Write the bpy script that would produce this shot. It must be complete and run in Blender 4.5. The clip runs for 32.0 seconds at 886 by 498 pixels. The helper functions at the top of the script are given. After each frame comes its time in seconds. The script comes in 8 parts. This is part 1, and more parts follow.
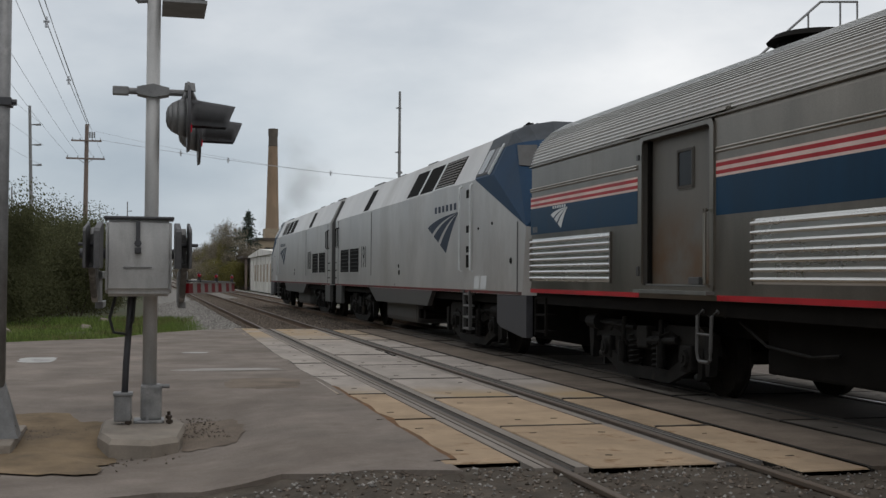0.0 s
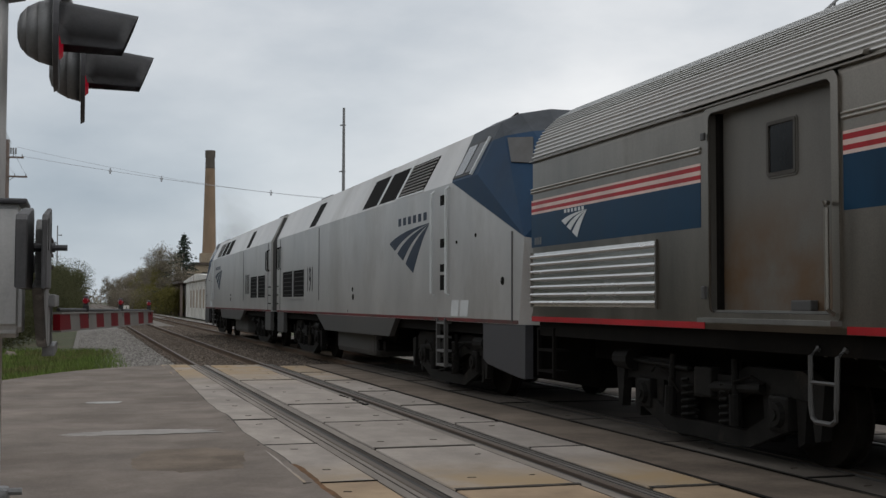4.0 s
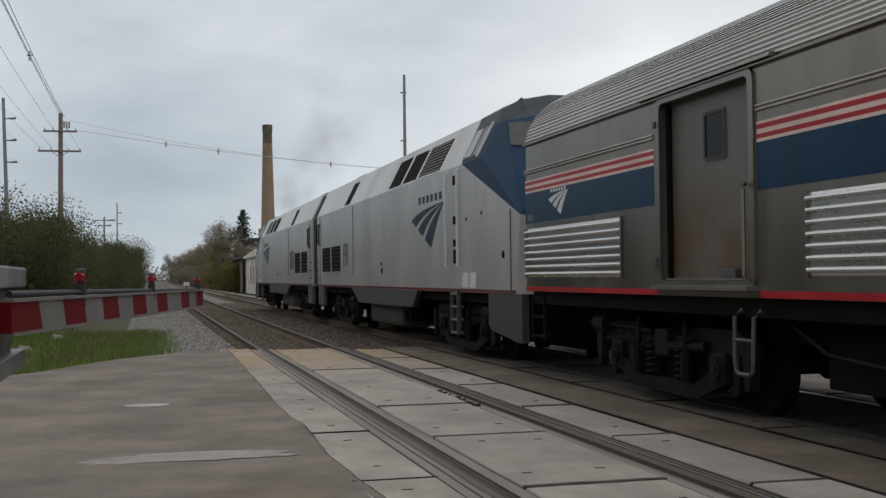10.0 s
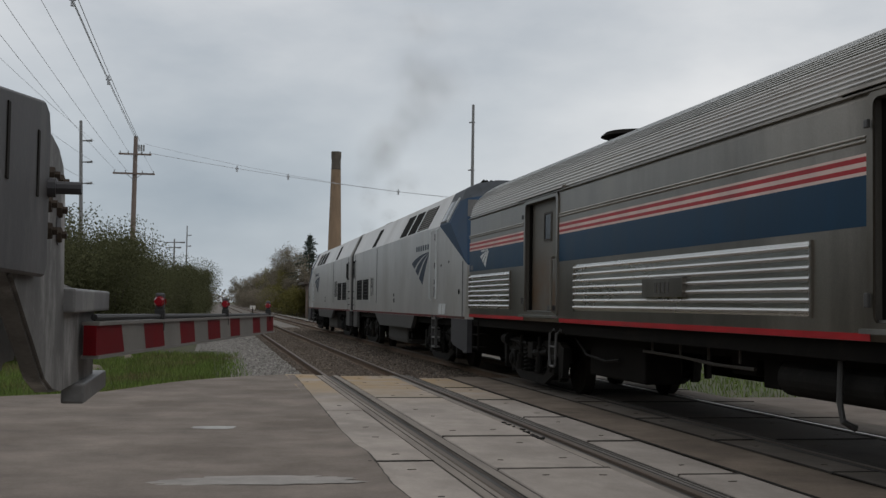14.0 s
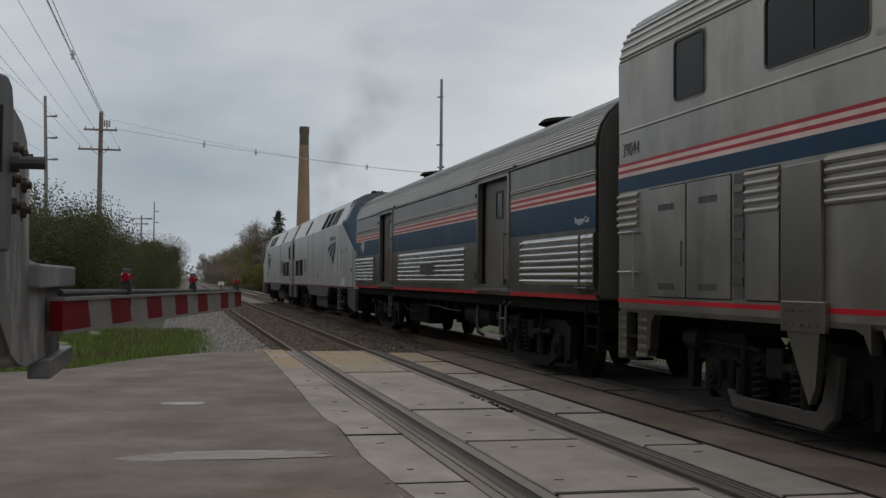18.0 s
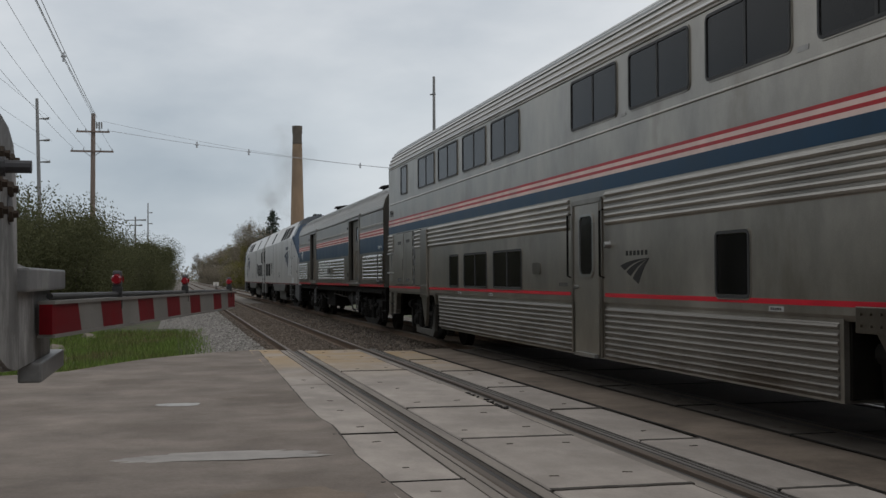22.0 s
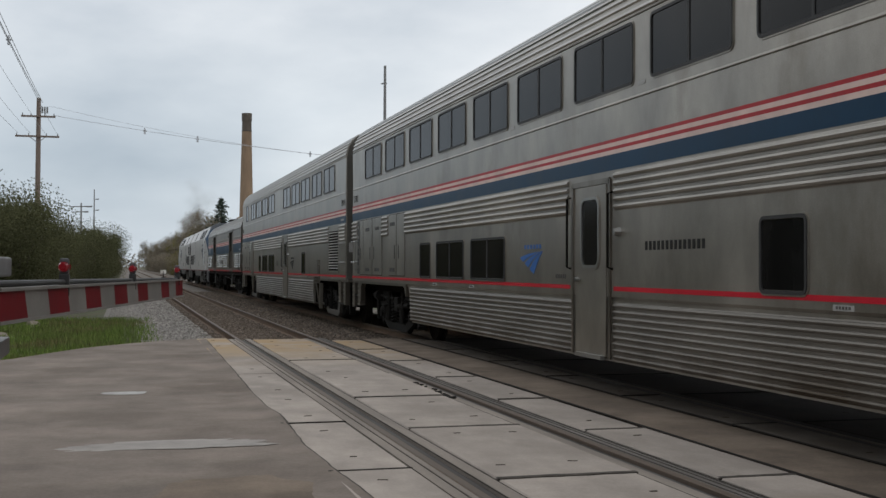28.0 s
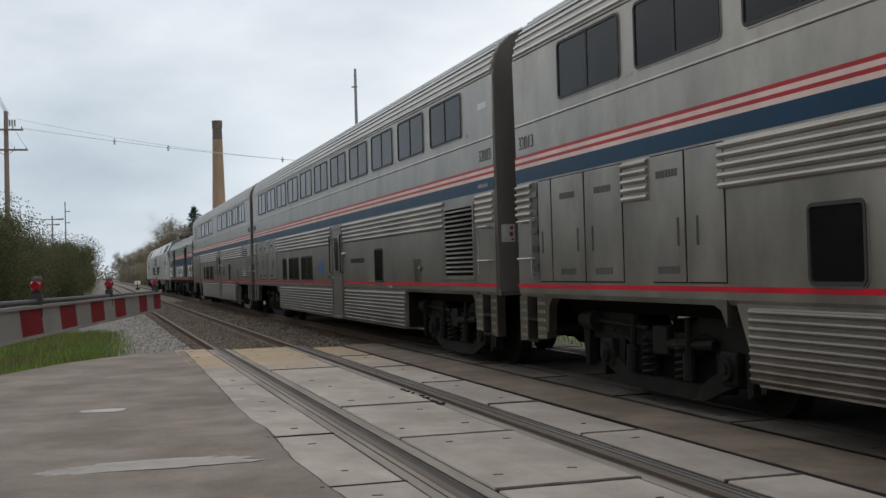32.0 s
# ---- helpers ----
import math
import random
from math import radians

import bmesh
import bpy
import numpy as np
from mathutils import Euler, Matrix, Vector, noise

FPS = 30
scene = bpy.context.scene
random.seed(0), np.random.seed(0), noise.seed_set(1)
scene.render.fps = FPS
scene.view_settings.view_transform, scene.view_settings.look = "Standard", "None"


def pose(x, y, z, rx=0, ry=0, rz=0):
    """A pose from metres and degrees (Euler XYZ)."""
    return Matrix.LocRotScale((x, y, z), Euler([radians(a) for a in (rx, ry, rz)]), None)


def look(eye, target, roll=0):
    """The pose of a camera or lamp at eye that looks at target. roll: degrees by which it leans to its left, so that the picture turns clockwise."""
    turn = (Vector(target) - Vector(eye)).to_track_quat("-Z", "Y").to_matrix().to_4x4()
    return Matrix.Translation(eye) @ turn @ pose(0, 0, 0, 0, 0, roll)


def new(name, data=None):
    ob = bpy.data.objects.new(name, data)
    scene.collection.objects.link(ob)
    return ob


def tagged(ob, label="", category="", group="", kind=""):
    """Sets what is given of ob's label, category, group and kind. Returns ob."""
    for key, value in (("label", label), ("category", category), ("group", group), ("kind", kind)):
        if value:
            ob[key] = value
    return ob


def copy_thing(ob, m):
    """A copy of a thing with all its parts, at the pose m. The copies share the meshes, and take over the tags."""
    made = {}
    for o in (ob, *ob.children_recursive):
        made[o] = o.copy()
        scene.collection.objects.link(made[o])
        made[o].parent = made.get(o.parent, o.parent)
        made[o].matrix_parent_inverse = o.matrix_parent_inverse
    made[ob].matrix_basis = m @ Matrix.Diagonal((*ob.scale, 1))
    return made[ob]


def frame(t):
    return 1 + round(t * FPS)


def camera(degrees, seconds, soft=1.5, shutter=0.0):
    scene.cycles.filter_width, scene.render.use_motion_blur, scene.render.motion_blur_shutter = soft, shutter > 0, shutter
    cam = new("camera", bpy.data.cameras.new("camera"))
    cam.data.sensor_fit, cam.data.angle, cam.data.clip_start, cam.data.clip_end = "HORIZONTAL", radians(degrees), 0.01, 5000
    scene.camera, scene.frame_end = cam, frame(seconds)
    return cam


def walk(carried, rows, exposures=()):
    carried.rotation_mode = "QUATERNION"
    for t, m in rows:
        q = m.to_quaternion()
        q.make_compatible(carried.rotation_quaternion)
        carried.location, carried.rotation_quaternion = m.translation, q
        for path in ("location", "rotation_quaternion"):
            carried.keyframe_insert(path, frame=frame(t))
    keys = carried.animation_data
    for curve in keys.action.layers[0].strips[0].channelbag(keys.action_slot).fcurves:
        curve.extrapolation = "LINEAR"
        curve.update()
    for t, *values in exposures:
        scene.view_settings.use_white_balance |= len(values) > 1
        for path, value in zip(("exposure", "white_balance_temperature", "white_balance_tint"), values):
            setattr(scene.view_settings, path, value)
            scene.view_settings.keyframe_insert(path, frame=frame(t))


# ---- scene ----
cam = camera(41.6, 32.0, soft=1.45)


def eye_row(x, y, z, yaw, pitch, roll):
    a, b = radians(yaw), radians(pitch)
    ahead = Vector((-math.sin(a) * math.cos(b), math.cos(a) * math.cos(b), math.sin(b)))
    eye = Vector((x, y, z))
    return look(eye, eye + ahead * 5, roll)


# seconds, eye, and the degrees of turn to the left, tilt up and lean
PATH = [
    (0, -3.071, -8.575, 1.408, -14.06, 1.39, 0.39),
    (0.5, -2.988, -7.899, 1.423, -17.34, 1.49, -0.51),
    (1, -2.891, -7.335, 1.452, -16.30, 2.15, 0.52),
    (1.5, -2.805, -6.782, 1.427, -17.22, 1.84, -0.05),
    (2, -2.689, -6.198, 1.423, -15.32, 2.55, 0.43),
    (2.5, -2.652, -5.558, 1.414, -16.58, 2.27, 1.04),
    (3, -2.584, -4.897, 1.414, -15.87, 3.01, -0.79),
    (3.5, -2.547, -4.299, 1.413, -16.47, 2.62, 0.01),
    (5.5, -2.473, -2.178, 1.366, -18.71, 2.82, -0.70),
    (6, -2.443, -1.732, 1.366, -18.85, 3.61, -0.17),
    (6.5, -2.484, -1.404, 1.385, -20.15, 2.76, -2.52),
    (7, -2.402, -1.109, 1.382, -15.30, 4.04, -2.07),
    (7.5, -2.351, -0.825, 1.420, -14.64, 1.95, -1.72),
    (8, -2.380, -0.613, 1.405, -15.09, 1.24, -2.19),
    (8.5, -2.306, -0.460, 1.425, -14.58, -0.18, -3.47),
    (9, -2.160, -0.285, 1.409, -15.83, 1.12, -3.78),
    (9.5, -2.233, -0.156, 1.424, -14.49, 1.01, -0.36),
    (10, -2.239, -0.080, 1.397, -14.24, 1.31, -0.68),
    (10.5, -2.256, -0.115, 1.403, -11.62, 0.59, -0.76),
    (11, -2.259, -0.102, 1.399, -10.11, 0.85, -0.39),
    (11.5, -2.259, -0.070, 1.397, -10.09, 0.97, 0.55),
    (12, -2.268, -0.075, 1.401, -10.08, 1.58, 0.48),
    (12.5, -2.260, -0.099, 1.409, -10.55, 1.94, 0.29),
    (13, -2.268, -0.103, 1.415, -10.69, 2.27, 0.35),
    (13.5, -2.281, -0.119, 1.411, -10.76, 2.53, 0.58),
    (14, -2.285, -0.114, 1.414, -11.05, 2.74, 0.86),
    (14.5, -2.280, -0.095, 1.412, -10.87, 2.36, 1.14),
    (16.5, -2.262, -0.105, 1.405, -11.51, 1.77, 0.26),
    (17, -2.265, -0.116, 1.404, -11.85, 1.54, 0.29),
    (17.5, -2.270, -0.134, 1.405, -12.52, 1.59, 0.41),
    (18, -2.279, -0.141, 1.408, -12.58, 1.53, 0.51),
    (18.5, -2.280, -0.150, 1.407, -12.02, 1.16, 0.28),
    (19, -2.289, -0.134, 1.405, -11.97, 1.48, 0.36),
    (19.5, -2.280, -0.136, 1.410, -11.70, 1.56, 0.05),
    (20, -2.269, -0.119, 1.407, -11.74, 1.91, -0.10),
    (20.5, -2.275, -0.153, 1.404, -12.18, 1.70, -0.07),
    (21, -2.266, -0.127, 1.407, -12.29, 1.58, -0.25),
    (21.5, -2.257, -0.147, 1.406, -12.87, 1.48, -0.35),
    (22, -2.262, -0.141, 1.411, -12.84, 1.40, -0.27),
    (22.5, -2.267, -0.157, 1.403, -13.32, 1.10, -0.34),
    (23, -2.263, -0.153, 1.414, -13.13, 1.02, -0.44),
    (23.5, -2.263, -0.153, 1.410, -13.74, 1.19, -0.08),
    (24, -2.261, -0.157, 1.408, -13.83, 1.15, -0.08),
    (24.5, -2.260, -0.146, 1.406, -14.32, 1.25, -0.08),
    (25, -2.254, -0.155, 1.409, -14.65, 1.30, -0.20),
    (25.5, -2.256, -0.161, 1.413, -14.73, 1.14, -0.11),
    (26, -2.255, -0.158, 1.407, -15.02, 0.99, -0.04),
    (26.5, -2.244, -0.160, 1.411, -15.70, 0.65, 0.07),
    (28.5, -2.273, -0.189, 1.414, -15.02, 1.01, 0.14),
    (29, -2.270, -0.174, 1.411, -14.59, 1.12, -0.17),
    (29.5, -2.262, -0.174, 1.407, -14.75, 1.32, -0.13),
    (30, -2.261, -0.185, 1.411, -15.02, 1.06, -0.24),
    (30.5, -2.251, -0.181, 1.409, -15.41, 1.13, -0.37),
    (31, -2.242, -0.131, 1.417, -16.39, 1.51, -0.44),
    (31.5, -2.264, 0.016, 1.429, -16.50, 1.23, -1.07),
    (32, -2.281, 0.130, 1.435, -16.55, 0.95, -1.61),
]

# how far the train has rolled, in metres
ROLL = [
    (0, 0.000), (0.5, 0.105), (1, 0.115), (1.5, 0.120), (2, 0.175), (2.5, 0.300),
    (3, 0.452), (3.5, 0.566), (5.5, 1.529), (6, 1.808), (6.5, 2.165), (7, 2.544),
    (7.5, 2.987), (8, 3.488), (8.5, 4.003), (9, 4.556), (9.5, 5.293), (10, 6.036),
    (10.5, 6.824), (11, 7.660), (11.5, 8.583), (12, 9.574), (12.5, 10.577), (13, 11.653),
    (13.5, 12.804), (14, 14.008), (14.5, 15.296), (16.5, 20.938), (17, 22.432), (17.5, 24.000),
    (18, 25.612), (18.5, 27.355), (19, 29.133), (19.5, 31.005), (20, 32.918), (20.5, 34.812),
    (21, 36.756), (21.5, 38.732), (22, 40.745), (22.5, 42.716), (23, 44.702), (23.5, 46.725),
    (24, 48.714), (24.5, 50.717), (25, 52.699), (25.5, 54.699), (26, 56.712), (26.5, 58.714),
    (28.5, 66.677), (29, 68.497), (29.5, 70.259), (30, 71.974), (30.5, 73.642), (31, 75.256),
    (31.5, 76.785), (32, 78.241),
]

walk(cam, [(t, eye_row(*r)) for t, *r in PATH],
     exposures=[(0.0, 0.05), (3.0, 0.0), (7.0, 0.0), (11.0, 0.06), (13.0, 0.0), (14, -0.18), (17.0, -0.30), (18.0, -0.25), (19.0, -0.15), (21.0, -0.05), (23.0, 0.0), (25, 0.11), (26, 0.16), (29.0, 0.27), (32.0, 0.36)])

# ---- sky and light ----
world = bpy.data.worlds.new("overcast_sky")
scene.world = world
world.use_nodes = True
nt = world.node_tree
nt.nodes.clear()
w_out = nt.nodes.new("ShaderNodeOutputWorld")
w_bg = nt.nodes.new("ShaderNodeBackground")
w_sky = nt.nodes.new("ShaderNodeTexSky")
w_sky.sky_type, w_sky.sun_disc = "NISHITA", False
w_sky.sun_elevation, w_sky.sun_rotation = radians(48), radians(140)
w_sky.air_density, w_sky.dust_density = 1.0, 3.0
w_co = nt.nodes.new("ShaderNodeTexCoord")
w_map = nt.nodes.new("ShaderNodeMapping")
w_map.inputs["Scale"].default_value = (1.0, 1.0, 2.3)
w_map.inputs["Rotation"].default_value = (radians(9), radians(-13), radians(25))
w_n1 = nt.nodes.new("ShaderNodeTexNoise")
w_n1.inputs["Scale"].default_value, w_n1.inputs["Detail"].default_value = 2.3, 7
w_n1.inputs["Roughness"].default_value = 0.52
w_ramp = nt.nodes.new("ShaderNodeValToRGB")
w_ramp.color_ramp.elements[0].position, w_ramp.color_ramp.elements[0].color = 0.36, (0.49, 0.53, 0.575, 1)
w_ramp.color_ramp.elements[1].position, w_ramp.color_ramp.elements[1].color = 0.66, (0.82, 0.83, 0.842, 1)
w_mix = nt.nodes.new("ShaderNodeMix")
w_mix.data_type = "RGBA"
w_mix.inputs[0].default_value = 0.92
w_gain = nt.nodes.new("ShaderNodeMix")
w_gain.data_type, w_gain.blend_type = "RGBA", "MULTIPLY"
w_gain.inputs[0].default_value = 1.0
w_gain.inputs[7].default_value = (0.10, 0.10, 0.10, 1)
L = nt.links.new
L(w_co.outputs["Generated"], w_map.inputs["Vector"])
L(w_map.outputs["Vector"], w_n1.inputs["Vector"])
L(w_n1.outputs["Fac"], w_ramp.inputs["Fac"])
L(w_sky.outputs["Color"], w_gain.inputs[6])
L(w_gain.outputs[2], w_mix.inputs[6])
L(w_ramp.outputs["Color"], w_mix.inputs[7])
w_sep = nt.nodes.new("ShaderNodeSeparateXYZ")
w_side = nt.nodes.new("ShaderNodeMapRange")
w_side.interpolation_type = "SMOOTHSTEP"
w_side.inputs[1].default_value, w_side.inputs[2].default_value = 0.0, 0.52
w_tint = nt.nodes.new("ShaderNodeMix")
w_tint.data_type = "RGBA"
w_tint.inputs[6].default_value, w_tint.inputs[7].default_value = (0.715, 0.775, 0.82, 1), (1.13, 1.115, 1.10, 1)
w_west = nt.nodes.new("ShaderNodeMix")
w_west.data_type, w_west.blend_type = "RGBA", "MULTIPLY"
w_west.inputs[0].default_value = 1.0
L(w_co.outputs["Generated"], w_sep.inputs[0])
L(w_sep.outputs["X"], w_side.inputs[0])
w_high = nt.nodes.new("ShaderNodeMapRange")
w_high.interpolation_type = "SMOOTHSTEP"
w_high.inputs[1].default_value, w_high.inputs[2].default_value = 0.06, 0.30
w_more = nt.nodes.new("ShaderNodeMath")
w_more.operation = "MAXIMUM"
L(w_sep.outputs["Z"], w_high.inputs[0])
L(w_side.outputs[0], w_more.inputs[0])
L(w_high.outputs[0], w_more.inputs[1])
L(w_more.outputs[0], w_tint.inputs[0])
L(w_mix.outputs[2], w_west.inputs[6])
L(w_tint.outputs[2], w_west.inputs[7])
L(w_west.outputs[2], w_bg.inputs["Color"])
w_bg.inputs["Strength"].default_value = 1.06
L(w_bg.outputs[0], w_out.inputs[0])

sun_data = bpy.data.lights.new("sun", "SUN")
sun_data.energy, sun_data.angle, sun_data.color = 0.35, radians(30), (1.0, 0.97, 0.93)
sun = new("sun", sun_data)
sun.matrix_basis = look((14, -16, 60), (0, 0, 0))


# ---- materials ----
def surface(name, base, rough=0.6, metal=0.0, amount=0.2, scale=3.0, fine=60.0, bump=0.0, second=None, cover=0.5,
            streak=None, spec=0.5, by_object=0.0, by_island=0.0, relief=0.004):
    """A node material: a base colour, broken up at two scales, with an optional second colour in stains or streaks."""
    m = bpy.data.materials.new(name)
    m.use_nodes = True
    t = m.node_tree
    b = t.nodes["Principled BSDF"]
    b.inputs["Roughness"].default_value, b.inputs["Metallic"].default_value = rough, metal
    b.inputs["Specular IOR Level"].default_value = spec
    co = t.nodes.new("ShaderNodeTexCoord")
    mp = t.nodes.new("ShaderNodeMapping")
    t.links.new(co.outputs["Object"], mp.inputs["Vector"])
    if streak:
        mp.inputs["Scale"].default_value = streak
    n1, n2 = t.nodes.new("ShaderNodeTexNoise"), t.nodes.new("ShaderNodeTexNoise")
    n1.inputs["Scale"].default_value, n1.inputs["Detail"].default_value = scale, 9
    n1.inputs["Roughness"].default_value = 0.62
    n2.inputs["Scale"].default_value, n2.inputs["Detail"].default_value = fine, 3
    t.links.new(mp.outputs["Vector"], n1.inputs["Vector"])
    t.links.new(co.outputs["Object"], n2.inputs["Vector"])
    lo = tuple(max(0.0, c * (1 - amount)) for c in base)
    hi = tuple(min(1.0, c * (1 + amount)) for c in base)
    r = t.nodes.new("ShaderNodeValToRGB")
    r.color_ramp.elements[0].position, r.color_ramp.elements[0].color = 0.3, (*lo, 1)
    r.color_ramp.elements[1].position, r.color_ramp.elements[1].color = 0.7, (*hi, 1)
    t.links.new(n1.outputs["Fac"], r.inputs["Fac"])
    colour = r.outputs["Color"]
    if second:
        r2 = t.nodes.new("ShaderNodeValToRGB")
        r2.color_ramp.elements[0].position, r2.color_ramp.elements[1].position = cover, min(1.0, cover + 0.16)
        n3 = t.nodes.new("ShaderNodeTexNoise")
        n3.inputs["Scale"].default_value, n3.inputs["Detail"].default_value = scale * 0.45, 8
        n3.inputs["Roughness"].default_value = 0.65
        t.links.new(mp.outputs["Vector"], n3.inputs["Vector"])
        t.links.new(n3.outputs["Fac"], r2.inputs["Fac"])
        mx = t.nodes.new("ShaderNodeMix")
        mx.data_type = "RGBA"
        mx.inputs[7].default_value = (*second, 1)
        t.links.new(r2.outputs["Color"], mx.inputs[0])
        t.links.new(colour, mx.inputs[6])
        colour = mx.outputs[2]
    hs = t.nodes.new("ShaderNodeHueSaturation")
    mr = t.nodes.new("ShaderNodeMapRange")
    mr.inputs[3].default_value, mr.inputs[4].default_value = 1 - amount * 0.6, 1 + amount * 0.6
    t.links.new(n2.outputs["Fac"], mr.inputs[0])
    value = mr.outputs[0]
    for kind, spread in (("ShaderNodeObjectInfo", by_object), ("ShaderNodeNewGeometry", by_island)):
        if spread:
            oi = t.nodes.new(kind)
            m2 = t.nodes.new("ShaderNodeMapRange")
            m2.inputs[3].default_value, m2.inputs[4].default_value = 1 - spread, 1 + spread
            t.links.new(oi.outputs["Random" if spread == by_object and kind == "ShaderNodeObjectInfo" else "Random Per Island"], m2.inputs[0])
            ml = t.nodes.new("ShaderNodeMath")
            ml.operation = "MULTIPLY"
            t.links.new(value, ml.inputs[0])
            t.links.new(m2.outputs[0], ml.inputs[1])
            value = ml.outputs[0]
    t.links.new(colour, hs.inputs["Color"])
    t.links.new(value, hs.inputs["Value"])
    t.links.new(hs.outputs["Color"], b.inputs["Base Color"])
    rr = t.nodes.new("ShaderNodeMapRange")
    rr.inputs[3].default_value, rr.inputs[4].default_value = max(0.05, rough - 0.1), min(1.0, rough + 0.12)
    t.links.new(n1.outputs["Fac"], rr.inputs[0])
    t.links.new(rr.outputs[0], b.inputs["Roughness"])
    if bump:
        bp = t.nodes.new("ShaderNodeBump")
        bp.inputs["Strength"].default_value, bp.inputs["Distance"].default_value = bump, relief
        t.links.new(n2.outputs["Fac"], bp.inputs["Height"])
        t.links.new(bp.outputs["Normal"], b.inputs["Normal"])
    return m


def leafy(m, share):
    """Thin leaves let part of the light through."""
    t = m.node_tree
    b, out = t.nodes["Principled BSDF"], t.nodes["Material Output"]
    tr, mx = t.nodes.new("ShaderNodeBsdfTranslucent"), t.nodes.new("ShaderNodeMixShader")
    t.links.new(b.inputs["Base Color"].links[0].from_socket, tr.inputs["Color"])
    mx.inputs[0].default_value = share
    t.links.new(b.outputs[0], mx.inputs[1])
    t.links.new(tr.outputs[0], mx.inputs[2])
    t.links.new(mx.outputs[0], out.inputs["Surface"])
    return m


def stained(m, colour, axis, ramps, scale=1.4, low=0.34, high=0.62):
    """A broken stain over the base colour, thinning out along one axis of the place; ramps are (from, to) runs that fade in."""
    t = m.node_tree
    b = t.nodes["Principled BSDF"]
    base = b.inputs["Base Color"].links[0].from_socket
    co, sp = t.nodes.new("ShaderNodeTexCoord"), t.nodes.new("ShaderNodeSeparateXYZ")
    t.links.new(co.outputs["Object"], sp.inputs[0])
    total = None
    for a, z in ramps:
        r = t.nodes.new("ShaderNodeMapRange")
        r.interpolation_type = "SMOOTHSTEP"
        r.inputs[1].default_value, r.inputs[2].default_value = (a, z) if a < z else (z, a)
        r.inputs[3].default_value, r.inputs[4].default_value = (0, 1) if a < z else (1, 0)
        t.links.new(sp.outputs[axis], r.inputs[0])
        if total is None:
            total = r.outputs[0]
        else:
            m2 = t.nodes.new("ShaderNodeMath")
            m2.operation = "MAXIMUM"
            t.links.new(total, m2.inputs[0])
            t.links.new(r.outputs[0], m2.inputs[1])
            total = m2.outputs[0]
    n = t.nodes.new("ShaderNodeTexNoise")
    n.inputs["Scale"].default_value, n.inputs["Detail"].default_value = scale, 8
    n.inputs["Roughness"].default_value = 0.6
    t.links.new(co.outputs["Object"], n.inputs["Vector"])
    edge = t.nodes.new("ShaderNodeMapRange")
    edge.inputs[1].default_value, edge.inputs[2].default_value = low, high
    t.links.new(n.outputs["Fac"], edge.inputs[0])
    ml, mx = t.nodes.new("ShaderNodeMath"), t.nodes.new("ShaderNodeMix")
    ml.operation = "MULTIPLY"
    t.links.new(total, ml.inputs[0])
    t.links.new(edge.outputs[0], ml.inputs[1])
    mx.data_type = "RGBA"
    mx.inputs[7].default_value = (*colour, 1)
    t.links.new(ml.outputs[0], mx.inputs[0])
    t.links.new(base, mx.inputs[6])
    t.links.new(mx.outputs[2], b.inputs["Base Color"])
    return m


def glowing(name, base, strength):
    m = bpy.data.materials.new(name)
    m.use_nodes = True
    b = m.node_tree.nodes["Principled BSDF"]
    b.inputs["Base Color"].default_value, b.inputs["Roughness"].default_value = (*base, 1), 0.25
    b.inputs["Emission Color"].default_value, b.inputs["Emission Strength"].default_value = (*base, 1), strength
    return m


STREAK = (1.0, 0.7, 0.16)
STEEL = surface("brushed_stainless", (0.305, 0.284, 0.25), 0.33, 0.78, 0.30, 1.3, 90, 0.03, (0.185, 0.165, 0.136), 0.54, (1.0, 0.9, 0.5))
STEEL_OLD = surface("grimy_stainless", (0.235, 0.214, 0.186), 0.34, 0.92, 0.36, 0.9, 80, 0.05, (0.10, 0.086, 0.068), 0.49, STREAK)
SKIRT_STEEL = stained(surface("road_dirty_stainless", (0.20, 0.184, 0.162), 0.44, 0.85, 0.3, 0.9, 80, 0.05, (0.11, 0.096, 0.078), 0.52, (1.0, 0.35, 0.8)), (0.075, 0.056, 0.038), 2, ((0.80, 0.38),), 1.1, 0.34, 0.62)
FLUTE = surface("fluted_stainless", (0.335, 0.315, 0.283), 0.40, 0.9, 0.28, 1.2, 60, 0.02, (0.20, 0.18, 0.148), 0.52, (1, 0.35, 1))
FLUTE_BRIGHT = surface("polished_flutes", (0.54, 0.535, 0.515), 0.25, 0.95, 0.18, 1.0, 60, 0.02, (0.26, 0.235, 0.20), 0.55, (1, 0.2, 1))
ROOF_STEEL = surface("roof_stainless", (0.44, 0.43, 0.41), 0.32, 0.92, 0.2, 0.8, 60, 0.02, (0.2, 0.18, 0.155), 0.54, (1, 0.3, 1))
RUSTY = stained(surface("rusty_door_steel", (0.165, 0.155, 0.137), 0.5, 0.5, 0.25, 1.1, 70, 0.06, (0.11, 0.10, 0.088), 0.5, STREAK), (0.135, 0.080, 0.040), 2, ((2.5, 1.7),), 0.9, 0.40, 0.60)
SILVER = surface("silver_paint", (0.475, 0.465, 0.45), 0.38, 0.45, 0.16, 0.9, 60, 0.02, (0.34, 0.322, 0.295), 0.54, (1.0, 0.8, 0.45))
BLUE = surface("navy_band_paint", (0.003, 0.034, 0.076), 0.38, 0.0, 0.22, 2.0, 70, 0.02, (0.010, 0.042, 0.08), 0.6, STREAK, 0.16)
NOSE_BLUE = surface("blue_nose_paint", (0.010, 0.036, 0.078), 0.5, 0.0, 0.22, 1.5, 70, 0.02, (0.020, 0.044, 0.075), 0.58, STREAK, 0.12)
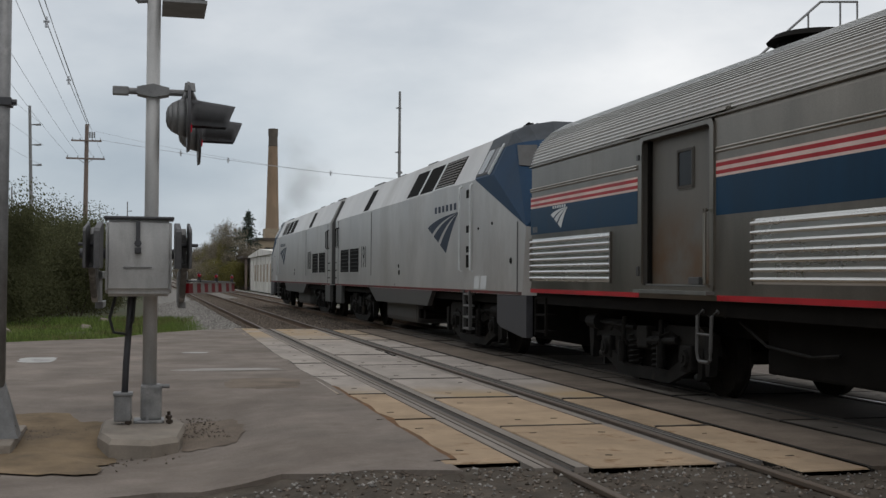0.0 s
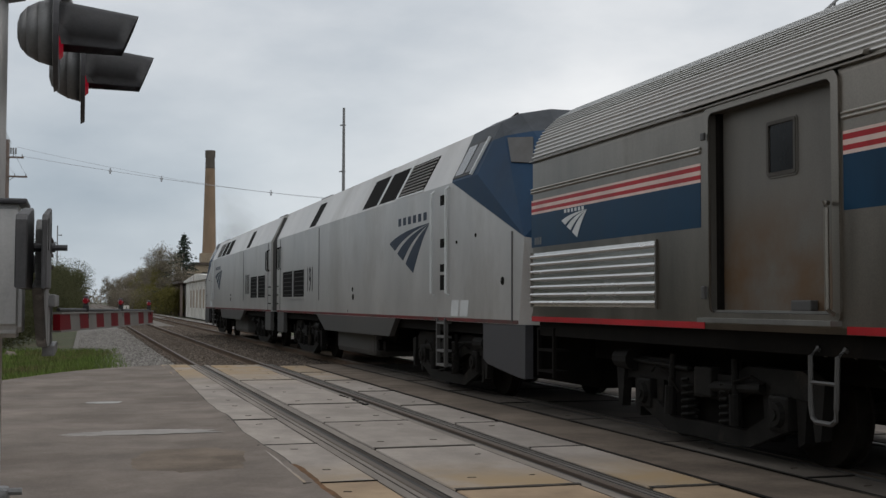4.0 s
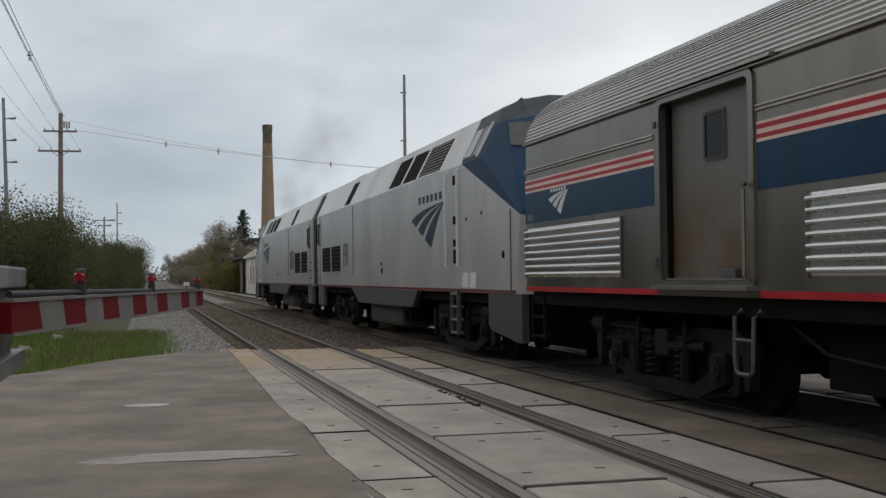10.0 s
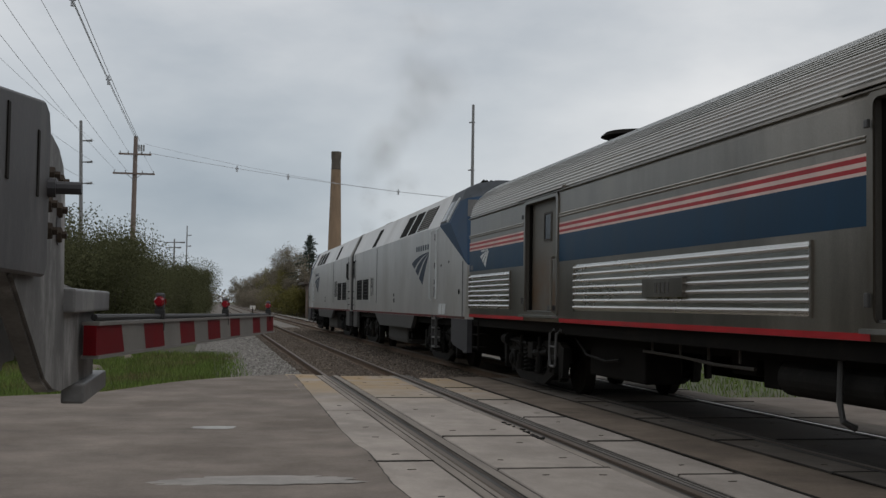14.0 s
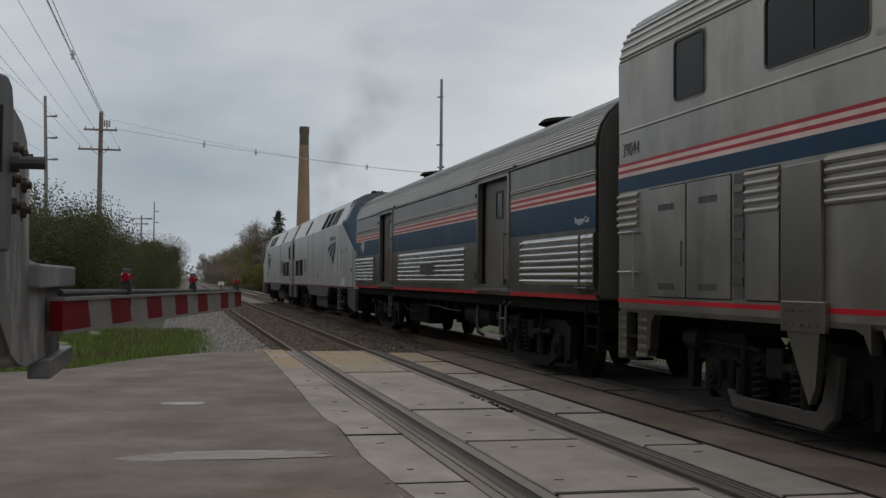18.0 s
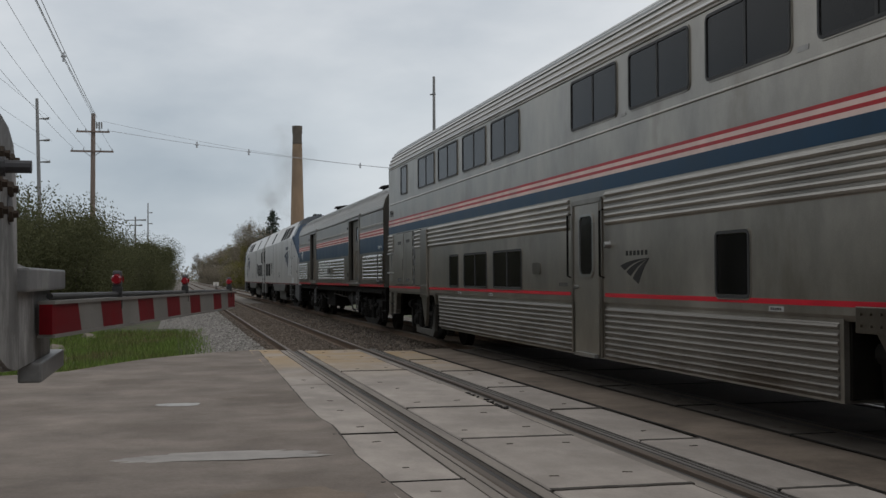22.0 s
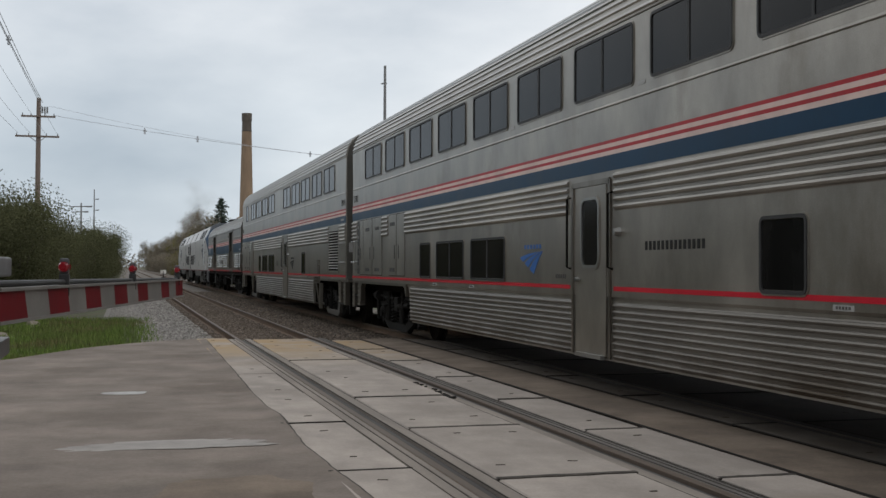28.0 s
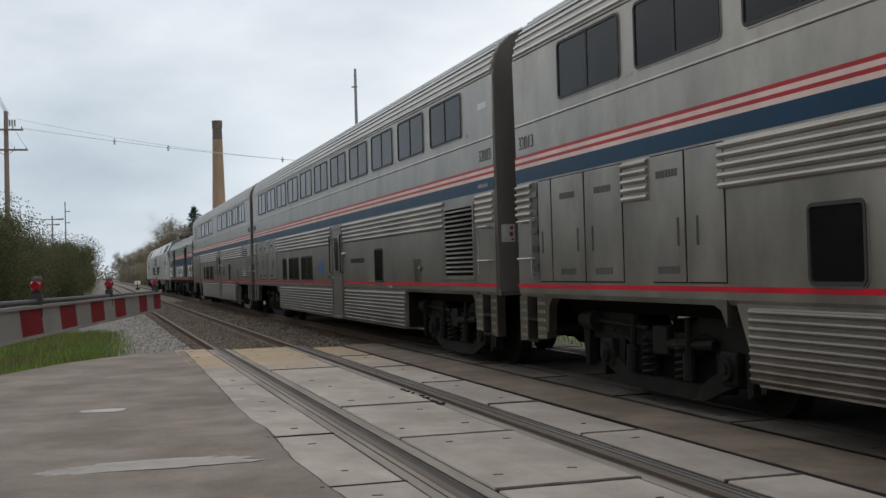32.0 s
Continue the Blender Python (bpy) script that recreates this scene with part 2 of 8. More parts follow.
CAB_ROOF = surface("sooty_cab_roof", (0.060, 0.068, 0.078), 0.6, 0.0, 0.3, 1.8, 60, 0.05, (0.038, 0.042, 0.048), 0.5, None, 0.2)
JAMB = surface("dark_door_jamb", (0.068, 0.062, 0.053), 0.7, 0.2, 0.35, 2.0, 60, 0.05, (0.09, 0.08, 0.066), 0.55, STREAK)
RED = surface("red_stripe_paint", (0.37, 0.016, 0.022), 0.4, 0.0, 0.2, 2.0, 70, 0.02, (0.25, 0.022, 0.026), 0.58, None, 0.22)
CREAM = surface("cream_stripe_paint", (0.68, 0.52, 0.465), 0.55, 0.0, 0.15, 2.0, 70, 0.0, None, 0.5, None, 0.2)
LOGO_BLUE = surface("logo_blue_paint", (0.030, 0.042, 0.064), 0.5, 0.0, 0.12, 3.0, 60, 0.0, None, 0.5, None, 0.1)
LOGO_BRIGHT = surface("logo_bright_blue", (0.02, 0.11, 0.36), 0.4, 0.0, 0.1)
LETTER = surface("dark_lettering", (0.088, 0.084, 0.080), 0.6, 0.0, 0.1, 3.0, 60, 0.0, None, 0.5, None, 0.1)
EMBLEM_BLACK = surface("black_emblem_paint", (0.024, 0.023, 0.022), 0.55, 0.0, 0.15, 3.0, 60, 0.0, None, 0.5, None, 0.1)
RED_BRIGHT = surface("bright_red_stripe", (0.45, 0.010, 0.024), 0.4, 0.0, 0.18, 2.0, 70, 0.02, (0.30, 0.014, 0.024), 0.6, None, 0.2)
PLATE_GREY = surface("dusty_notice_plate", (0.33, 0.325, 0.315), 0.6, 0.0, 0.2, 6.0, 70)
PALE_PANE = surface("grey_cab_pane", (0.10, 0.108, 0.116), 0.12, 0.0, 0.2, 1.5, 20)
LOUVRE_SLAT = surface("dusty_louvre_slat", (0.21, 0.20, 0.185), 0.6, 0.1, 0.25, 3.0, 60)
LETTER_WHITE = surface("pale_lettering", (0.6, 0.62, 0.62), 0.5, 0.0, 0.1)
GLASS = surface("dark_window_glass", (0.010, 0.010, 0.010), 0.09, 0.0, 0.4, 0.9, 6, 0.0, (0.022, 0.021, 0.020), 0.5, (1, 1, 0.4), 0.11)
RED_DULL = surface("faded_red_sill", (0.15, 0.028, 0.028), 0.55, 0.0, 0.25, 2.0, 70, 0.0, (0.09, 0.05, 0.045), 0.5, STREAK, 0.15)
RUBBER = surface("black_rubber", (0.018, 0.018, 0.018), 0.6, 0.0, 0.2)
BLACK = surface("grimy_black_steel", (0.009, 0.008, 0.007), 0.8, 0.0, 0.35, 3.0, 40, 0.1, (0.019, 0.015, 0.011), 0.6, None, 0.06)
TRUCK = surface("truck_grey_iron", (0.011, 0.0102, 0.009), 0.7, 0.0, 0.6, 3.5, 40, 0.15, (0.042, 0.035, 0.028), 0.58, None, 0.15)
UNDER_GREY = surface("dark_skirt_paint", (0.066, 0.0645, 0.0625), 0.5, 0.1, 0.22, 1.5, 60, 0.03, (0.036, 0.031, 0.027), 0.55, STREAK)
ENDWALL = surface("car_end_brown_grey", (0.082, 0.077, 0.066), 0.6, 0.1, 0.3, 2.0, 50, 0.05, (0.05, 0.045, 0.038), 0.5, STREAK)
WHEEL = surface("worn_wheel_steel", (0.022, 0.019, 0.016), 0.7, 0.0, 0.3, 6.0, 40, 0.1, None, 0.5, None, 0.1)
CHROME = surface("bright_grab_steel", (0.34, 0.34, 0.33), 0.35, 0.9, 0.15)
GALV = surface("galvanised_steel", (0.19, 0.19, 0.19), 0.5, 0.4, 0.3, 4.0, 60, 0.06, (0.34, 0.335, 0.325), 0.57, None)
ALU = surface("dull_aluminium_paint", (0.45, 0.445, 0.435), 0.5, 0.2, 0.2, 3.0, 70, 0.05, (0.235, 0.225, 0.21), 0.54, (1, 1, 0.3))
CAST = surface("worn_arm_casting", (0.13, 0.128, 0.126), 0.6, 0.15, 0.45, 5.0, 60, 0.15, (0.40, 0.395, 0.385), 0.50, (1, 1, 0.6))
DARK_PLATE = surface("dark_weight_plate", (0.052, 0.051, 0.053), 0.6, 0.1, 0.4, 4.0, 50, 0.12, (0.12, 0.118, 0.118), 0.53, (1, 1, 0.5))
HOOD = surface("dark_signal_paint", (0.045, 0.045, 0.05), 0.5, 0.0, 0.25, 4.0, 60, 0.05)
HOOD_GREY = surface("weathered_hood_paint", (0.075, 0.075, 0.08), 0.5, 0.0, 0.3, 4.0, 60, 0.05, (0.12, 0.12, 0.12), 0.55)
LENS = glowing("red_signal_lens", (0.45, 0.008, 0.03), 0.16)
LAMP_RED = glowing("red_gate_lamp", (0.13, 0.002, 0.006), 0.22)
ARM_WHITE = surface("grey_white_reflective", (0.175, 0.168, 0.155), 0.55, 0.0, 0.2, 4.0, 60)
ARM_RED = surface("red_reflective", (0.135, 0.006, 0.010), 0.55, 0.0, 0.2, 4.0, 60, 0.0, None, 0.5, None, 0.1)
ASPHALT = surface("worn_asphalt", (0.186, 0.158, 0.136), 0.9, 0.0, 0.32, 1.1, 42, 0.9, (0.137, 0.114, 0.096), 0.49, None, 0.15, 0.0, 0.0, 0.006)
ASPHALT_OLD = surface("dusty_asphalt", (0.165, 0.132, 0.104), 0.9, 0.0, 0.36, 1.3, 45, 0.7, (0.10, 0.079, 0.062), 0.5, None, 0.15, 0.0, 0.0, 0.006)
PATCH = surface("pale_patch_mortar", (0.275, 0.255, 0.235), 0.85, 0.0, 0.2, 3.0, 90, 0.4, (0.2, 0.184, 0.168), 0.52)
ROAD_PAINT = surface("worn_road_paint", (0.36, 0.355, 0.34), 0.8, 0.0, 0.2, 4.0, 90, 0.2, (0.2, 0.19, 0.18), 0.52)
CONCRETE = stained(surface("crossing_concrete", (0.318, 0.282, 0.25), 0.87, 0.0, 0.22, 1.9, 45, 0.6, (0.25, 0.222, 0.197), 0.5, (1.0, 0.6, 1.0), 0.15, 0.07),
                   (0.34, 0.245, 0.14), 1, ((15.5, 21.8), (6.6, 4.6)), 1.1, 0.30, 0.58)
CONCRETE_SAND = stained(surface("sandy_crossing_concrete", (0.345, 0.255, 0.17), 0.87, 0.0, 0.24, 1.5, 120, 0.5, (0.27, 0.20, 0.135), 0.5, None, 0.15, 0.08),
                        (0.17, 0.095, 0.045), 1, ((4.0, 0.5),), 3.5, 0.56, 0.72)
# grime, with the shade beside the train darkened into the same colour
CONCRETE_DARK = surface("grimy_shaded_concrete", (0.135, 0.117, 0.100), 0.87, 0.0, 0.28, 1.5, 120, 0.5, (0.105, 0.084, 0.067), 0.5, None, 0.15, 0.12)
# the train's shade is put into the colour between the far rails
CONCRETE_UNDER_TRAIN = surface("under_train_shade_concrete", (0.044, 0.036, 0.030), 0.85, 0.0, 0.3, 1.5, 60, 0.5, (0.024, 0.020, 0.016), 0.5, None, 0.15, 0.12)
KERB = surface("cast_concrete", (0.21, 0.18, 0.148), 0.9, 0.0, 0.25, 2.5, 90, 0.5, (0.135, 0.112, 0.088), 0.5)
RUBBER_STRIP = surface("flangeway_rubber", (0.060, 0.056, 0.053), 0.8, 0.0, 0.3, 4.0, 60, 0.1, (0.11, 0.104, 0.098), 0.53, (1, 0.1, 1), 0.3)
JOINT_FILL = surface("packed_joint_dirt", (0.062, 0.055, 0.048), 0.95, 0.0, 0.4, 5.0, 70, 0.6, (0.11, 0.096, 0.082), 0.56, None, 0.15)
GROOVE = surface("dirty_groove", (0.014, 0.012, 0.010), 0.95, 0.0, 0.3, 6.0, 60, 0.0, None, 0.5, None, 0.2)
BOLT = surface("rusty_bolt", (0.055, 0.042, 0.032), 0.75, 0.0, 0.3, 8.0, 80, 0.0, None, 0.5, None, 0.2)
RAIL_TOP = surface("worn_rail_head", (0.105, 0.082, 0.064), 0.58, 0.12, 0.25, 2.0, 60, 0.0, (0.06, 0.050, 0.042), 0.55, (1, 0.05, 1), 0.2)
RAIL_BRIGHT = surface("polished_sky_sheen_head", (0.30, 0.29, 0.275), 0.36, 0.85, 0.15, 2.0, 60, 0.0, (0.18, 0.17, 0.155), 0.55, (1, 0.05, 1))
STRIP_PALE = surface("dusty_ridge_rubber", (0.225, 0.198, 0.172), 0.87, 0.0, 0.3, 3.0, 60, 0.1, (0.18, 0.16, 0.142), 0.5, (1, 0.1, 1), 0.2)
STRIP_MID = surface("grey_ridge_rubber", (0.15, 0.138, 0.128), 0.85, 0.0, 0.3, 3.0, 60, 0.1, (0.09, 0.083, 0.077), 0.5, (1, 0.1, 1), 0.2)
RAIL_RUST = surface("rusty_rail_web", (0.115, 0.072, 0.045), 0.85, 0.0, 0.3, 4.0, 60, 0.2)
TIE = surface("weathered_tie_wood", (0.085, 0.066, 0.05), 0.9, 0.0, 0.3, 4.0, 80, 0.4, None, 0.5, (0.3, 3, 1), 0.2, 0.2)
BALLAST_BROWN = surface("brown_ballast_stone", (0.125, 0.102, 0.083), 0.9, 0.0, 0.3, 3.0, 60, 0.2, None, 0.5, None, 0.15, 0.0, 0.5)
BALLAST_GREY = surface("grey_ballast_stone", (0.235, 0.222, 0.205), 0.9, 0.0, 0.25, 3.0, 60, 0.2, None, 0.5, None, 0.15, 0.0, 0.45)
BALLAST_BED = surface("ballast_bed", (0.15, 0.135, 0.118), 0.92, 0.0, 0.3, 9.0, 45, 1.0, (0.10, 0.088, 0.075), 0.5, None, 0.2)
BALLAST_BED_GREY = surface("grey_ballast_bed", (0.19, 0.18, 0.165), 0.92, 0.0, 0.3, 9.0, 45, 1.0, (0.12, 0.11, 0.098), 0.5, None, 0.15)
RUST_DIRT = surface("rusty_edge_dirt", (0.15, 0.082, 0.042), 0.95, 0.0, 0.35, 4.0, 70, 0.5, (0.10, 0.066, 0.042), 0.5, None, 0.15)
DIRT = surface("sandy_dirt", (0.175, 0.128, 0.08), 0.95, 0.0, 0.35, 2.2, 50, 0.6, (0.11, 0.085, 0.06), 0.5, None, 0.15)
SOIL = surface("dark_soil", (0.072, 0.06, 0.048), 0.95, 0.0, 0.4, 3.0, 70, 1.0, (0.12, 0.102, 0.082), 0.54, None, 0.15)
TURF = surface("spring_turf", (0.052, 0.058, 0.024), 0.95, 0.0, 0.35, 1.2, 50, 0.8, (0.085, 0.068, 0.04), 0.52)
BLADE = surface("grass_blade", (0.118, 0.172, 0.038), 0.75, 0.0, 0.3, 0.9, 30, 0.0, (0.15, 0.118, 0.062), 0.50, None, 0.2, 0.0, 0.45)
LEAF = leafy(surface("olive_spring_leaf", (0.096, 0.100, 0.050), 0.8, 0.0, 0.3, 0.4, 12, 0.0, (0.066, 0.066, 0.037), 0.5, None, 0.1, 0.0, 0.2), 0.4)
LEAF_YELLOW = leafy(surface("yellow_spring_leaf", (0.15, 0.135, 0.035), 0.7, 0.0, 0.25, 0.6, 20, 0.0, (0.09, 0.085, 0.035), 0.52, None, 0.3, 0.0, 0.4), 0.35)
BUD = leafy(surface("brown_bud_twig", (0.19, 0.165, 0.125), 0.85, 0.0, 0.3, 0.6, 20, 0.0, (0.115, 0.099, 0.08), 0.5, None, 0.2, 0.0, 0.35), 0.3)
NEEDLE = surface("dark_spruce_needle", (0.035, 0.05, 0.036), 0.75, 0.0, 0.3, 0.8, 20, 0.0, None, 0.5, None, 0.2, 0.0, 0.35)
BARK = surface("grey_brown_bark", (0.075, 0.062, 0.05), 0.95, 0.0, 0.3, 4.0, 50, 0.5, None, 0.5, (1, 1, 0.2), 0.2)
POLE_WOOD = surface("weathered_pole_wood", (0.19, 0.15, 0.13), 0.9, 0.0, 0.25, 3.0, 60, 0.2, None, 0.5, (1, 1, 0.08), 0.15)
POLE_GREY = surface("grey_steel_pole", (0.20, 0.20, 0.20), 0.6, 0.3, 0.15, 2.0, 50, 0.0, None, 0.5, (1, 1, 0.1))
WIRE = surface("dull_wire", (0.42, 0.435, 0.46), 0.6, 0.2, 0.1)
BRICK_TAN = surface("tan_chimney_brick", (0.25, 0.175, 0.115), 0.9, 0.0, 0.2, 0.8, 12, 0.3, (0.165, 0.115, 0.08), 0.5, (1, 1, 0.25))
BRICK_SOOT = surface("sooty_chimney_brick", (0.10, 0.084, 0.07), 0.9, 0.0, 0.25, 0.8, 12, 0.3)
PLANT_WALL = surface("tan_plant_wall", (0.30, 0.24, 0.17), 0.9, 0.0, 0.15, 0.5, 20, 0.2)
WHITE_WALL = surface("peeling_white_wall", (0.60, 0.58, 0.54), 0.85, 0.0, 0.12, 0.6, 25, 0.2, (0.36, 0.32, 0.27), 0.55, (1, 1, 0.3))
DARK_TIMBER = surface("dark_timber", (0.07, 0.055, 0.045), 0.9, 0.0, 0.25, 3.0, 50, 0.2)


# ---- mesh helpers ----
def thing(name, label, category, group="", m=None, kind=""):
    ob = new(name)
    ob.empty_display_size = 0.2
    if m is not None:
        ob.matrix_basis = m
    return tagged(ob, label, category, group, kind)


def part(name, bm, material, parent=None, label="", smooth=False):
    me = bpy.data.meshes.new(name)
    bmesh.ops.recalc_face_normals(bm, faces=bm.faces)
    if smooth:
        for f in bm.faces:
            f.smooth = True
    bm.to_mesh(me)
    bm.free()
    me.materials.append(material)
    ob = new(name, me)
    if parent is not None:
        ob.parent = parent
    return tagged(ob, label)


def raw(name, verts, faces, material, parent=None, label=""):
    me = bpy.data.meshes.new(name)
    me.from_pydata(verts, [], faces)
    me.update()
    me.materials.append(material)
    ob = new(name, me)
    if parent is not None:
        ob.parent = parent
    return tagged(ob, label)


def box(bm, x0, x1, y0, y1, z0, z1, bevel=0.0):
    v = [bm.verts.new((x, y, z)) for z in (z0, z1) for y in (y0, y1) for x in (x0, x1)]
    fs = [bm.faces.new([v[i] for i in f]) for f in ((0, 2, 3, 1), (4, 5, 7, 6), (0, 1, 5, 4), (2, 6, 7, 3), (0, 4, 6, 2), (1, 3, 7, 5))]
    if bevel:
        es = list({e for f in fs for e in f.edges})
        bmesh.ops.bevel(bm, geom=es, offset=bevel, segments=2, affect="EDGES", profile=0.6)


def tube(bm, p0, p1, r0, r1=None, n=8, caps=True):
    p0, p1 = Vector(p0), Vector(p1)
    r1 = r0 if r1 is None else r1
    d = (p1 - p0).normalized()
    a = d.orthogonal().normalized()
    b = d.cross(a)
    rings = []
    for p, r in ((p0, r0), (p1, r1)):
        rings.append([bm.verts.new(p + (a * math.cos(6.2832 * i / n) + b * math.sin(6.2832 * i / n)) * r) for i in range(n)])
    for i in range(n):
        bm.faces.new((rings[0][i], rings[0][(i + 1) % n], rings[1][(i + 1) % n], rings[1][i]))
    if caps:
        bm.faces.new(rings[0][::-1])
        bm.faces.new(rings[1])


def pipe(bm, pts, r, n=8):
    """A bent round bar through the points."""
    pts = [Vector(p) for p in pts]
    rings = []
    for i, p in enumerate(pts):
        d = (pts[min(i + 1, len(pts) - 1)] - pts[max(i - 1, 0)]).normalized()
        ref = Vector((0, 0, 1)) if abs(d.z) < 0.9 else Vector((1, 0, 0))
        a = d.cross(ref).normalized()
        b = d.cross(a)
        rings.append([bm.verts.new(p + (a * math.cos(6.2832 * k / n) + b * math.sin(6.2832 * k / n)) * r) for k in range(n)])
    for q, s in zip(rings, rings[1:]):
        for i in range(n):
            bm.faces.new((q[i], q[(i + 1) % n], s[(i + 1) % n], s[i]))
    bm.faces.new(rings[0][::-1])
    bm.faces.new(rings[-1])


def sweep(bm, loop, y0, y1, caps=True):
    """A closed outline of (x, z) drawn out along y."""
    a = [bm.verts.new((x, y0, z)) for x, z in loop]
    b = [bm.verts.new((x, y1, z)) for x, z in loop]
    n = len(loop)
    for i in range(n):
        bm.faces.new((a[i], a[(i + 1) % n], b[(i + 1) % n], b[i]))
    if caps:
        bm.faces.new(a[::-1])
        bm.faces.new(b)


def prism(bm, loop, x0, x1):
    """A closed outline of (y, z) drawn out along x."""
    a = [bm.verts.new((x0, y, z)) for y, z in loop]
    b = [bm.verts.new((x1, y, z)) for y, z in loop]
    n = len(loop)
    for i in range(n):
        bm.faces.new((a[i], a[(i + 1) % n], b[(i + 1) % n], b[i]))
    bm.faces.new(a[::-1])
    bm.faces.new(b)


def hull(bm, pts):
    vs = [bm.verts.new(p) for p in pts]
    res = bmesh.ops.convex_hull(bm, input=vs)
    bmesh.ops.delete(bm, geom=[v for v in res["geom_interior"] if isinstance(v, bmesh.types.BMVert)], context="VERTS")


def rounded(w, h, r, n=4):
    """The outline of a rectangle with rounded corners, about its middle."""
    out = []
    for cx, cy, a0 in ((w / 2 - r, h / 2 - r, 0), (-w / 2 + r, h / 2 - r, 90), (-w / 2 + r, -h / 2 + r, 180), (w / 2 - r, -h / 2 + r, 270)):
        for i in range(n + 1):
            a = radians(a0 + 90 * i / n)
            out.append((cx + r * math.cos(a), cy + r * math.sin(a)))
    return out


def flat_plate(bm, outline, x, thick, side):
    """An outline of (y, z) as a plate on the side wall at x, proud by thick."""
    prism(bm, outline, x, x + side * thick)


def ring(bm, outer, inner, x, thick, side):
    a = [bm.verts.new((x + side * thick, y, z)) for y, z in outer]
    b = [bm.verts.new((x + side * thick, y, z)) for y, z in inner]
    c = [bm.verts.new((x, y, z)) for y, z in outer]
    d = [bm.verts.new((x, y, z)) for y, z in inner]
    n = len(outer)
    for i in range(n):
        j = (i + 1) % n
        for q in ((a[i], a[j], b[j], b[i]), (a[i], c[i], c[j], a[j]), (b[i], b[j], d[j], d[i])):
            bm.faces.new(q)


def lettering(text, size, material, parent, m, label, name="lettering", thin=0.0):
    cu = bpy.data.curves.new("lettering", "FONT")
    cu.body, cu.size, cu.extrude, cu.offset = text, size, 0.002, -thin
    tmp = bpy.data.objects.new("tmp_text", cu)
    scene.collection.objects.link(tmp)
    dg = bpy.context.evaluated_depsgraph_get()
    me = bpy.data.meshes.new_from_object(tmp.evaluated_get(dg))
    bpy.data.objects.remove(tmp)
    me.materials.clear()
    me.materials.append(material)
    ob = new(name, me)
    ob.parent = parent
    ob.matrix_basis = m
    return tagged(ob, label)


def smooth01(v):
    v = max(0.0, min(1.0, v))
    return v * v * (3 - 2 * v)


def lie(x, y):
    """The height of the paved ground: level at the tracks, falling a little towards the mast's island."""
    dip = 0.10 * math.exp(-((x + 3.6) / 1.0) ** 2 - ((y - 2.4) / 0.75) ** 2)
    return -0.16 * smooth01((-1.5 - x) / 1.3) * smooth01((7.5 - y) / 4.5) - dip


# ---- setting: ground, road, crossing ----
RAILS = (-0.10, 1.405, 3.64, 5.145)
FAR_CENTRE = 4.39


def build_ground():
    xs = sorted({*np.linspace(-900, -40, 14), *np.linspace(-40, 40, 81), *np.linspace(40, 900, 14)})
    ys = sorted({*np.linspace(-300, -20, 10), *np.linspace(-20, 60, 81), *np.linspace(60, 300, 25), *np.linspace(300, 3000, 14)})
    verts, faces = [], []
    for y in ys:
        for x in xs:
            bank = smooth01((abs(x - 2.6) - 4.2) / 3.0)
            z = -0.36 - 0.25 * bank + (0.06 * noise.noise((x * 0.35, y * 0.35, 3)) if abs(x) < 60 else 0)
            if -10 < x < -1.6 and 16 < y < 40:
                z = max(z, -0.22 + 0.05 * noise.noise((x, y, 0)))
            verts.append((x, y, z))
    n = len(xs)
    for j in range(len(ys) - 1):
        for i in range(n - 1):
            faces.append((j * n + i, j * n + i + 1, (j + 1) * n + i + 1, (j + 1) * n + i))
    ob = raw("ground", verts, faces, TURF)
    return tagged(ob, "spring turf and soil ground beside the railway", "ground", kind="structure")


build_ground()


def sheet(name, outline, material, z_extra, label, step=0.5, thick=0.30, kind="structure", category="road"):
    """A paved sheet with an uneven top that follows the lie of the land, between two edges y0(x), y1(x)."""
    x0, x1, near, far = outline
    xs = list(np.arange(x0, x1, step)) + [x1]
    rows = 64
    verts, faces = [], []
    for i, x in enumerate(xs):
        a, b = near(x), far(x)
        for j in range(rows + 1):
            y = a + (b - a) * j / rows
            verts.append((x, y, lie(x, y) + z_extra + 0.006 * noise.noise((x * 0.8, y * 0.8, 7))))
    n = rows + 1
    base = len(verts)
    for i in range(len(xs) - 1):
        for j in range(rows):
            faces.append((i * n + j, (i + 1) * n + j, (i + 1) * n + j + 1, i * n + j + 1))
    for seq in ([i * n for i in range(len(xs))], [i * n + rows for i in range(len(xs))], list(range(n)), [(len(xs) - 1) * n + j for j in range(n)]):
        low = []
        for v in seq:
            low.append(len(verts))
            x, y, z = verts[v]
            verts.append((x, y, z - thick))
        for k in range(len(seq) - 1):
            faces.append((seq[k], seq[k + 1], low[k + 1], low[k]))
    ob = raw(name, verts, faces, material)
    return tagged(ob, label, category, kind=kind)


def far_kerb(x):
    pts = ((-60, 15.5), (-8, 16.6), (-6.1, 17.3), (-4.8, 18.2), (-4.0, 18.6), (-3.5, 19.8), (-2.9, 21.2), (-2.1, 22.2), (-1.3, 23.1), (-0.8, 23.4), (0, 23.4))
    for (a, b), (c, d) in zip(pts, pts[1:]):
        if a <= x <= c:
            return b + (d - b) * (x - a) / (c - a)
    return 23.4


def near_edge(x):
    return 0.15 + 0.22 * noise.noise((x * 1.3, 0.4, 1)) + 0.12 * noise.noise((x * 5, 0.4, 2)) - (0.35 if x > -1.9 else 0)


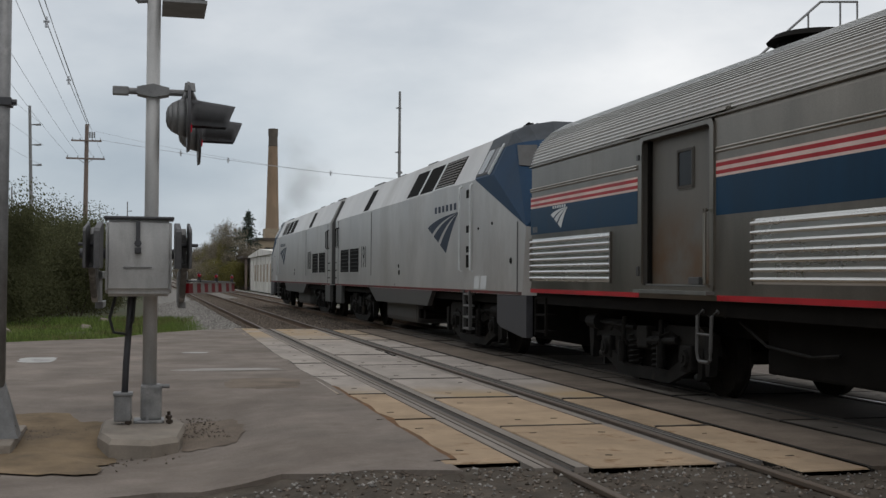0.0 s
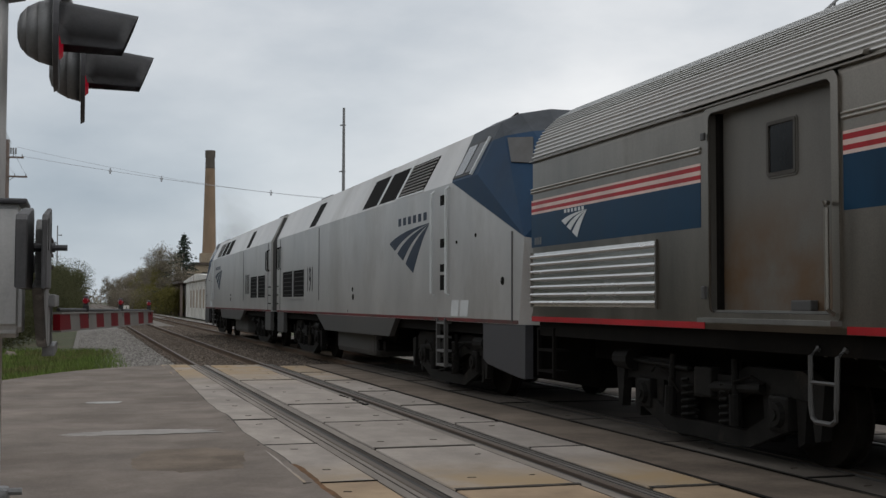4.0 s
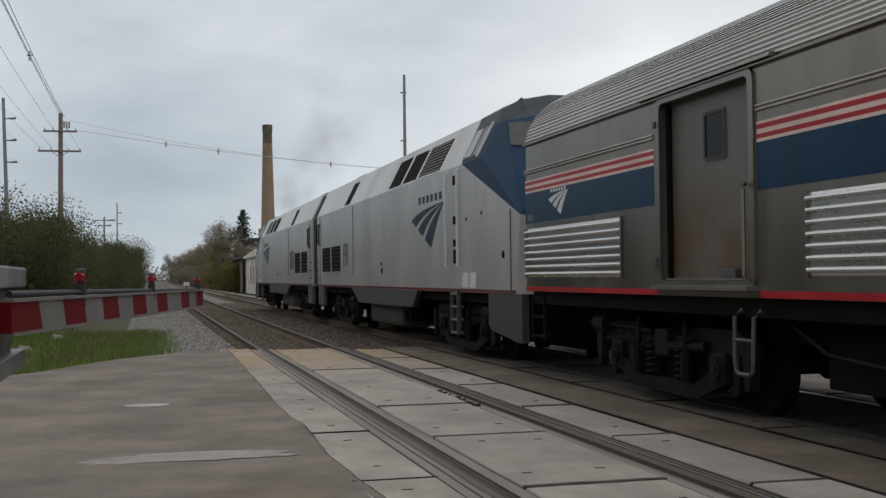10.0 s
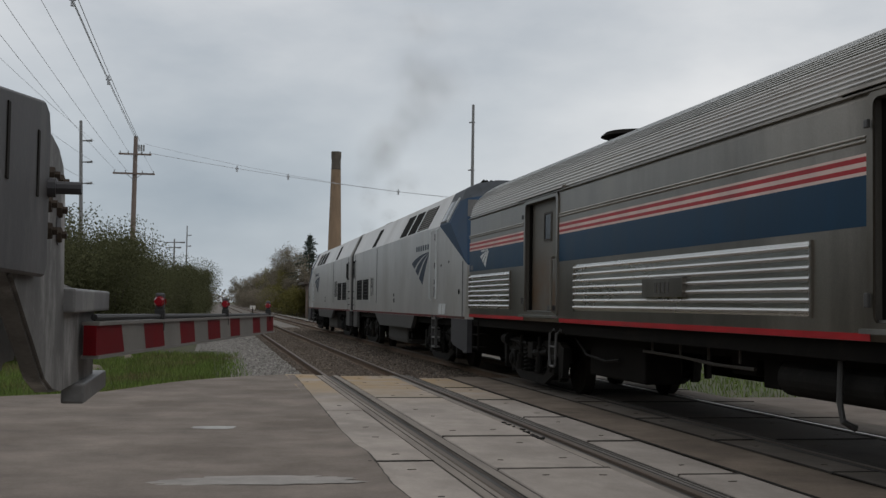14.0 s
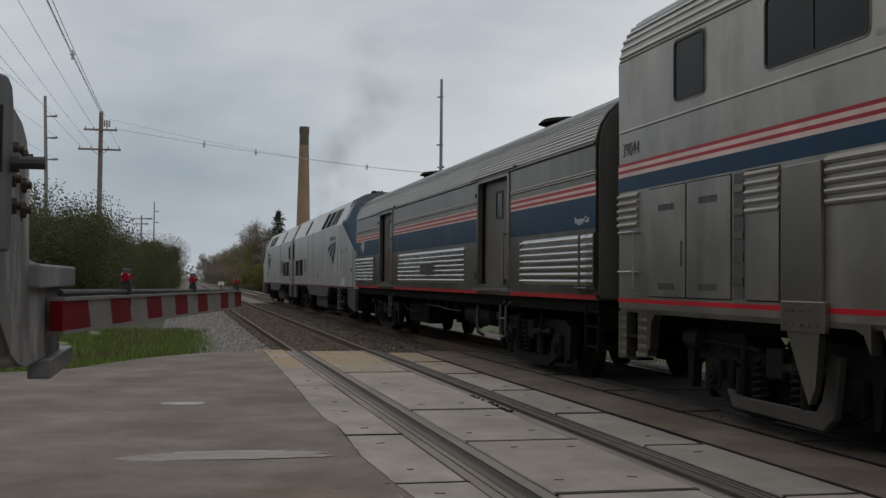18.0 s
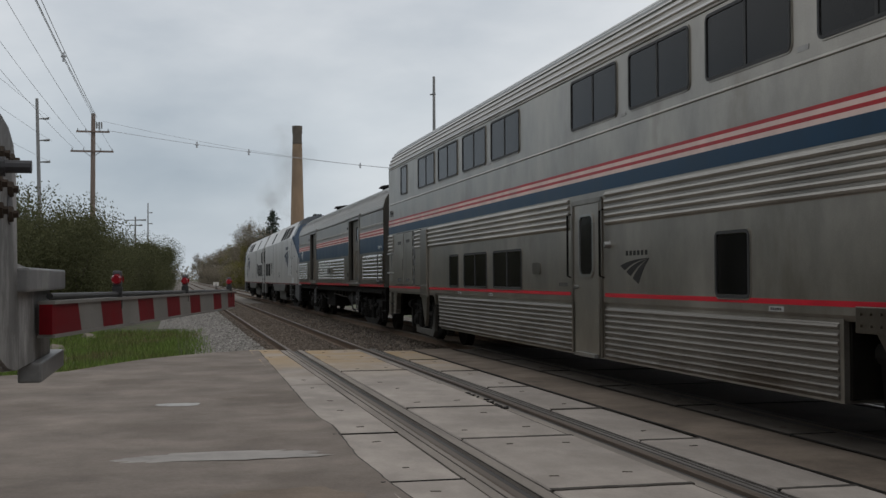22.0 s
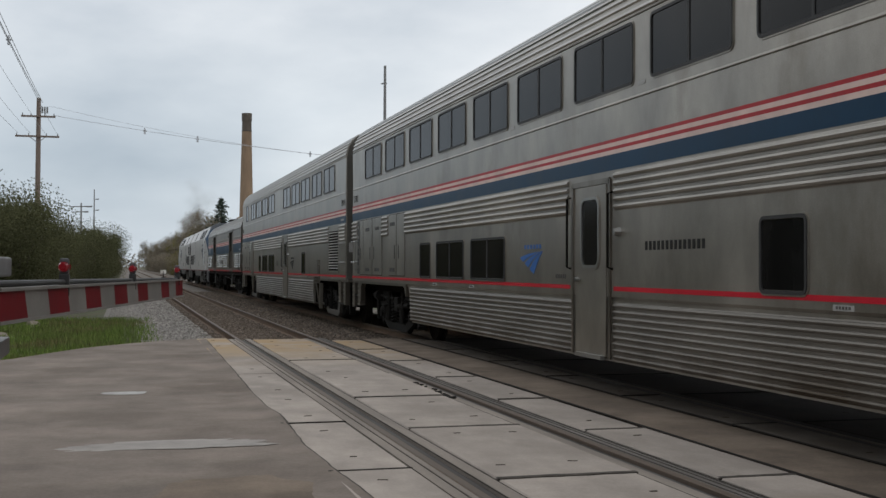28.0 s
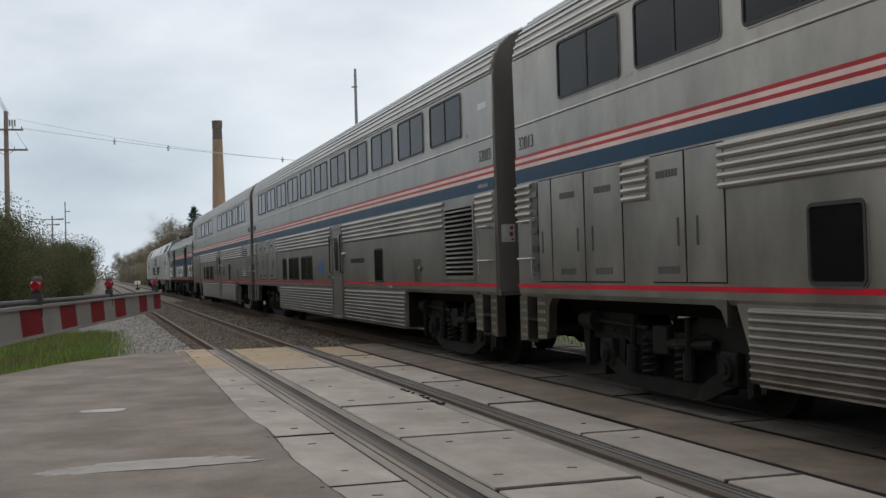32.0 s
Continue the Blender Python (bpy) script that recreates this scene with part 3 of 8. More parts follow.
sheet("road", (-60, -0.83, near_edge, far_kerb), ASPHALT, -0.012, "worn grey asphalt road and apron meeting the crossing panels", 0.3)
sheet("road_between_tracks", (2.245, 3.035, lambda x: -0.7, lambda x: 22.6), ASPHALT_OLD, -0.010, "brown-grey asphalt strip between the two tracks", 0.2)
sheet("road_beyond_tracks", (5.93, 60, lambda x: -2.0, lambda x: 17.6 + 0.03 * (x - 5.9)), ASPHALT, -0.015, "grey asphalt road on the far side of the tracks", 0.6)


def blotch(name, cx, cy, w, d, material, label, seed, z=0.004, category="road marking", ragged=0.22):
    """A thin patch with a ragged outline, lying on the road."""
    verts, n = [(cx, cy, lie(cx, cy) + z)], 72
    for i in range(n):
        a = 6.2832 * i / n
        k = 1 + ragged * noise.noise((math.cos(a) * 1.7 + seed, math.sin(a) * 1.7, seed)) + ragged * 0.5 * noise.noise((math.cos(a) * 6 + seed, math.sin(a) * 6, seed))
        ca, sa = math.cos(a), math.sin(a)
        x = cx + w / 2 * k * math.copysign(abs(ca) ** 0.6, ca)
        y = cy + d / 2 * k * math.copysign(abs(sa) ** 0.8, sa)
        verts.append((x, y, lie(x, y) + z - 0.012))
    ob = raw(name, verts, [(0, 1 + i, 1 + (i + 1) % n) for i in range(n)], material)
    return tagged(ob, label, category, kind="structure")


blotch("road_patch", -1.93, 9.40, 1.5, 0.44, PATCH, "pale mortar patch on the asphalt", 1.3, 0.004, "road marking", 0.4)
blotch("worn_dash", -2.25, 13.40, 0.50, 0.30, ROAD_PAINT, "worn white painted dash on the road", 2.9)
blotch("white_patch", -4.87, 11.9, 0.62, 1.2, ROAD_PAINT, "worn white painted block on the road", 4.1)
blotch("tar_stain", -1.6, 7.0, 1.0, 1.6, ASPHALT_OLD, "dusty brown stain on the asphalt", 5.7, 0.0025)
blotch("dirt_patch", -4.10, 2.95, 1.5, 3.3, DIRT, "sandy orange dirt beside the signal mast base", 6.2, 0.014, "dirt", 0.34)
blotch("soil_patch", -2.48, 3.1, 0.62, 1.6, ASPHALT_OLD, "brown soil and grit beside the mast base", 7.7, 0.010, "dirt", 0.25)


# ballast beds, one on each side of the crossing, and the ties
def bed(name, y0, y1, material, label):
    bm = bmesh.new()
    sweep(bm, [(-2.9, -0.42), (-1.45, -0.17), (6.75, -0.17), (8.2, -0.42), (8.2, -0.6), (-2.9, -0.6)], y0, y1)
    return tagged(part(name, bm, material), label, "track bed", kind="structure")


bed("track_bed_far", 22.75, 900, BALLAST_BED, "brown stone ballast under the two tracks beyond the road")
bed("track_bed_near", -60, -0.35, BALLAST_BED, "brown stone ballast under the two tracks before the road")

track_rails = []
for k, x in enumerate(RAILS):
    rail = thing("rail", "steel rail with a worn bright head and rusty web", "rail", "rails")
    bm = bmesh.new()
    sweep(bm, [(x - 0.07, -0.165), (x + 0.07, -0.165), (x + 0.07, -0.15), (x + 0.012, -0.13), (x + 0.012, -0.045), (x + 0.034, -0.032),
               (x + 0.034, -0.006), (x - 0.034, -0.006), (x - 0.034, -0.032), (x - 0.012, -0.045), (x - 0.012, -0.13), (x - 0.07, -0.15)], -60, 900)
    part("web", bm, RAIL_RUST, rail, "rust-brown rail web")
    bm = bmesh.new()
    sweep(bm, [(x - 0.0345, -0.034), (x + 0.0345, -0.034), (x + 0.0345, -0.008), (x + 0.024, -0.001), (x - 0.024, -0.001), (x - 0.0345, -0.008)], -60, 900)
    # sky sheen is put into the outer far rail's colour; the inner stays dull
    part("head", bm, RAIL_TOP if k < 3 else RAIL_BRIGHT, rail, "bright worn rail head")


# ---- the train ----
def limb(verts, faces, p0, p1, r0, r1, n=4):
    d = p1 - p0
    if d.length < 1e-5:
        return
    d.normalize()
    a = d.orthogonal().normalized()
    b = d.cross(a)
    k = len(verts)
    for p, r in ((p0, r0), (p1, r1)):
        for i in range(n):
            t = 6.2832 * i / n
            verts.append(tuple(p + (a * math.cos(t) + b * math.sin(t)) * r))
    for i in range(n):
        faces.append((k + i, k + (i + 1) % n, k + n + (i + 1) % n, k + n + i))


def leaf(verts, faces, p, size, rnd):
    a = Vector((rnd.uniform(-1, 1), rnd.uniform(-1, 1), rnd.uniform(-1, 1))).normalized()
    b = a.orthogonal().normalized()
    c = a.cross(b)
    k = len(verts)
    w = size * rnd.uniform(0.35, 0.6)
    l = size * rnd.uniform(0.7, 1.2)
    for u, v in ((0, -l), (w, 0), (0, l), (-w, 0)):
        verts.append(tuple(p + b * u + c * v))
    faces.append((k, k + 1, k + 2, k + 3))


def fluted(bm, x, side, y0, y1, z0, z1, count, depth=0.022, cover=0.62):
    """Half-round ribs along a side wall, on a thin backing."""
    pitch = (z1 - z0) / count
    loop = [(x, z0)]
    for k in range(count):
        c = z0 + pitch * (k + 0.5)
        h = pitch * cover / 2
        for a in range(5):
            ang = -90 + 45 * a
            loop.append((x + side * (0.004 + depth * math.cos(radians(ang))), c + h * math.sin(radians(ang))))
    loop.append((x, z1))
    loop += [(x - side * 0.01, z1), (x - side * 0.01, z0)]
    sweep(bm, loop, y0, y1)


def band(name, parent, x, side, y0, y1, z0, z1, material, proud=0.003, label=""):
    bm = bmesh.new()
    box(bm, min(x, x + side * proud), max(x, x + side * proud), min(y0, y1), max(y0, y1), z0, z1)
    return part(name, bm, material, parent, label)


def window_unit(parent, x, side, y, z, w, h, split=False, r=0.07, frame_material=None, name="window", trim_material=None):
    """A rubber frame with its panes, standing slightly proud of the side."""
    bm = bmesh.new()
    o = [(y + a, z + b) for a, b in rounded(w, h, r)]
    i = [(y + a, z + b) for a, b in rounded(w - 0.06, h - 0.06, max(0.02, r - 0.03))]
    ring(bm, o, i, x, 0.018, side)
    if split:
        box(bm, min(x, x + side * 0.014), max(x, x + side * 0.014), y - 0.022, y + 0.022, z - h / 2 + 0.03, z + h / 2 - 0.03)
    fr = part(name, bm, frame_material or RUBBER, parent, "black rubber-framed window")
    bm = bmesh.new()
    ring(bm, [(y + a, z + b) for a, b in rounded(w + 0.03, h + 0.03, r + 0.012)], [(y + a, z + b) for a, b in rounded(w - 0.01, h - 0.01, max(0.02, r - 0.005))], x, 0.010, side)
    part("trim", bm, trim_material or STEEL, fr, "thin window trim")
    for k in ((-1, 1) if split else (0,)):
        bm = bmesh.new()
        ww = (w - 0.075) / (2 if split else 1)
        flat_plate(bm, [(y + k * ww / 2 + a, z + b) for a, b in rounded(ww - 0.004, h - 0.07, max(0.02, r - 0.035))], x, 0.006, side)
        part("pane", bm, GLASS, fr, "dark tinted pane")
    return fr


def grab(parent, pts, r=0.016, material=None, name="grab_rail"):
    bm = bmesh.new()
    pipe(bm, pts, r, 6)
    return part(name, bm, material or CHROME, parent)


def swoosh(parent, x, side, y, z, w, h, material, label, lean=1):
    """Three tapering curved strokes that fan out from one upper corner, with a row of plain bars above in place of the letters."""
    for a, b in ((0.0, 0.25), (0.35, 0.59), (0.70, 1.0)):
        up, lo = [], []
        for i in range(11):
            t = i / 10
            for e, lst in ((a, up), (b, lo)):
                tip = (w * (0.5 - 0.012 * e), h * (0.5 - 0.05 * e))
                bend = (w * (-0.20 + 0.50 * e), h * (0.46 - 0.34 * e))
                end = (w * (-0.5 + 0.63 * e), h * (0.22 - 0.72 * e))
                u, v = (1 - t) ** 2, 2 * t * (1 - t)
                lst.append((y - lean * (u * tip[0] + v * bend[0] + t * t * end[0]), z + u * tip[1] + v * bend[1] + t * t * end[1]))
        bm = bmesh.new()
        prism(bm, up + lo[::-1], x, x + side * 0.004)
        part("emblem_stroke", bm, material, parent, label)


def bars(parent, x, side, y, z, w, h, count, material, label, name="letter_bar"):
    step = w / count
    for k in range(count):
        c = y - w / 2 + step * (k + 0.5)
        bm = bmesh.new()
        box(bm, min(x, x + side * 0.004), max(x, x + side * 0.004), c - step * 0.28, c + step * 0.28, z - h / 2, z + h / 2)
        part(name, bm, material, parent, label)


WHEELS = []


def wheelset(parent, y, r, turn):
    bm = bmesh.new()
    for s in (-1, 1):
        tube(bm, (s * 0.68, 0, 0), (s * 0.81, 0, 0), r, r, 28)
        tube(bm, (s * 0.655, 0, 0), (s * 0.68, 0, 0), r + 0.028, r + 0.028, 28)
        tube(bm, (s * 0.81, 0, 0), (s * 0.86, 0, 0), 0.16, 0.13, 14)
        for k in range(4):
            a = k * math.pi / 2
            tube(bm, (s * 0.81, 0.27 * math.cos(a), 0.27 * math.sin(a)), (s * 0.822, 0.27 * math.cos(a), 0.27 * math.sin(a)), 0.055, 0.055, 8)
    tube(bm, (-0.68, 0, 0), (0.68, 0, 0), 0.085, 0.085, 12)
    ob = part("wheelset", bm, WHEEL, parent, "pair of worn steel wheels on an axle")
    ob.matrix_basis = pose(0, y, r)
    WHEELS.append((ob, y, r, turn))
    return ob


def truck(parent, yc, base, r, turn, style):
    """A two-axle truck: outside side frames with pedestals, journal boxes, equalisers, springs, dampers and brake gear."""
    hb = base / 2
    heavy = 0.06 if style == "outside" else 0.0
    bm = bmesh.new()
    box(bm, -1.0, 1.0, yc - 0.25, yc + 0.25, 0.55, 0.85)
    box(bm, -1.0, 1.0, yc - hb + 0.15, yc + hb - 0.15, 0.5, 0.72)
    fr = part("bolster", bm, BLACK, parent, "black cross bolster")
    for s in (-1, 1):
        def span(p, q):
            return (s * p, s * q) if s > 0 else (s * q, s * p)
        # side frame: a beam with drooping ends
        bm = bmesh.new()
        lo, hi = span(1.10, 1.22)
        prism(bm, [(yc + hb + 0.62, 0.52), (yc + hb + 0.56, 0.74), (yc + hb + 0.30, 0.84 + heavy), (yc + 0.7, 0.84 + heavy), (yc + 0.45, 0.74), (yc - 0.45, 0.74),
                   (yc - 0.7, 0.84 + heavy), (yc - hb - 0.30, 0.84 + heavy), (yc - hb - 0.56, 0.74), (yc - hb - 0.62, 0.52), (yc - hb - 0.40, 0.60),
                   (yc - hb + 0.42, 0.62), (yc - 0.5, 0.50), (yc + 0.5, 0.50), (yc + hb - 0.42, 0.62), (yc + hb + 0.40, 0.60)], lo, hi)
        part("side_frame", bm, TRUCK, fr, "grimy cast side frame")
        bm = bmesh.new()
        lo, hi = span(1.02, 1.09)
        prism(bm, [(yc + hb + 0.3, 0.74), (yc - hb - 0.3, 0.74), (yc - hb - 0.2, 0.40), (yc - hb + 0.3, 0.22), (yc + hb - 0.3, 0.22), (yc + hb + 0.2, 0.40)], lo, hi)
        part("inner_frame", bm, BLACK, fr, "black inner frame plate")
        # equaliser that hangs between the axles
        bm = bmesh.new()
        lo, hi = span(1.17, 1.24)
        prism(bm, [(yc + hb + 0.12, 0.46), (yc + hb - 0.25, 0.40), (yc + hb - 0.55, 0.27), (yc - hb + 0.55, 0.27), (yc - hb + 0.25, 0.40), (yc - hb - 0.12, 0.46),
                   (yc - hb - 0.16, 0.34), (yc - hb + 0.15, 0.24), (yc - hb + 0.5, 0.12), (yc + hb - 0.5, 0.12), (yc + hb - 0.15, 0.24), (yc + hb + 0.16, 0.34)], lo, hi)
        part("equaliser", bm, TRUCK, fr, "heavy equaliser bar")
        for e in (-1, 1):
            ya = yc + e * hb
            for w in (-1, 1):
                bm = bmesh.new()
                lo, hi = span(1.06, 1.20)
                prism(bm, [(ya + w * 0.17, 0.66), (ya + w * 0.34, 0.66), (ya + w * 0.29, 0.24), (ya + w * 0.20, 0.20)], lo, hi)
                part("pedestal", bm, TRUCK, fr)
            bm = bmesh.new()
            lo, hi = span(1.10, 1.27)
            box(bm, lo, hi, ya - 0.15, ya + 0.15, r - 0.15, r + 0.16, 0.03)
            tube(bm, (s * 1.26, ya, r), (s * 1.31, ya, r), 0.12, 0.10, 12)
            tube(bm, (s * 1.31, ya, r), (s * 1.325, ya, r), 0.05, 0.05, 8)
            part("journal_box", bm, TRUCK, fr, "round-capped journal box")
            bm = bmesh.new()
            pipe(bm, [(s * 1.20 + 0.085 * math.cos(q * 0.785), yc + e * 0.36 + 0.085 * math.sin(q * 0.785), 0.28 + q * 0.0085) for q in range(46)], 0.019, 5)
            part("coil_spring", bm, TRUCK, fr, "heavy coil spring")
            bm = bmesh.new()
            tube(bm, (s * 1.29, yc + e * 0.62, 0.32), (s * 1.27, yc + e * 0.58, 0.90), 0.035, 0.035, 8)
            tube(bm, (s * 1.29, yc + e * 0.62, 0.30), (s * 1.285, yc + e * 0.605, 0.58), 0.06, 0.06, 10)
            part("damper", bm, TRUCK, fr)
            bm = bmesh.new()
            lo, hi = span(1.16, 1.26)
            prism(bm, [(ya + e * 0.44, 0.80), (ya + e * 0.66, 0.76), (ya + e * 0.60, 0.30), (ya + e * 0.52, 0.28)], lo, hi)
            part("brake_hanger", bm, TRUCK, fr)
            bm = bmesh.new()
            pipe(bm, [(s * 1.27, ya - e * 0.2, 0.70), (s * 1.30, ya - e * 0.35, 0.76), (s * 1.30, ya - e * 0.62, 0.70), (s * 1.28, ya - e * 0.8, 0.52)], 0.014, 6)
            part("brake_hose", bm, BLACK, fr)
        bm = bmesh.new()
        tube(bm, (s * 1.25, yc + hb + 0.60, 0.80), (s * 1.25, yc + hb + 0.22, 0.80), 0.10, 0.12, 12)
        tube(bm, (s * 1.25, yc + hb + 0.22, 0.80), (s * 1.25, yc + 0.30, 0.76), 0.025, 0.025, 8)
        part("brake_cylinder", bm, TRUCK, fr, "grey brake cylinder with its push rod")
        bm = bmesh.new()
        tube(bm, (s * 1.24, yc - 0.15, 0.62), (s * 1.24, yc - hb + 0.25, 0.66), 0.055, 0.055, 10)
        box(bm, min(s * 1.16, s * 1.29), max(s * 1.16, s * 1.29), yc - 0.18, yc + 0.14, 0.52, 0.80, 0.02)
        part("bolster_anchor", bm, TRUCK, fr)
    for e in (-1, 1):
        wheelset(parent, yc + e * hb, r, turn)


def roof_loop(side_x, z_low, z_side, crown):
    """The outline of a car body: straight sides and a rounded roof given by (x, z) from the eave to the middle."""
    left = [(-side_x + 0.04, z_low), (-side_x, z_low + 0.05), (-side_x, z_side)] + [(-x, z) for x, z in crown]
    return left + [(-x, z) for x, z in left[::-1] if x != 0]


def along(crown_pts, count):
    """Points spread evenly along a polyline, with its outward direction."""
    segs = list(zip(crown_pts, crown_pts[1:]))
    lens = [math.dist(a, b) for a, b in segs]
    total, out = sum(lens), []
    for k in range(count):
        d = total * (k + 0.5) / count
        for (a, b), ln in zip(segs, lens):
            if d <= ln:
                f = d / ln
                out.append((a[0] + (b[0] - a[0]) * f, a[1] + (b[1] - a[1]) * f, (b[1] - a[1]) / ln, -(b[0] - a[0]) / ln))
                break
            d -= ln
    return out


def roof_ribs(parent, crown_pts, count, y0, y1, material, half=0.018, high=0.022):
    bm = bmesh.new()
    for x, z, nx, nz in along(crown_pts, count):
        for s in (-1, 1):
            px, dx = s * x, s * abs(nx)
            dz = abs(nz)
            tx, tz = -dz * s, abs(nx)
            loop = [(px + tx * half, z + tz * half), (px + tx * half * 0.5 + dx * high, z + tz * half * 0.5 + dz * high),
                    (px - tx * half * 0.5 + dx * high, z - tz * half * 0.5 + dz * high), (px - tx * half, z - tz * half)]
            sweep(bm, loop, y0, y1)
    return part("roof_ribs", bm, material, parent, "ribbed stainless roof")


HW = 1.554
SUP_CROWN = [(1.545, 4.14), (1.50, 4.30), (1.42, 4.43), (1.29, 4.55), (1.05, 4.67), (0.75, 4.76), (0.4, 4.81), (0.0, 4.83)]


def bilevel_car(label, uppers, small_upper, number, emblem, front_gear, shift=0.0):
    car = thing("bilevel_passenger_car", label, "train car", "bilevel cars of the train")
    LEN = 25.05
    bm = bmesh.new()
    sweep(bm, roof_loop(HW, 1.05, 4.02, SUP_CROWN), 0, -LEN)
    bmesh.ops.bevel(bm, geom=[e for e in bm.edges if abs(e.verts[0].co.y - e.verts[1].co.y) < 1e-6 and max(e.verts[0].co.z, e.verts[1].co.z) > 1.2], offset=0.05, segments=2, affect="EDGES")
    part("body", bm, STEEL, car, "satin stainless car body")
    # lower skirt between the trucks
    bm = bmesh.new()
    prism(bm, [(-5.42 - shift, 1.07), (-5.75 - shift, 0.40), (-20.12, 0.40), (-20.12, 1.07)], -HW + 0.02, HW - 0.02)
    sk = part("skirt", bm, STEEL, car, "low stainless skirt between the trucks")
    # black plate that paints the truck opening's shade over the skirt's end face
    bm = bmesh.new()
    box(bm, -HW + 0.07, HW - 0.07, -20.16, -20.1, 0.43, 1.06)
    part("shade_plate", bm, BLACK, sk, "black plate for the shade behind the skirt's end")
    roof_ribs(car, [(HW, 4.05)] + SUP_CROWN, 20, -0.06, -LEN + 0.06, ROOF_STEEL, 0.026, 0.020)
    for y in (0.004, -LEN - 0.004):
        bm = bmesh.new()
        lp = [(x * 0.985, z) for x, z in roof_loop(HW, 1.1, 4.0, SUP_CROWN)]
        sweep(bm, lp, y - 0.01, y + 0.01)
        ew = part("end_wall", bm, ENDWALL, car, "dark grimy end wall")
        d = 1 if y > 0 else -1
        bm = bmesh.new()
        for k in range(4):
            ya, yb = y + d * (0.02 + 0.09 * k), y + d * (0.08 + 0.09 * k)
            box(bm, -0.62, 0.62, min(ya, yb), max(ya, yb), 2.5, 4.62, 0.02)
        part("diaphragm", bm, RUBBER, car, "black folded rubber gangway")
        bm = bmesh.new()
        box(bm, -1.485, -1.297, min(y + d * 0.008, y + d * 0.016), max(y + d * 0.008, y + d * 0.016), 1.765, 2.0)
        nt_plate = part("notice", bm, PLATE_GREY, ew, "small pale notice")
        for x0, x1, z0, z1 in ((-1.36, -1.32, 1.93, 1.975), (-1.37, -1.325, 1.84, 1.90), (-1.35, -1.315, 1.785, 1.81)):
            bm = bmesh.new()
            box(bm, x0, x1, min(y + d * 0.016, y + d * 0.018), max(y + d * 0.016, y + d * 0.018), z0, z1)
            part("notice_mark", bm, RED_DULL, nt_plate, "small dull red mark")
        bm = bmesh.new()
        box(bm, -0.12, 0.12, min(y - d * 0.5, y + d * 0.36), max(y - d * 0.5, y + d * 0.36), 0.72, 0.98, 0.03)
        tube(bm, (0, y + d * 0.30, 0.70), (0, y + d * 0.44, 0.95), 0.13, 0.1, 8)
        pipe(bm, [(0.45, y, 1.0), (0.5, y + d * 0.2, 0.6), (0.45, y + d * 0.4, 0.55)], 0.03, 6)
        part("coupler", bm, BLACK, car, "black knuckle coupler and hoses")
    for s in (-1, 1):
        X = s * HW
        # painted bands
        band("red_stripe", car, X, s, -0.02, -13.66, 1.165, 1.212, RED_BRIGHT, 0.003, "thin red stripe")
        band("red_stripe", car, X, s, -14.93, -LEN + 0.02, 1.165, 1.212, RED_BRIGHT, 0.003, "thin red stripe")
        for z0, z1, mat, lab in ((2.472, 2.645, BLUE, "navy band"), (2.645, 2.692, CREAM, "cream line"), (2.692, 2.728, RED, "red line"),
                                 (2.728, 2.772, CREAM, "cream line"), (2.772, 2.808, RED, "red line")):
            band("painted_band", car, X, s, -0.02, -LEN + 0.02, z0, z1, mat, 0.003, lab)
        bm = bmesh.new()
        for zz in (3.172, 4.03):
            sweep(bm, [(X, zz), (X + s * 0.009, zz + 0.003), (X + s * 0.012, zz + 0.012), (X, zz + 0.036)], -0.05, -LEN + 0.05)
        part("belt_moulding", bm, STEEL, car, "thin stainless belt moulding")
        # fluted panels
        for a, b in front_gear["flutes"] + [(5.25 + shift, 13.62), (14.97, 22.62), (24.22, 24.98)]:
            bm = bmesh.new()
            fluted(bm, X, s, -a, -b, 2.03, 2.45, 5, 0.030, 0.72)
            part("fluted_panel", bm, FLUTE, car, "fluted stainless panel")
        for a, b, top in ((5.62 + shift, 13.72, 0), (14.90, 20.06, 0)):
            bm = bmesh.new()
            fluted(bm, s * (HW - 0.02), s, -a, -b, 0.42, 1.04, 9, 0.017, 0.62)
            part("fluted_panel", bm, SKIRT_STEEL, sk, "grimy fluted stainless skirt")
        # windows
        for y in uppers:
            window_unit(car, X, s, -(y + 0.805), 3.655, 1.64, 0.66, True)
        if small_upper:
            window_unit(car, X, s, -2.02, 3.66, 0.74, 0.66)
        for y, w, sp in front_gear["lower"]:
            window_unit(car, X, s, -(y + w / 2), 1.535, w, 0.62, sp)
        window_unit(car, X, s, -18.29, 1.525, 0.70, 0.64)
        # boarding door
        bm = bmesh.new()
        box(bm, min(X, X + s * 0.012), max(X, X + s * 0.012), -14.74, -13.86, 0.44, 2.33, 0.004)
        door = part("door", bm, STEEL, car, "stainless boarding door")
        window_unit(door, X + s * 0.012, s, -14.31, 1.81, 0.53, 0.80, False, 0.12, CHROME)
        bm = bmesh.new()
        for ya in (-13.76, -14.84):
            box(bm, min(X, X + s * 0.02), max(X, X + s * 0.02), ya - 0.03, ya + 0.03, 0.42, 2.38)
        box(bm, min(X, X + s * 0.02), max(X, X + s * 0.02), -14.84, -13.76, 2.34, 2.40)
        part("door_frame", bm, STEEL_OLD, door)
        for ya in (-13.70, -14.90):
            grab(door, [(X, ya, 1.40), (X + s * 0.06, ya, 1.42), (X + s * 0.06, ya, 2.22), (X, ya, 2.24)], 0.014, BLACK)
        bm = bmesh.new()
        tube(bm, (X + s * 0.012, -13.92, 1.28), (X + s * 0.05, -13.92, 1.28), 0.03, 0.025, 8)
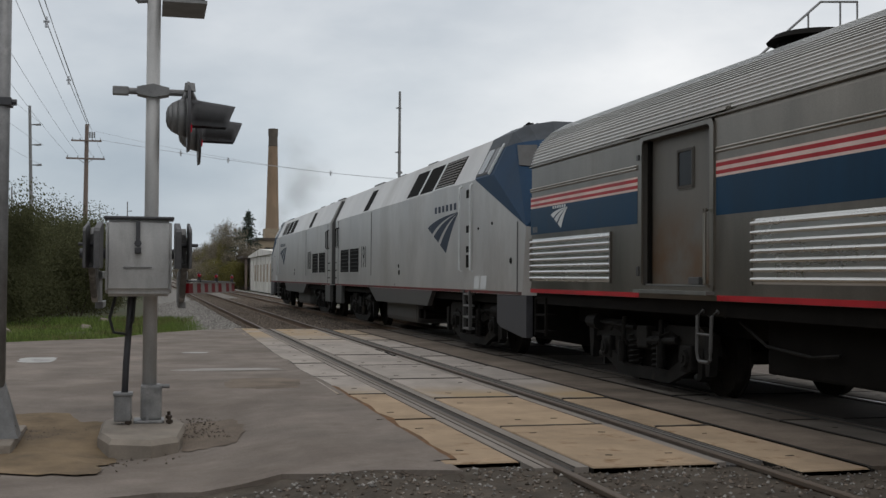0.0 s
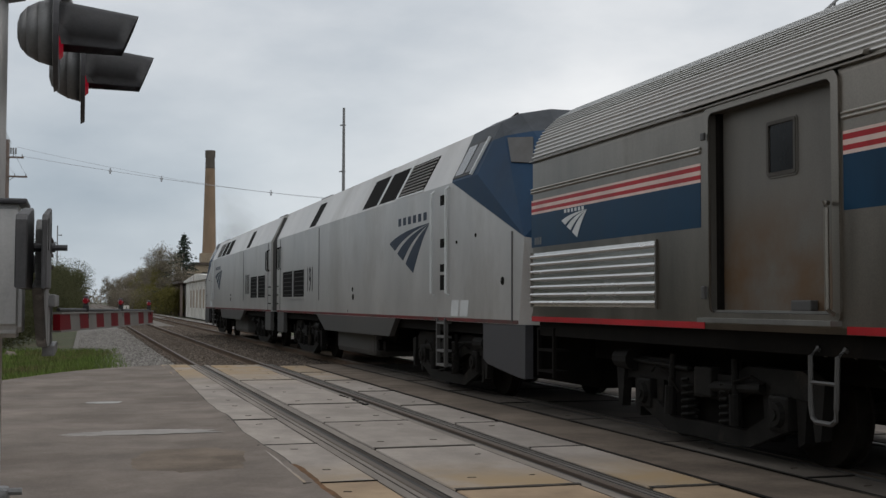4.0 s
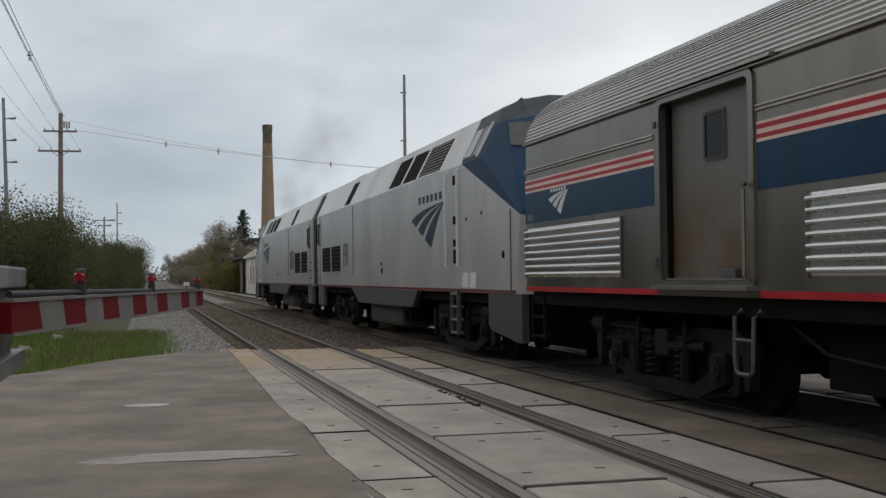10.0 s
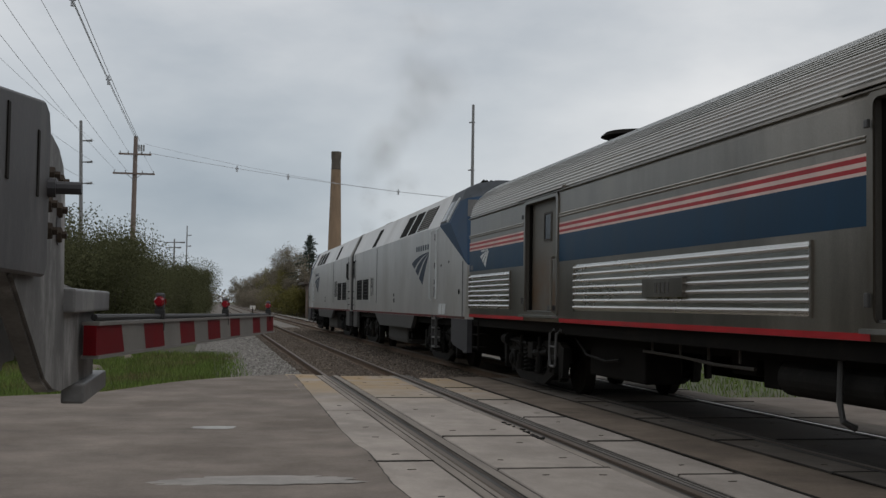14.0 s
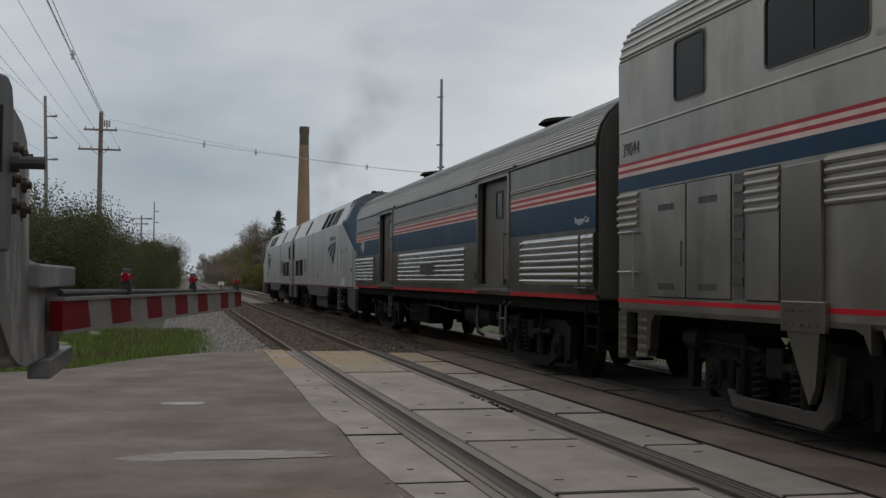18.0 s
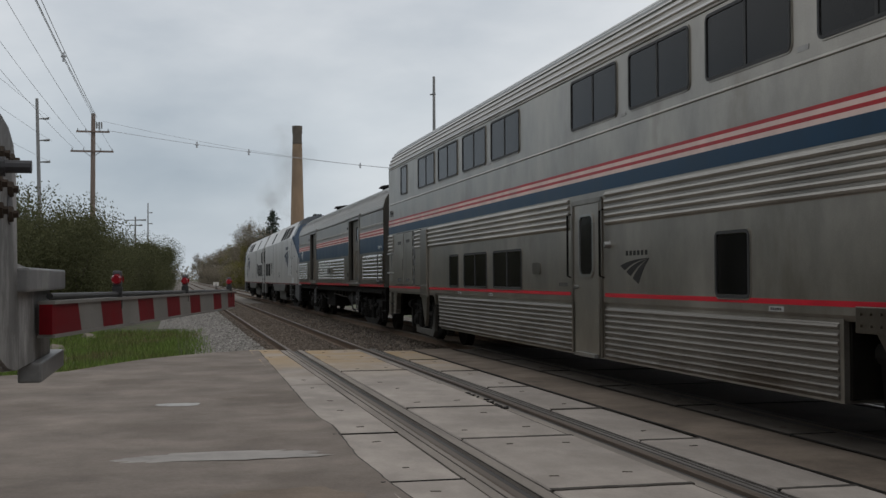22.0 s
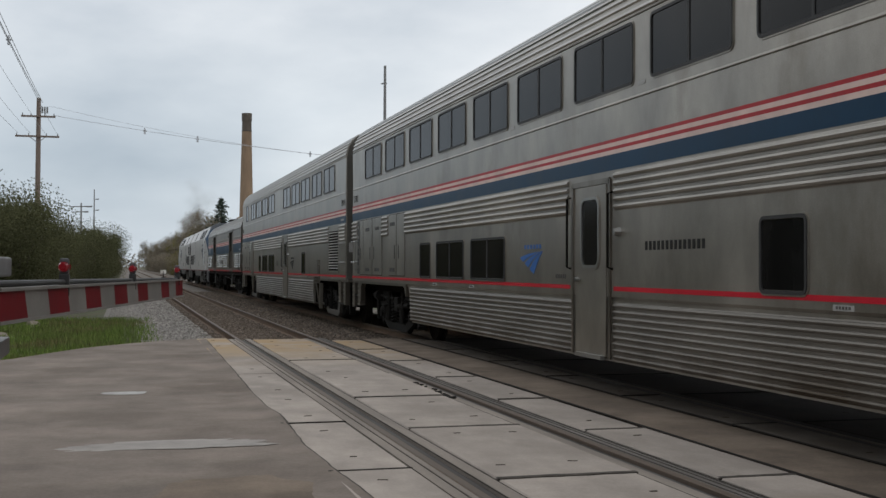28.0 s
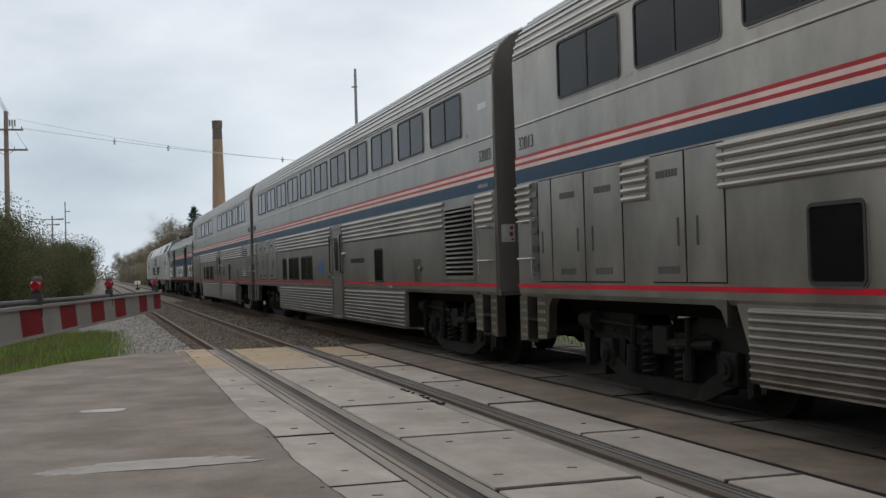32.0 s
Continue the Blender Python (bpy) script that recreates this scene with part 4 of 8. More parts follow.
        box(bm, min(X + s * 0.03, X + s * 0.05), max(X + s * 0.03, X + s * 0.05), -14.04, -13.9, 1.268, 1.29)
        part("door_handle", bm, CHROME, door, "chrome lever handle")
        bm = bmesh.new()
        box(bm, min(X, X + s * 0.05), max(X, X + s * 0.05), -14.68, -13.92, 0.40, 0.445)
        part("door_step", bm, CHROME, door)
        bm = bmesh.new()
        tube(bm, (X, -15.08, 1.80), (X + s * 0.07, -15.08, 1.80), 0.05, 0.035, 8)
        part("marker_lamp", bm, CHROME, car, "small round marker lamp")
        if emblem[1] is EMBLEM_BLACK:
            bm = bmesh.new()
            flat_plate(bm, [(-12.15 + a, 1.535 + b) for a, b in rounded(0.40, 0.17, 0.06)], X, 0.012, s)
            part("filler_flap", bm, STEEL_OLD, car, "small rounded service flap")
        # cooling louvres near the rear end
        bm = bmesh.new()
        o = [(-24.14, 1.26), (-22.66, 1.26), (-22.66, 2.36), (-24.14, 2.36)]
        i = [(-24.08, 1.32), (-22.72, 1.32), (-22.72, 2.31), (-24.08, 2.31)]
        ring(bm, o, i, X, 0.022, s)
        louvre = part("louvre_frame", bm, STEEL, car, "framed cooling louvre")
        bm = bmesh.new()
        box(bm, min(X, X + s * 0.003), max(X, X + s * 0.003), -24.08, -22.72, 1.32, 2.31)
        part("louvre_backing", bm, BLACK, louvre, "black opening behind the slats")
        for k in range(14):
            zc = 1.375 + k * 0.0685
            bm = bmesh.new()
            sweep(bm, [(X + s * 0.004, zc + 0.022), (X + s * 0.030, zc - 0.004), (X + s * 0.030, zc - 0.012), (X + s * 0.004, zc + 0.010)], -24.08, -22.72)
            part("slat", bm, STEEL_OLD, louvre)
        # equipment doors near the front end
        for a, b, slots, pull in front_gear["panels"]:
            bm = bmesh.new()
            box(bm, min(X, X + s * 0.003), max(X, X + s * 0.003), -b, -a, 1.238, 2.452)
            part("dark_door_gap", bm, BLACK, car, "dark backing in the gaps round the equipment door")
            bm = bmesh.new()
            box(bm, min(X, X + s * 0.012), max(X, X + s * 0.012), -b + 0.012, -a - 0.012, 1.25, 2.44, 0.004)
            pn = part("equipment_door", bm, STEEL, car, "flat stainless equipment door")
            for zc in slots:
                bm = bmesh.new()
                for q in range(7):
                    yy = -(a + b) / 2 + (q - 3) * 0.062
                    box(bm, min(X + s * 0.012, X + s * 0.016), max(X + s * 0.012, X + s * 0.016), yy - 0.022, yy + 0.022, zc - 0.035, zc + 0.035)
                part("vent_slot", bm, UNDER_GREY, pn, "row of dark vent slots")
            if pull:
                bm = bmesh.new()
                box(bm, min(X + s * 0.012, X + s * 0.02), max(X + s * 0.012, X + s * 0.02), -pull - 0.012, -pull + 0.012, 1.58, 1.84)
                part("door_pull", bm, UNDER_GREY, pn, "dark recessed pull")
        if front_gear["post"]:
            bm = bmesh.new()
            box(bm, min(X, X + s * 0.05), max(X, X + s * 0.05), -4.65, -4.02, 1.25, 2.42, 0.01)
            box(bm, min(X, X + s * 0.055), max(X, X + s * 0.055), -4.72, -4.02, 1.0, 1.26, 0.01)
            for q in range(5):
                for zq in (1.06, 1.18):
                    tube(bm, (X + s * 0.05, -4.1 - q * 0.13, zq), (X + s * 0.066, -4.1 - q * 0.13, zq), 0.014, 0.014, 6)
            prism(bm, [(-4.05, 1.05), (-4.35, 0.55), (-4.45, 0.40), (-4.55, 0.55), (-4.62, 1.05)], min(X - s * 0.03, X + s * 0.03), max(X - s * 0.03, X + s * 0.03))
            part("anchor_bracket", bm, STEEL_OLD, car, "riveted truck anchor bracket")
        # end corners with steps and grab irons
        for y0, y1 in ((-0.04, -0.98), (-24.02, -25.0)):
            e = 1 if y0 > -5 else -1
            yo, yi = (y0, y1) if e > 0 else (y1, y0)
            for q0, q1 in ((0.0, 0.26), (0.60, 0.90)):
                a, b = yo - e * q0, yo - e * q1
                bm = bmesh.new()
                prism(bm, [(a, 1.06), (a, 0.50 + 0.08 * q0), (b, 0.50 + 0.08 * q1), (b, 1.06)], min(X - s * 0.12, X), max(X - s * 0.12, X))
                st = part("step_well", bm, STEEL_OLD, car, "corner panel beside the steps")
                for q in range(5):
                    zc = 0.58 + q * 0.10
                    bm = bmesh.new()
                    lo, hi = min(a, b) + 0.03, max(a, b) - 0.03
                    prism(bm, [(lo, zc - 0.018), (hi, zc - 0.018), (hi - 0.02, zc + 0.018), (lo + 0.02, zc + 0.018)], min(X, X + s * 0.010), max(X, X + s * 0.010))
                    part("rib", bm, STEEL, st)
            for zc in (0.52, 0.78):
                bm = bmesh.new()
                box(bm, min(X - s * 0.2, X), max(X - s * 0.2, X), min(yo - e * 0.26, yo - e * 0.60), max(yo - e * 0.26, yo - e * 0.60), zc - 0.015, zc + 0.015)
                part("step", bm, TRUCK, st)
            ya, yb = yo - e * 0.14, yo - e * 0.58
            for zc in (1.52, 1.98):
                grab(car, [(X, ya, zc), (X + s * 0.06, ya, zc + 0.004), (X + s * 0.06, yb, zc + 0.004), (X, yb, zc)], 0.015)
            grab(car, [(X, yb, 1.32), (X + s * 0.05, yb, 1.34), (X + s * 0.05, yb, 2.0), (X, yb, 2.02)], 0.012)
        if front_gear["ladder"]:
            a = front_gear["ladder"]
            bm = bmesh.new()
            box(bm, min(X, X + s * 0.006), max(X, X + s * 0.006), -a - 0.10, -a + 0.10, 1.26, 2.44)
            lad = part("ladder_recess", bm, UNDER_GREY, car, "dark ladder slot")
            for q in range(5):
                bm = bmesh.new()
                zc = 1.42 + q * 0.22
                box(bm, min(X, X + s * 0.016), max(X, X + s * 0.016), -a - 0.1, -a + 0.1, zc - 0.035, zc + 0.035)
                part("rung", bm, STEEL_OLD, lad)
        # flap above the rear truck
        bm = bmesh.new()
        box(bm, min(X, X + s * 0.02), max(X, X + s * 0.02), -21.2, -20.88, 1.22, 1.56, 0.006)
        box(bm, min(X, X + s * 0.03), max(X, X + s * 0.03), -21.2, -20.84, 1.56, 1.60)
        tube(bm, (X + s * 0.02, -21.22, 1.46), (X + s * 0.05, -21.32, 1.46), 0.03, 0.03, 6)
        part("service_flap", bm, STEEL_OLD, car, "small hinged service flap")
        for yy in (7.4, 9.6, 19.1):
            bm = bmesh.new()
            box(bm, min(X, X + s * 0.004), max(X, X + s * 0.004), -yy - 0.13, -yy + 0.13, 1.10, 1.145)
            pc = part("placard", bm, PLATE_GREY, car, "small pale notice plate")
            bars(pc, X + s * 0.004, s, -yy, 1.124, 0.20, 0.022, 5, LETTER, "dark lettering bars")
        # small white notices under the upper windows
        for yy in uppers[::2]:
            bm = bmesh.new()
            box(bm, min(X, X + s * 0.004), max(X, X + s * 0.004), -yy - 1.9, -yy - 1.72, 3.29, 3.335)
            part("placard", bm, PLATE_GREY, car, "tiny white placard")
        near = s < 0
        rot = pose(0, 0, 0, 90, 0, -90 if near else 90)
        for yy in (0.15, 24.4):
            o = -yy if near else -yy - 0.6
            lettering(number, 0.235, LETTER, car, pose(X + s * 0.006, o, 2.885) @ rot @ Matrix.Diagonal((0.9, 1, 1, 1)), "dark car number", thin=0.005)
        bars(car, X + s * 0.003, s, -24.55, 2.555, 0.42, 0.05, 10, PLATE_GREY, "pale lettering bars on the navy band")
        if emblem[1] is LOGO_BRIGHT:
            bm = bmesh.new()
            box(bm, min(X, X + s * 0.004), max(X, X + s * 0.004), -24.80, -24.42, 3.60, 3.695)
            part("placard", bm, LETTER_WHITE, car, "pale notice plate")
        swoosh(car, X, s, emblem[0], 1.475, 0.86, 0.29, emblem[1], "swept three-stroke emblem", 1 if near else -1)
        bars(car, X, s, emblem[0] + (-0.06 if near else 0.06), 1.682, 0.68, 0.055, 6, emblem[1], "lettering bars over the emblem")
        bars(car, X, s, -13.35, 1.31, 0.36, 0.05, 6, LETTER, "small dark lettering bars")
        bars(car, X, s, -16.35, 1.64, 1.3, 0.09, 14, EMBLEM_BLACK, "small dark lettering bars") if emblem[1] is LOGO_BRIGHT else None
        if front_gear["post"]:
            # riveted anchor plate and strut ahead of the rear truck
            bm = bmesh.new()
            box(bm, min(X, X + s * 0.03), max(X, X + s * 0.03), -21.30, -20.36, 0.97, 1.175, 0.008)
            for q in range(7):
                for zq in (1.03, 1.12):
                    tube(bm, (X + s * 0.03, -20.44 - q * 0.13, zq), (X + s * 0.044, -20.44 - q * 0.13, zq), 0.014, 0.014, 6)
            part("anchor_plate", bm, STEEL_OLD, car, "riveted stainless anchor plate")
            bm = bmesh.new()
            x0, x1 = sorted((X - s * 0.06, X + s * 0.02))
            prism(bm, [(-20.62, 0.98), (-20.84, 0.98), (-21.26, 0.52), (-21.30, 0.98), (-21.42, 0.98), (-21.42, 0.30), (-21.24, 0.30)], x0, x1)
            part("anchor_strut", bm, STEEL_OLD, car, "slanting truck anchor strut")
            for yc, e in ((-22.15, -1), (-3.30, -1)):
                bm = bmesh.new()
                x0, x1 = sorted((s * 1.32, s * 1.40))
                w = -e
                prism(bm, [(yc + w * 0.72, 0.36), (yc + w * 0.60, 0.19), (yc - w * 1.05, 0.16), (yc - w * 1.22, 0.28), (yc - w * 1.31, 0.80), (yc - w * 1.15, 0.83),
                           (yc - w * 1.06, 0.42), (yc - w * 0.94, 0.29), (yc + w * 0.52, 0.29)], x0, x1)
                bmesh.ops.bevel(bm, geom=[ed for ed in bm.edges if abs(ed.verts[0].co.x - ed.verts[1].co.x) < 1e-6], offset=0.012, segments=1, affect="EDGES")
                part("swing_frame", bm, JAMB, car, "curved grey truck swing frame")
    truck(car, -3.30, 2.6, 0.46, 1, "outside")
    truck(car, -22.15, 2.6, 0.46, 1, "outside")
    for ya, yb in ((-5.3 - shift, -0.9), (-24.2, -20.2)):
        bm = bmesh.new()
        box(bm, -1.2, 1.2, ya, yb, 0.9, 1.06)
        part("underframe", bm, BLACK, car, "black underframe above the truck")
        # the sill that frames the truck opening, with rounded upper corners
        for s in (-1, 1):
            x0, x1 = sorted((s * (HW - 0.10), s * (HW + 0.002)))
            bm = bmesh.new()
            front = ya > -20
            m, e, far = (yb, -1, ya) if front else (ya, 1, yb - 0.16)
            hang = [(far - e * 0.22, 1.05), (far - e * 0.10, 1.01), (far, 0.86)] if front else [(far, 1.05)]
            prism(bm, [(far, 1.10), (m, 1.10), (m, 0.62), (m + e * 0.10, 0.66), (m + e * 0.14, 0.96), (m + e * 0.24, 1.05)] + hang, x0, x1)
            part("truck_opening_sill", bm, STEEL_OLD, car, "stainless sill framing the truck opening")
    return car


SUP_A = dict(flutes=[(0.04, 0.66), (3.29, 3.92), (4.68, 5.25)], lower=[(6.61, 0.74, False), (7.76, 1.63, True), (9.79, 1.64, True)],
             panels=[(0.97, 1.96, (2.22, 1.36), 1.86), (1.98, 2.99, (2.24, 1.36), 0), (3.29, 3.92, (), 0)], post=True, ladder=3.14)
SUP_B = dict(flutes=[(0.04, 0.62), (3.23, 3.80)], lower=[(6.42, 0.74, False), (7.54, 1.66, True), (9.57, 1.66, True)],
             panels=[(0.90, 1.28, (), 1.02), (1.30, 2.26, (2.22, 1.36), 2.06), (2.28, 3.22, (2.22, 1.36), 2.46), (3.86, 4.54, (2.26, 1.36), 4.4), (4.56, 5.24, (), 4.76)], post=False, ladder=0.74)
SUP_C = dict(flutes=[(0.04, 0.55), (3.13, 3.70)], lower=[(6.32, 0.70, False)],
             panels=[(0.80, 1.20, (), 0.92), (1.22, 2.16, (2.22, 1.36), 1.98), (2.18, 3.12, (2.22, 1.36), 2.38), (3.76, 4.43, (2.26, 1.36), 4.3), (4.45, 5.13, (), 4.66)], post=False, ladder=0.66)
UP_A = [3.66, 5.66, 7.71, 9.70, 13.75, 15.77, 17.79, 19.86, 21.88]
UP_B = [1.5 + 2.053 * k for k in range(11)]
UP_C = [1.53, 3.52, 5.52, 7.53, 9.54, 11.55, 13.56, 15.57, 17.58, 19.59, 21.6]

CARS = []
CARS.append((bilevel_car("stainless bilevel sleeper car with navy and red stripes", UP_A, True, "39044", (-15.87, EMBLEM_BLACK), SUP_A), -12.50, 0))
CARS.append((bilevel_car("stainless bilevel sleeper car with a blue emblem", UP_B, False, "32003", (-12.28, LOGO_BRIGHT), SUP_B), -38.355, 0))
CARS.append((bilevel_car("stainless bilevel sleeper car at the tail, with equipment doors", UP_C, False, "32013", (-12.28, LOGO_BRIGHT), SUP_C, -0.2), -64.20, 0))


BAG_CROWN = [(1.545, 3.24), (1.50, 3.40), (1.40, 3.56), (1.22, 3.73), (0.98, 3.87), (0.66, 3.98), (0.32, 4.04), (0.0, 4.06)]


DOORWAYS = ((4.31, 6.32), (14.87, 16.98))


def baggage_car():
    car = thing("baggage_car", "old stainless baggage car with a rusty sliding door", "train car")
    LEN = 21.0
    bm = bmesh.new()
    sweep(bm, roof_loop(HW, 1.17, 3.12, BAG_CROWN), 0, -LEN)
    # the doorways are cut through the sides
    for no, spots in (((0, 1, 0), [-q for ab in DOORWAYS for q in (ab[0] + 0.09, ab[1] - 0.09)]), ((0, 0, 1), (1.31, 3.1199))):
        for q in spots:
            bmesh.ops.bisect_plane(bm, geom=bm.verts[:] + bm.edges[:] + bm.faces[:], plane_co=(0, q, q), plane_no=no)
    hole = []
    for fc in bm.faces:
        m = fc.calc_center_median()
        if abs(abs(m.x) - HW) < 0.01 and 1.31 < m.z < 3.12 and any(-b + 0.09 < m.y < -a - 0.09 for a, b in DOORWAYS):
            hole.append(fc)
    bmesh.ops.delete(bm, geom=hole, context="FACES")
    bmesh.ops.bevel(bm, geom=[e for e in bm.edges if abs(e.verts[0].co.y - e.verts[1].co.y) < 1e-6 and min(abs(e.verts[0].co.y), abs(e.verts[0].co.y + LEN)) < 1e-4 and max(e.verts[0].co.z, e.verts[1].co.z) > 1.4], offset=0.06, segments=2, affect="EDGES")
    part("body", bm, STEEL_OLD, car, "grimy stainless car body")
    roof_ribs(car, [(HW, 3.20)] + BAG_CROWN, 38, -0.05, -LEN + 0.05, ROOF_STEEL, 0.014, 0.016)
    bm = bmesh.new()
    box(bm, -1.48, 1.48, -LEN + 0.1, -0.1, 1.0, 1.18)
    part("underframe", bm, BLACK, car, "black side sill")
    for y, d in ((0.0, 1), (-LEN, -1)):
        bm = bmesh.new()
        sweep(bm, [(x * 0.98, z) for x, z in roof_loop(HW, 1.2, 3.1, BAG_CROWN)], y + d * 0.012, y - d * 0.01)
        ew = part("end_wall", bm, ENDWALL, car, "dark grimy end wall")
        bm = bmesh.new()
        for k in range(4):
            a, b = y + d * (0.02 + 0.1 * k), y + d * (0.09 + 0.1 * k)
            box(bm, -0.65, 0.65, min(a, b), max(a, b), 1.15, 3.6, 0.02)
        part("diaphragm", bm, RUBBER, ew, "black folded gangway")
        bm = bmesh.new()
        box(bm, -0.12, 0.12, min(y - d * 0.4, y + d * 0.42), max(y - d * 0.4, y + d * 0.42), 0.72, 0.98, 0.03)
        part("coupler", bm, BLACK, car)
        for s in (-1, 1):
            for q in range(3):
                zc = 0.55 + q * 0.26
                bm = bmesh.new()
                box(bm, min(s * 1.28, s * 1.5), max(s * 1.28, s * 1.5), min(y - d * 0.1, y - d * 0.55), max(y - d * 0.1, y - d * 0.55), zc, zc + 0.03)
                part("corner_step", bm, BLACK, car, "black corner step")
            for q in (0.06, 0.55):
                bm = bmesh.new()
                box(bm, min(s * 1.46, s * 1.5), max(s * 1.46, s * 1.5), min(y - d * q, y - d * (q + 0.04)), max(y - d * q, y - d * (q + 0.04)), 0.5, 1.1)
                part("step_hanger", bm, BLACK, car)
    for s in (-1, 1):
        X = s * HW
        band("red_stripe", car, X, s, -0.02, -4.3, 1.175, 1.235, RED, 0.004, "worn red sill stripe")
        band("red_stripe", car, X, s, -6.36, -14.9, 1.175, 1.235, RED, 0.004, "worn red sill stripe")
        band("red_stripe", car, X, s, -17.0, -20.98, 1.175, 1.235, RED, 0.004, "worn red sill stripe")
        for a, b in ((0.02, 4.24), (6.34, 14.86), (17.02, 20.96)):
            for z0, z1, mat, lab in ((2.095, 2.508, BLUE, "navy band"), (2.508, 2.537, CREAM, "cream line"), (2.537, 2.577, RED, "red line"),
                                     (2.577, 2.617, CREAM, "cream line"), (2.617, 2.660, RED, "red line"), (2.660, 2.684, CREAM, "cream line")):
                band("painted_band", car, X, s, -a, -b, z0, z1, mat, 0.003, lab)
            bm = bmesh.new()
            fluted(bm, X, s, -a, -b, 2.765, 2.835, 2, 0.018, 0.7)
            part("rub_rail", bm, FLUTE, car, "worn double rub rail")
        for a, b in ((0.03, 3.38), (7.12, 13.97), (17.63, 20.92)):
            bm = bmesh.new()
            fluted(bm, X, s, -a, -b, 1.36, 2.02, 7, 0.030, 0.5)
            fp = part("fluted_panel", bm, FLUTE_BRIGHT, car, "deep bright stainless flutes")
            for yy in (a, b):
                bm = bmesh.new()
                box(bm, min(X, X + s * 0.02), max(X, X + s * 0.02), -yy - 0.015, -yy + 0.015, 1.35, 2.03)
                part("end_cap", bm, STEEL_OLD, fp)
        bm = bmesh.new()
        box(bm, min(X, X + s * 0.052), max(X, X + s * 0.052), -11.2, -9.97, 1.54, 1.76, 0.004)
        pl = part("number_plate_panel", bm, STEEL_OLD, car, "flat plate across the flutes")
        bars(pl, X + s * 0.052, s, -10.6, 1.65, 0.5, 0.12, 4, LETTER, "dark number bars")
        # drip rail over the eave
        bm = bmesh.new()
        sweep(bm, [(X, 3.155), (X + s * 0.04, 3.165), (X + s * 0.04, 3.18), (X, 3.195)], -0.03, -LEN + 0.03)
        part("drip_rail", bm, STEEL_OLD, car)
        for k, (a, b) in enumerate(DOORWAYS):
            c, w = -(a + b) / 2, b - a
            bm = bmesh.new()
            o = [(c + p, 2.205 + q) for p, q in rounded(w - 0.02, 1.93, 0.10)]
            i = [(c + p, 2.215 + q) for p, q in rounded(w - 0.20, 1.79, 0.07)]
            ring(bm, o, i, X, 0.022, s)
            fr = part("door_frame", bm, STEEL_OLD, car, "worn rounded doorway frame")
            bm = bmesh.new()
            box(bm, min(X - s * 0.115, X - s * 0.10), max(X - s * 0.115, X - s * 0.10), c - w / 2 + 0.09, c + w / 2 - 0.09, 1.30, 3.125)
            door = part("sliding_door", bm, RUSTY, car, "grey sliding door with a broad rust stain")
            bm = bmesh.new()
            x0, x1 = sorted((X - s * 0.11, X + s * 0.004))
            for y0, y1, z0, z1 in ((c - w / 2 + 0.085, c - w / 2 + 0.10, 1.30, 3.13), (c + w / 2 - 0.10, c + w / 2 - 0.085, 1.30, 3.13),
                                   (c - w / 2 + 0.085, c + w / 2 - 0.085, 3.105, 3.13), (c - w / 2 + 0.085, c + w / 2 - 0.085, 1.30, 1.325)):
                box(bm, x0, x1, y0, y1, z0, z1)
            part("door_jamb", bm, JAMB, fr, "dark recessed door jamb")
            # black strips paint the recess's shade along the door's two edges
            for y0, y1 in ((c + w / 2 - 0.16, c + w / 2 - 0.10), (c - w / 2 + 0.10, c - w / 2 + 0.13)):
                bm = bmesh.new()
                box(bm, min(X - s * 0.10, X - s * 0.06), max(X - s * 0.10, X - s * 0.06), y0, y1, 1.325, 3.105)
                part("dark_door_gap", bm, BLACK, fr, "black strip for the recess shade beside the sliding door")
            window_unit(door, X - s * 0.10, s, c + (-0.08 if s < 0 else 0.08), 2.69, 0.42, 0.46, False, 0.03, JAMB, trim_material=RUSTY)
            bm = bmesh.new()
            box(bm, min(X - s * 0.10, X - s * 0.03), max(X - s * 0.10, X - s * 0.03), c - 0.55, c - 0.28, 1.345, 1.43, 0.01)
            part("door_latch", bm, UNDER_GREY, door, "dark latch block low on the door")
            bm = bmesh.new()
            box(bm, min(X, X + s * 0.10), max(X, X + s * 0.10), c - w / 2 + 0.02, c + w / 2 - 0.02, 1.235, 1.275)
            part("door_sill", bm, CHROME, fr, "worn bright door sill")
            bm = bmesh.new()
            box(bm, min(X - s * 0.10, X - s * 0.02), max(X - s * 0.10, X - s * 0.02), c - w / 2 + 0.12, c + w / 2 - 0.12, 1.325, 1.345)
            part("kick_rail", bm, CHROME, door, "bright worn threshold")
            yh = -(b - 0.06)
            grab(car, [(X + s * 0.04, yh, 1.32), (X + s * 0.10, yh, 1.36), (X + s * 0.10, yh, 2.12), (X + s * 0.09, yh + 0.03, 2.16), (X + s * 0.04, yh + 0.06, 2.16)], 0.02, STEEL_OLD)
            for z0, z1 in ((1.44, 1.56), (2.87, 2.94)):
                bm = bmesh.new()
                box(bm, min(X + s * 0.04, X + s * 0.07), max(X + s * 0.04, X + s * 0.07), -(a + 0.10), -(a + 0.04), z0, z1, 0.01)
                part("hinge_block", bm, UNDER_GREY, fr, "dark latch block")
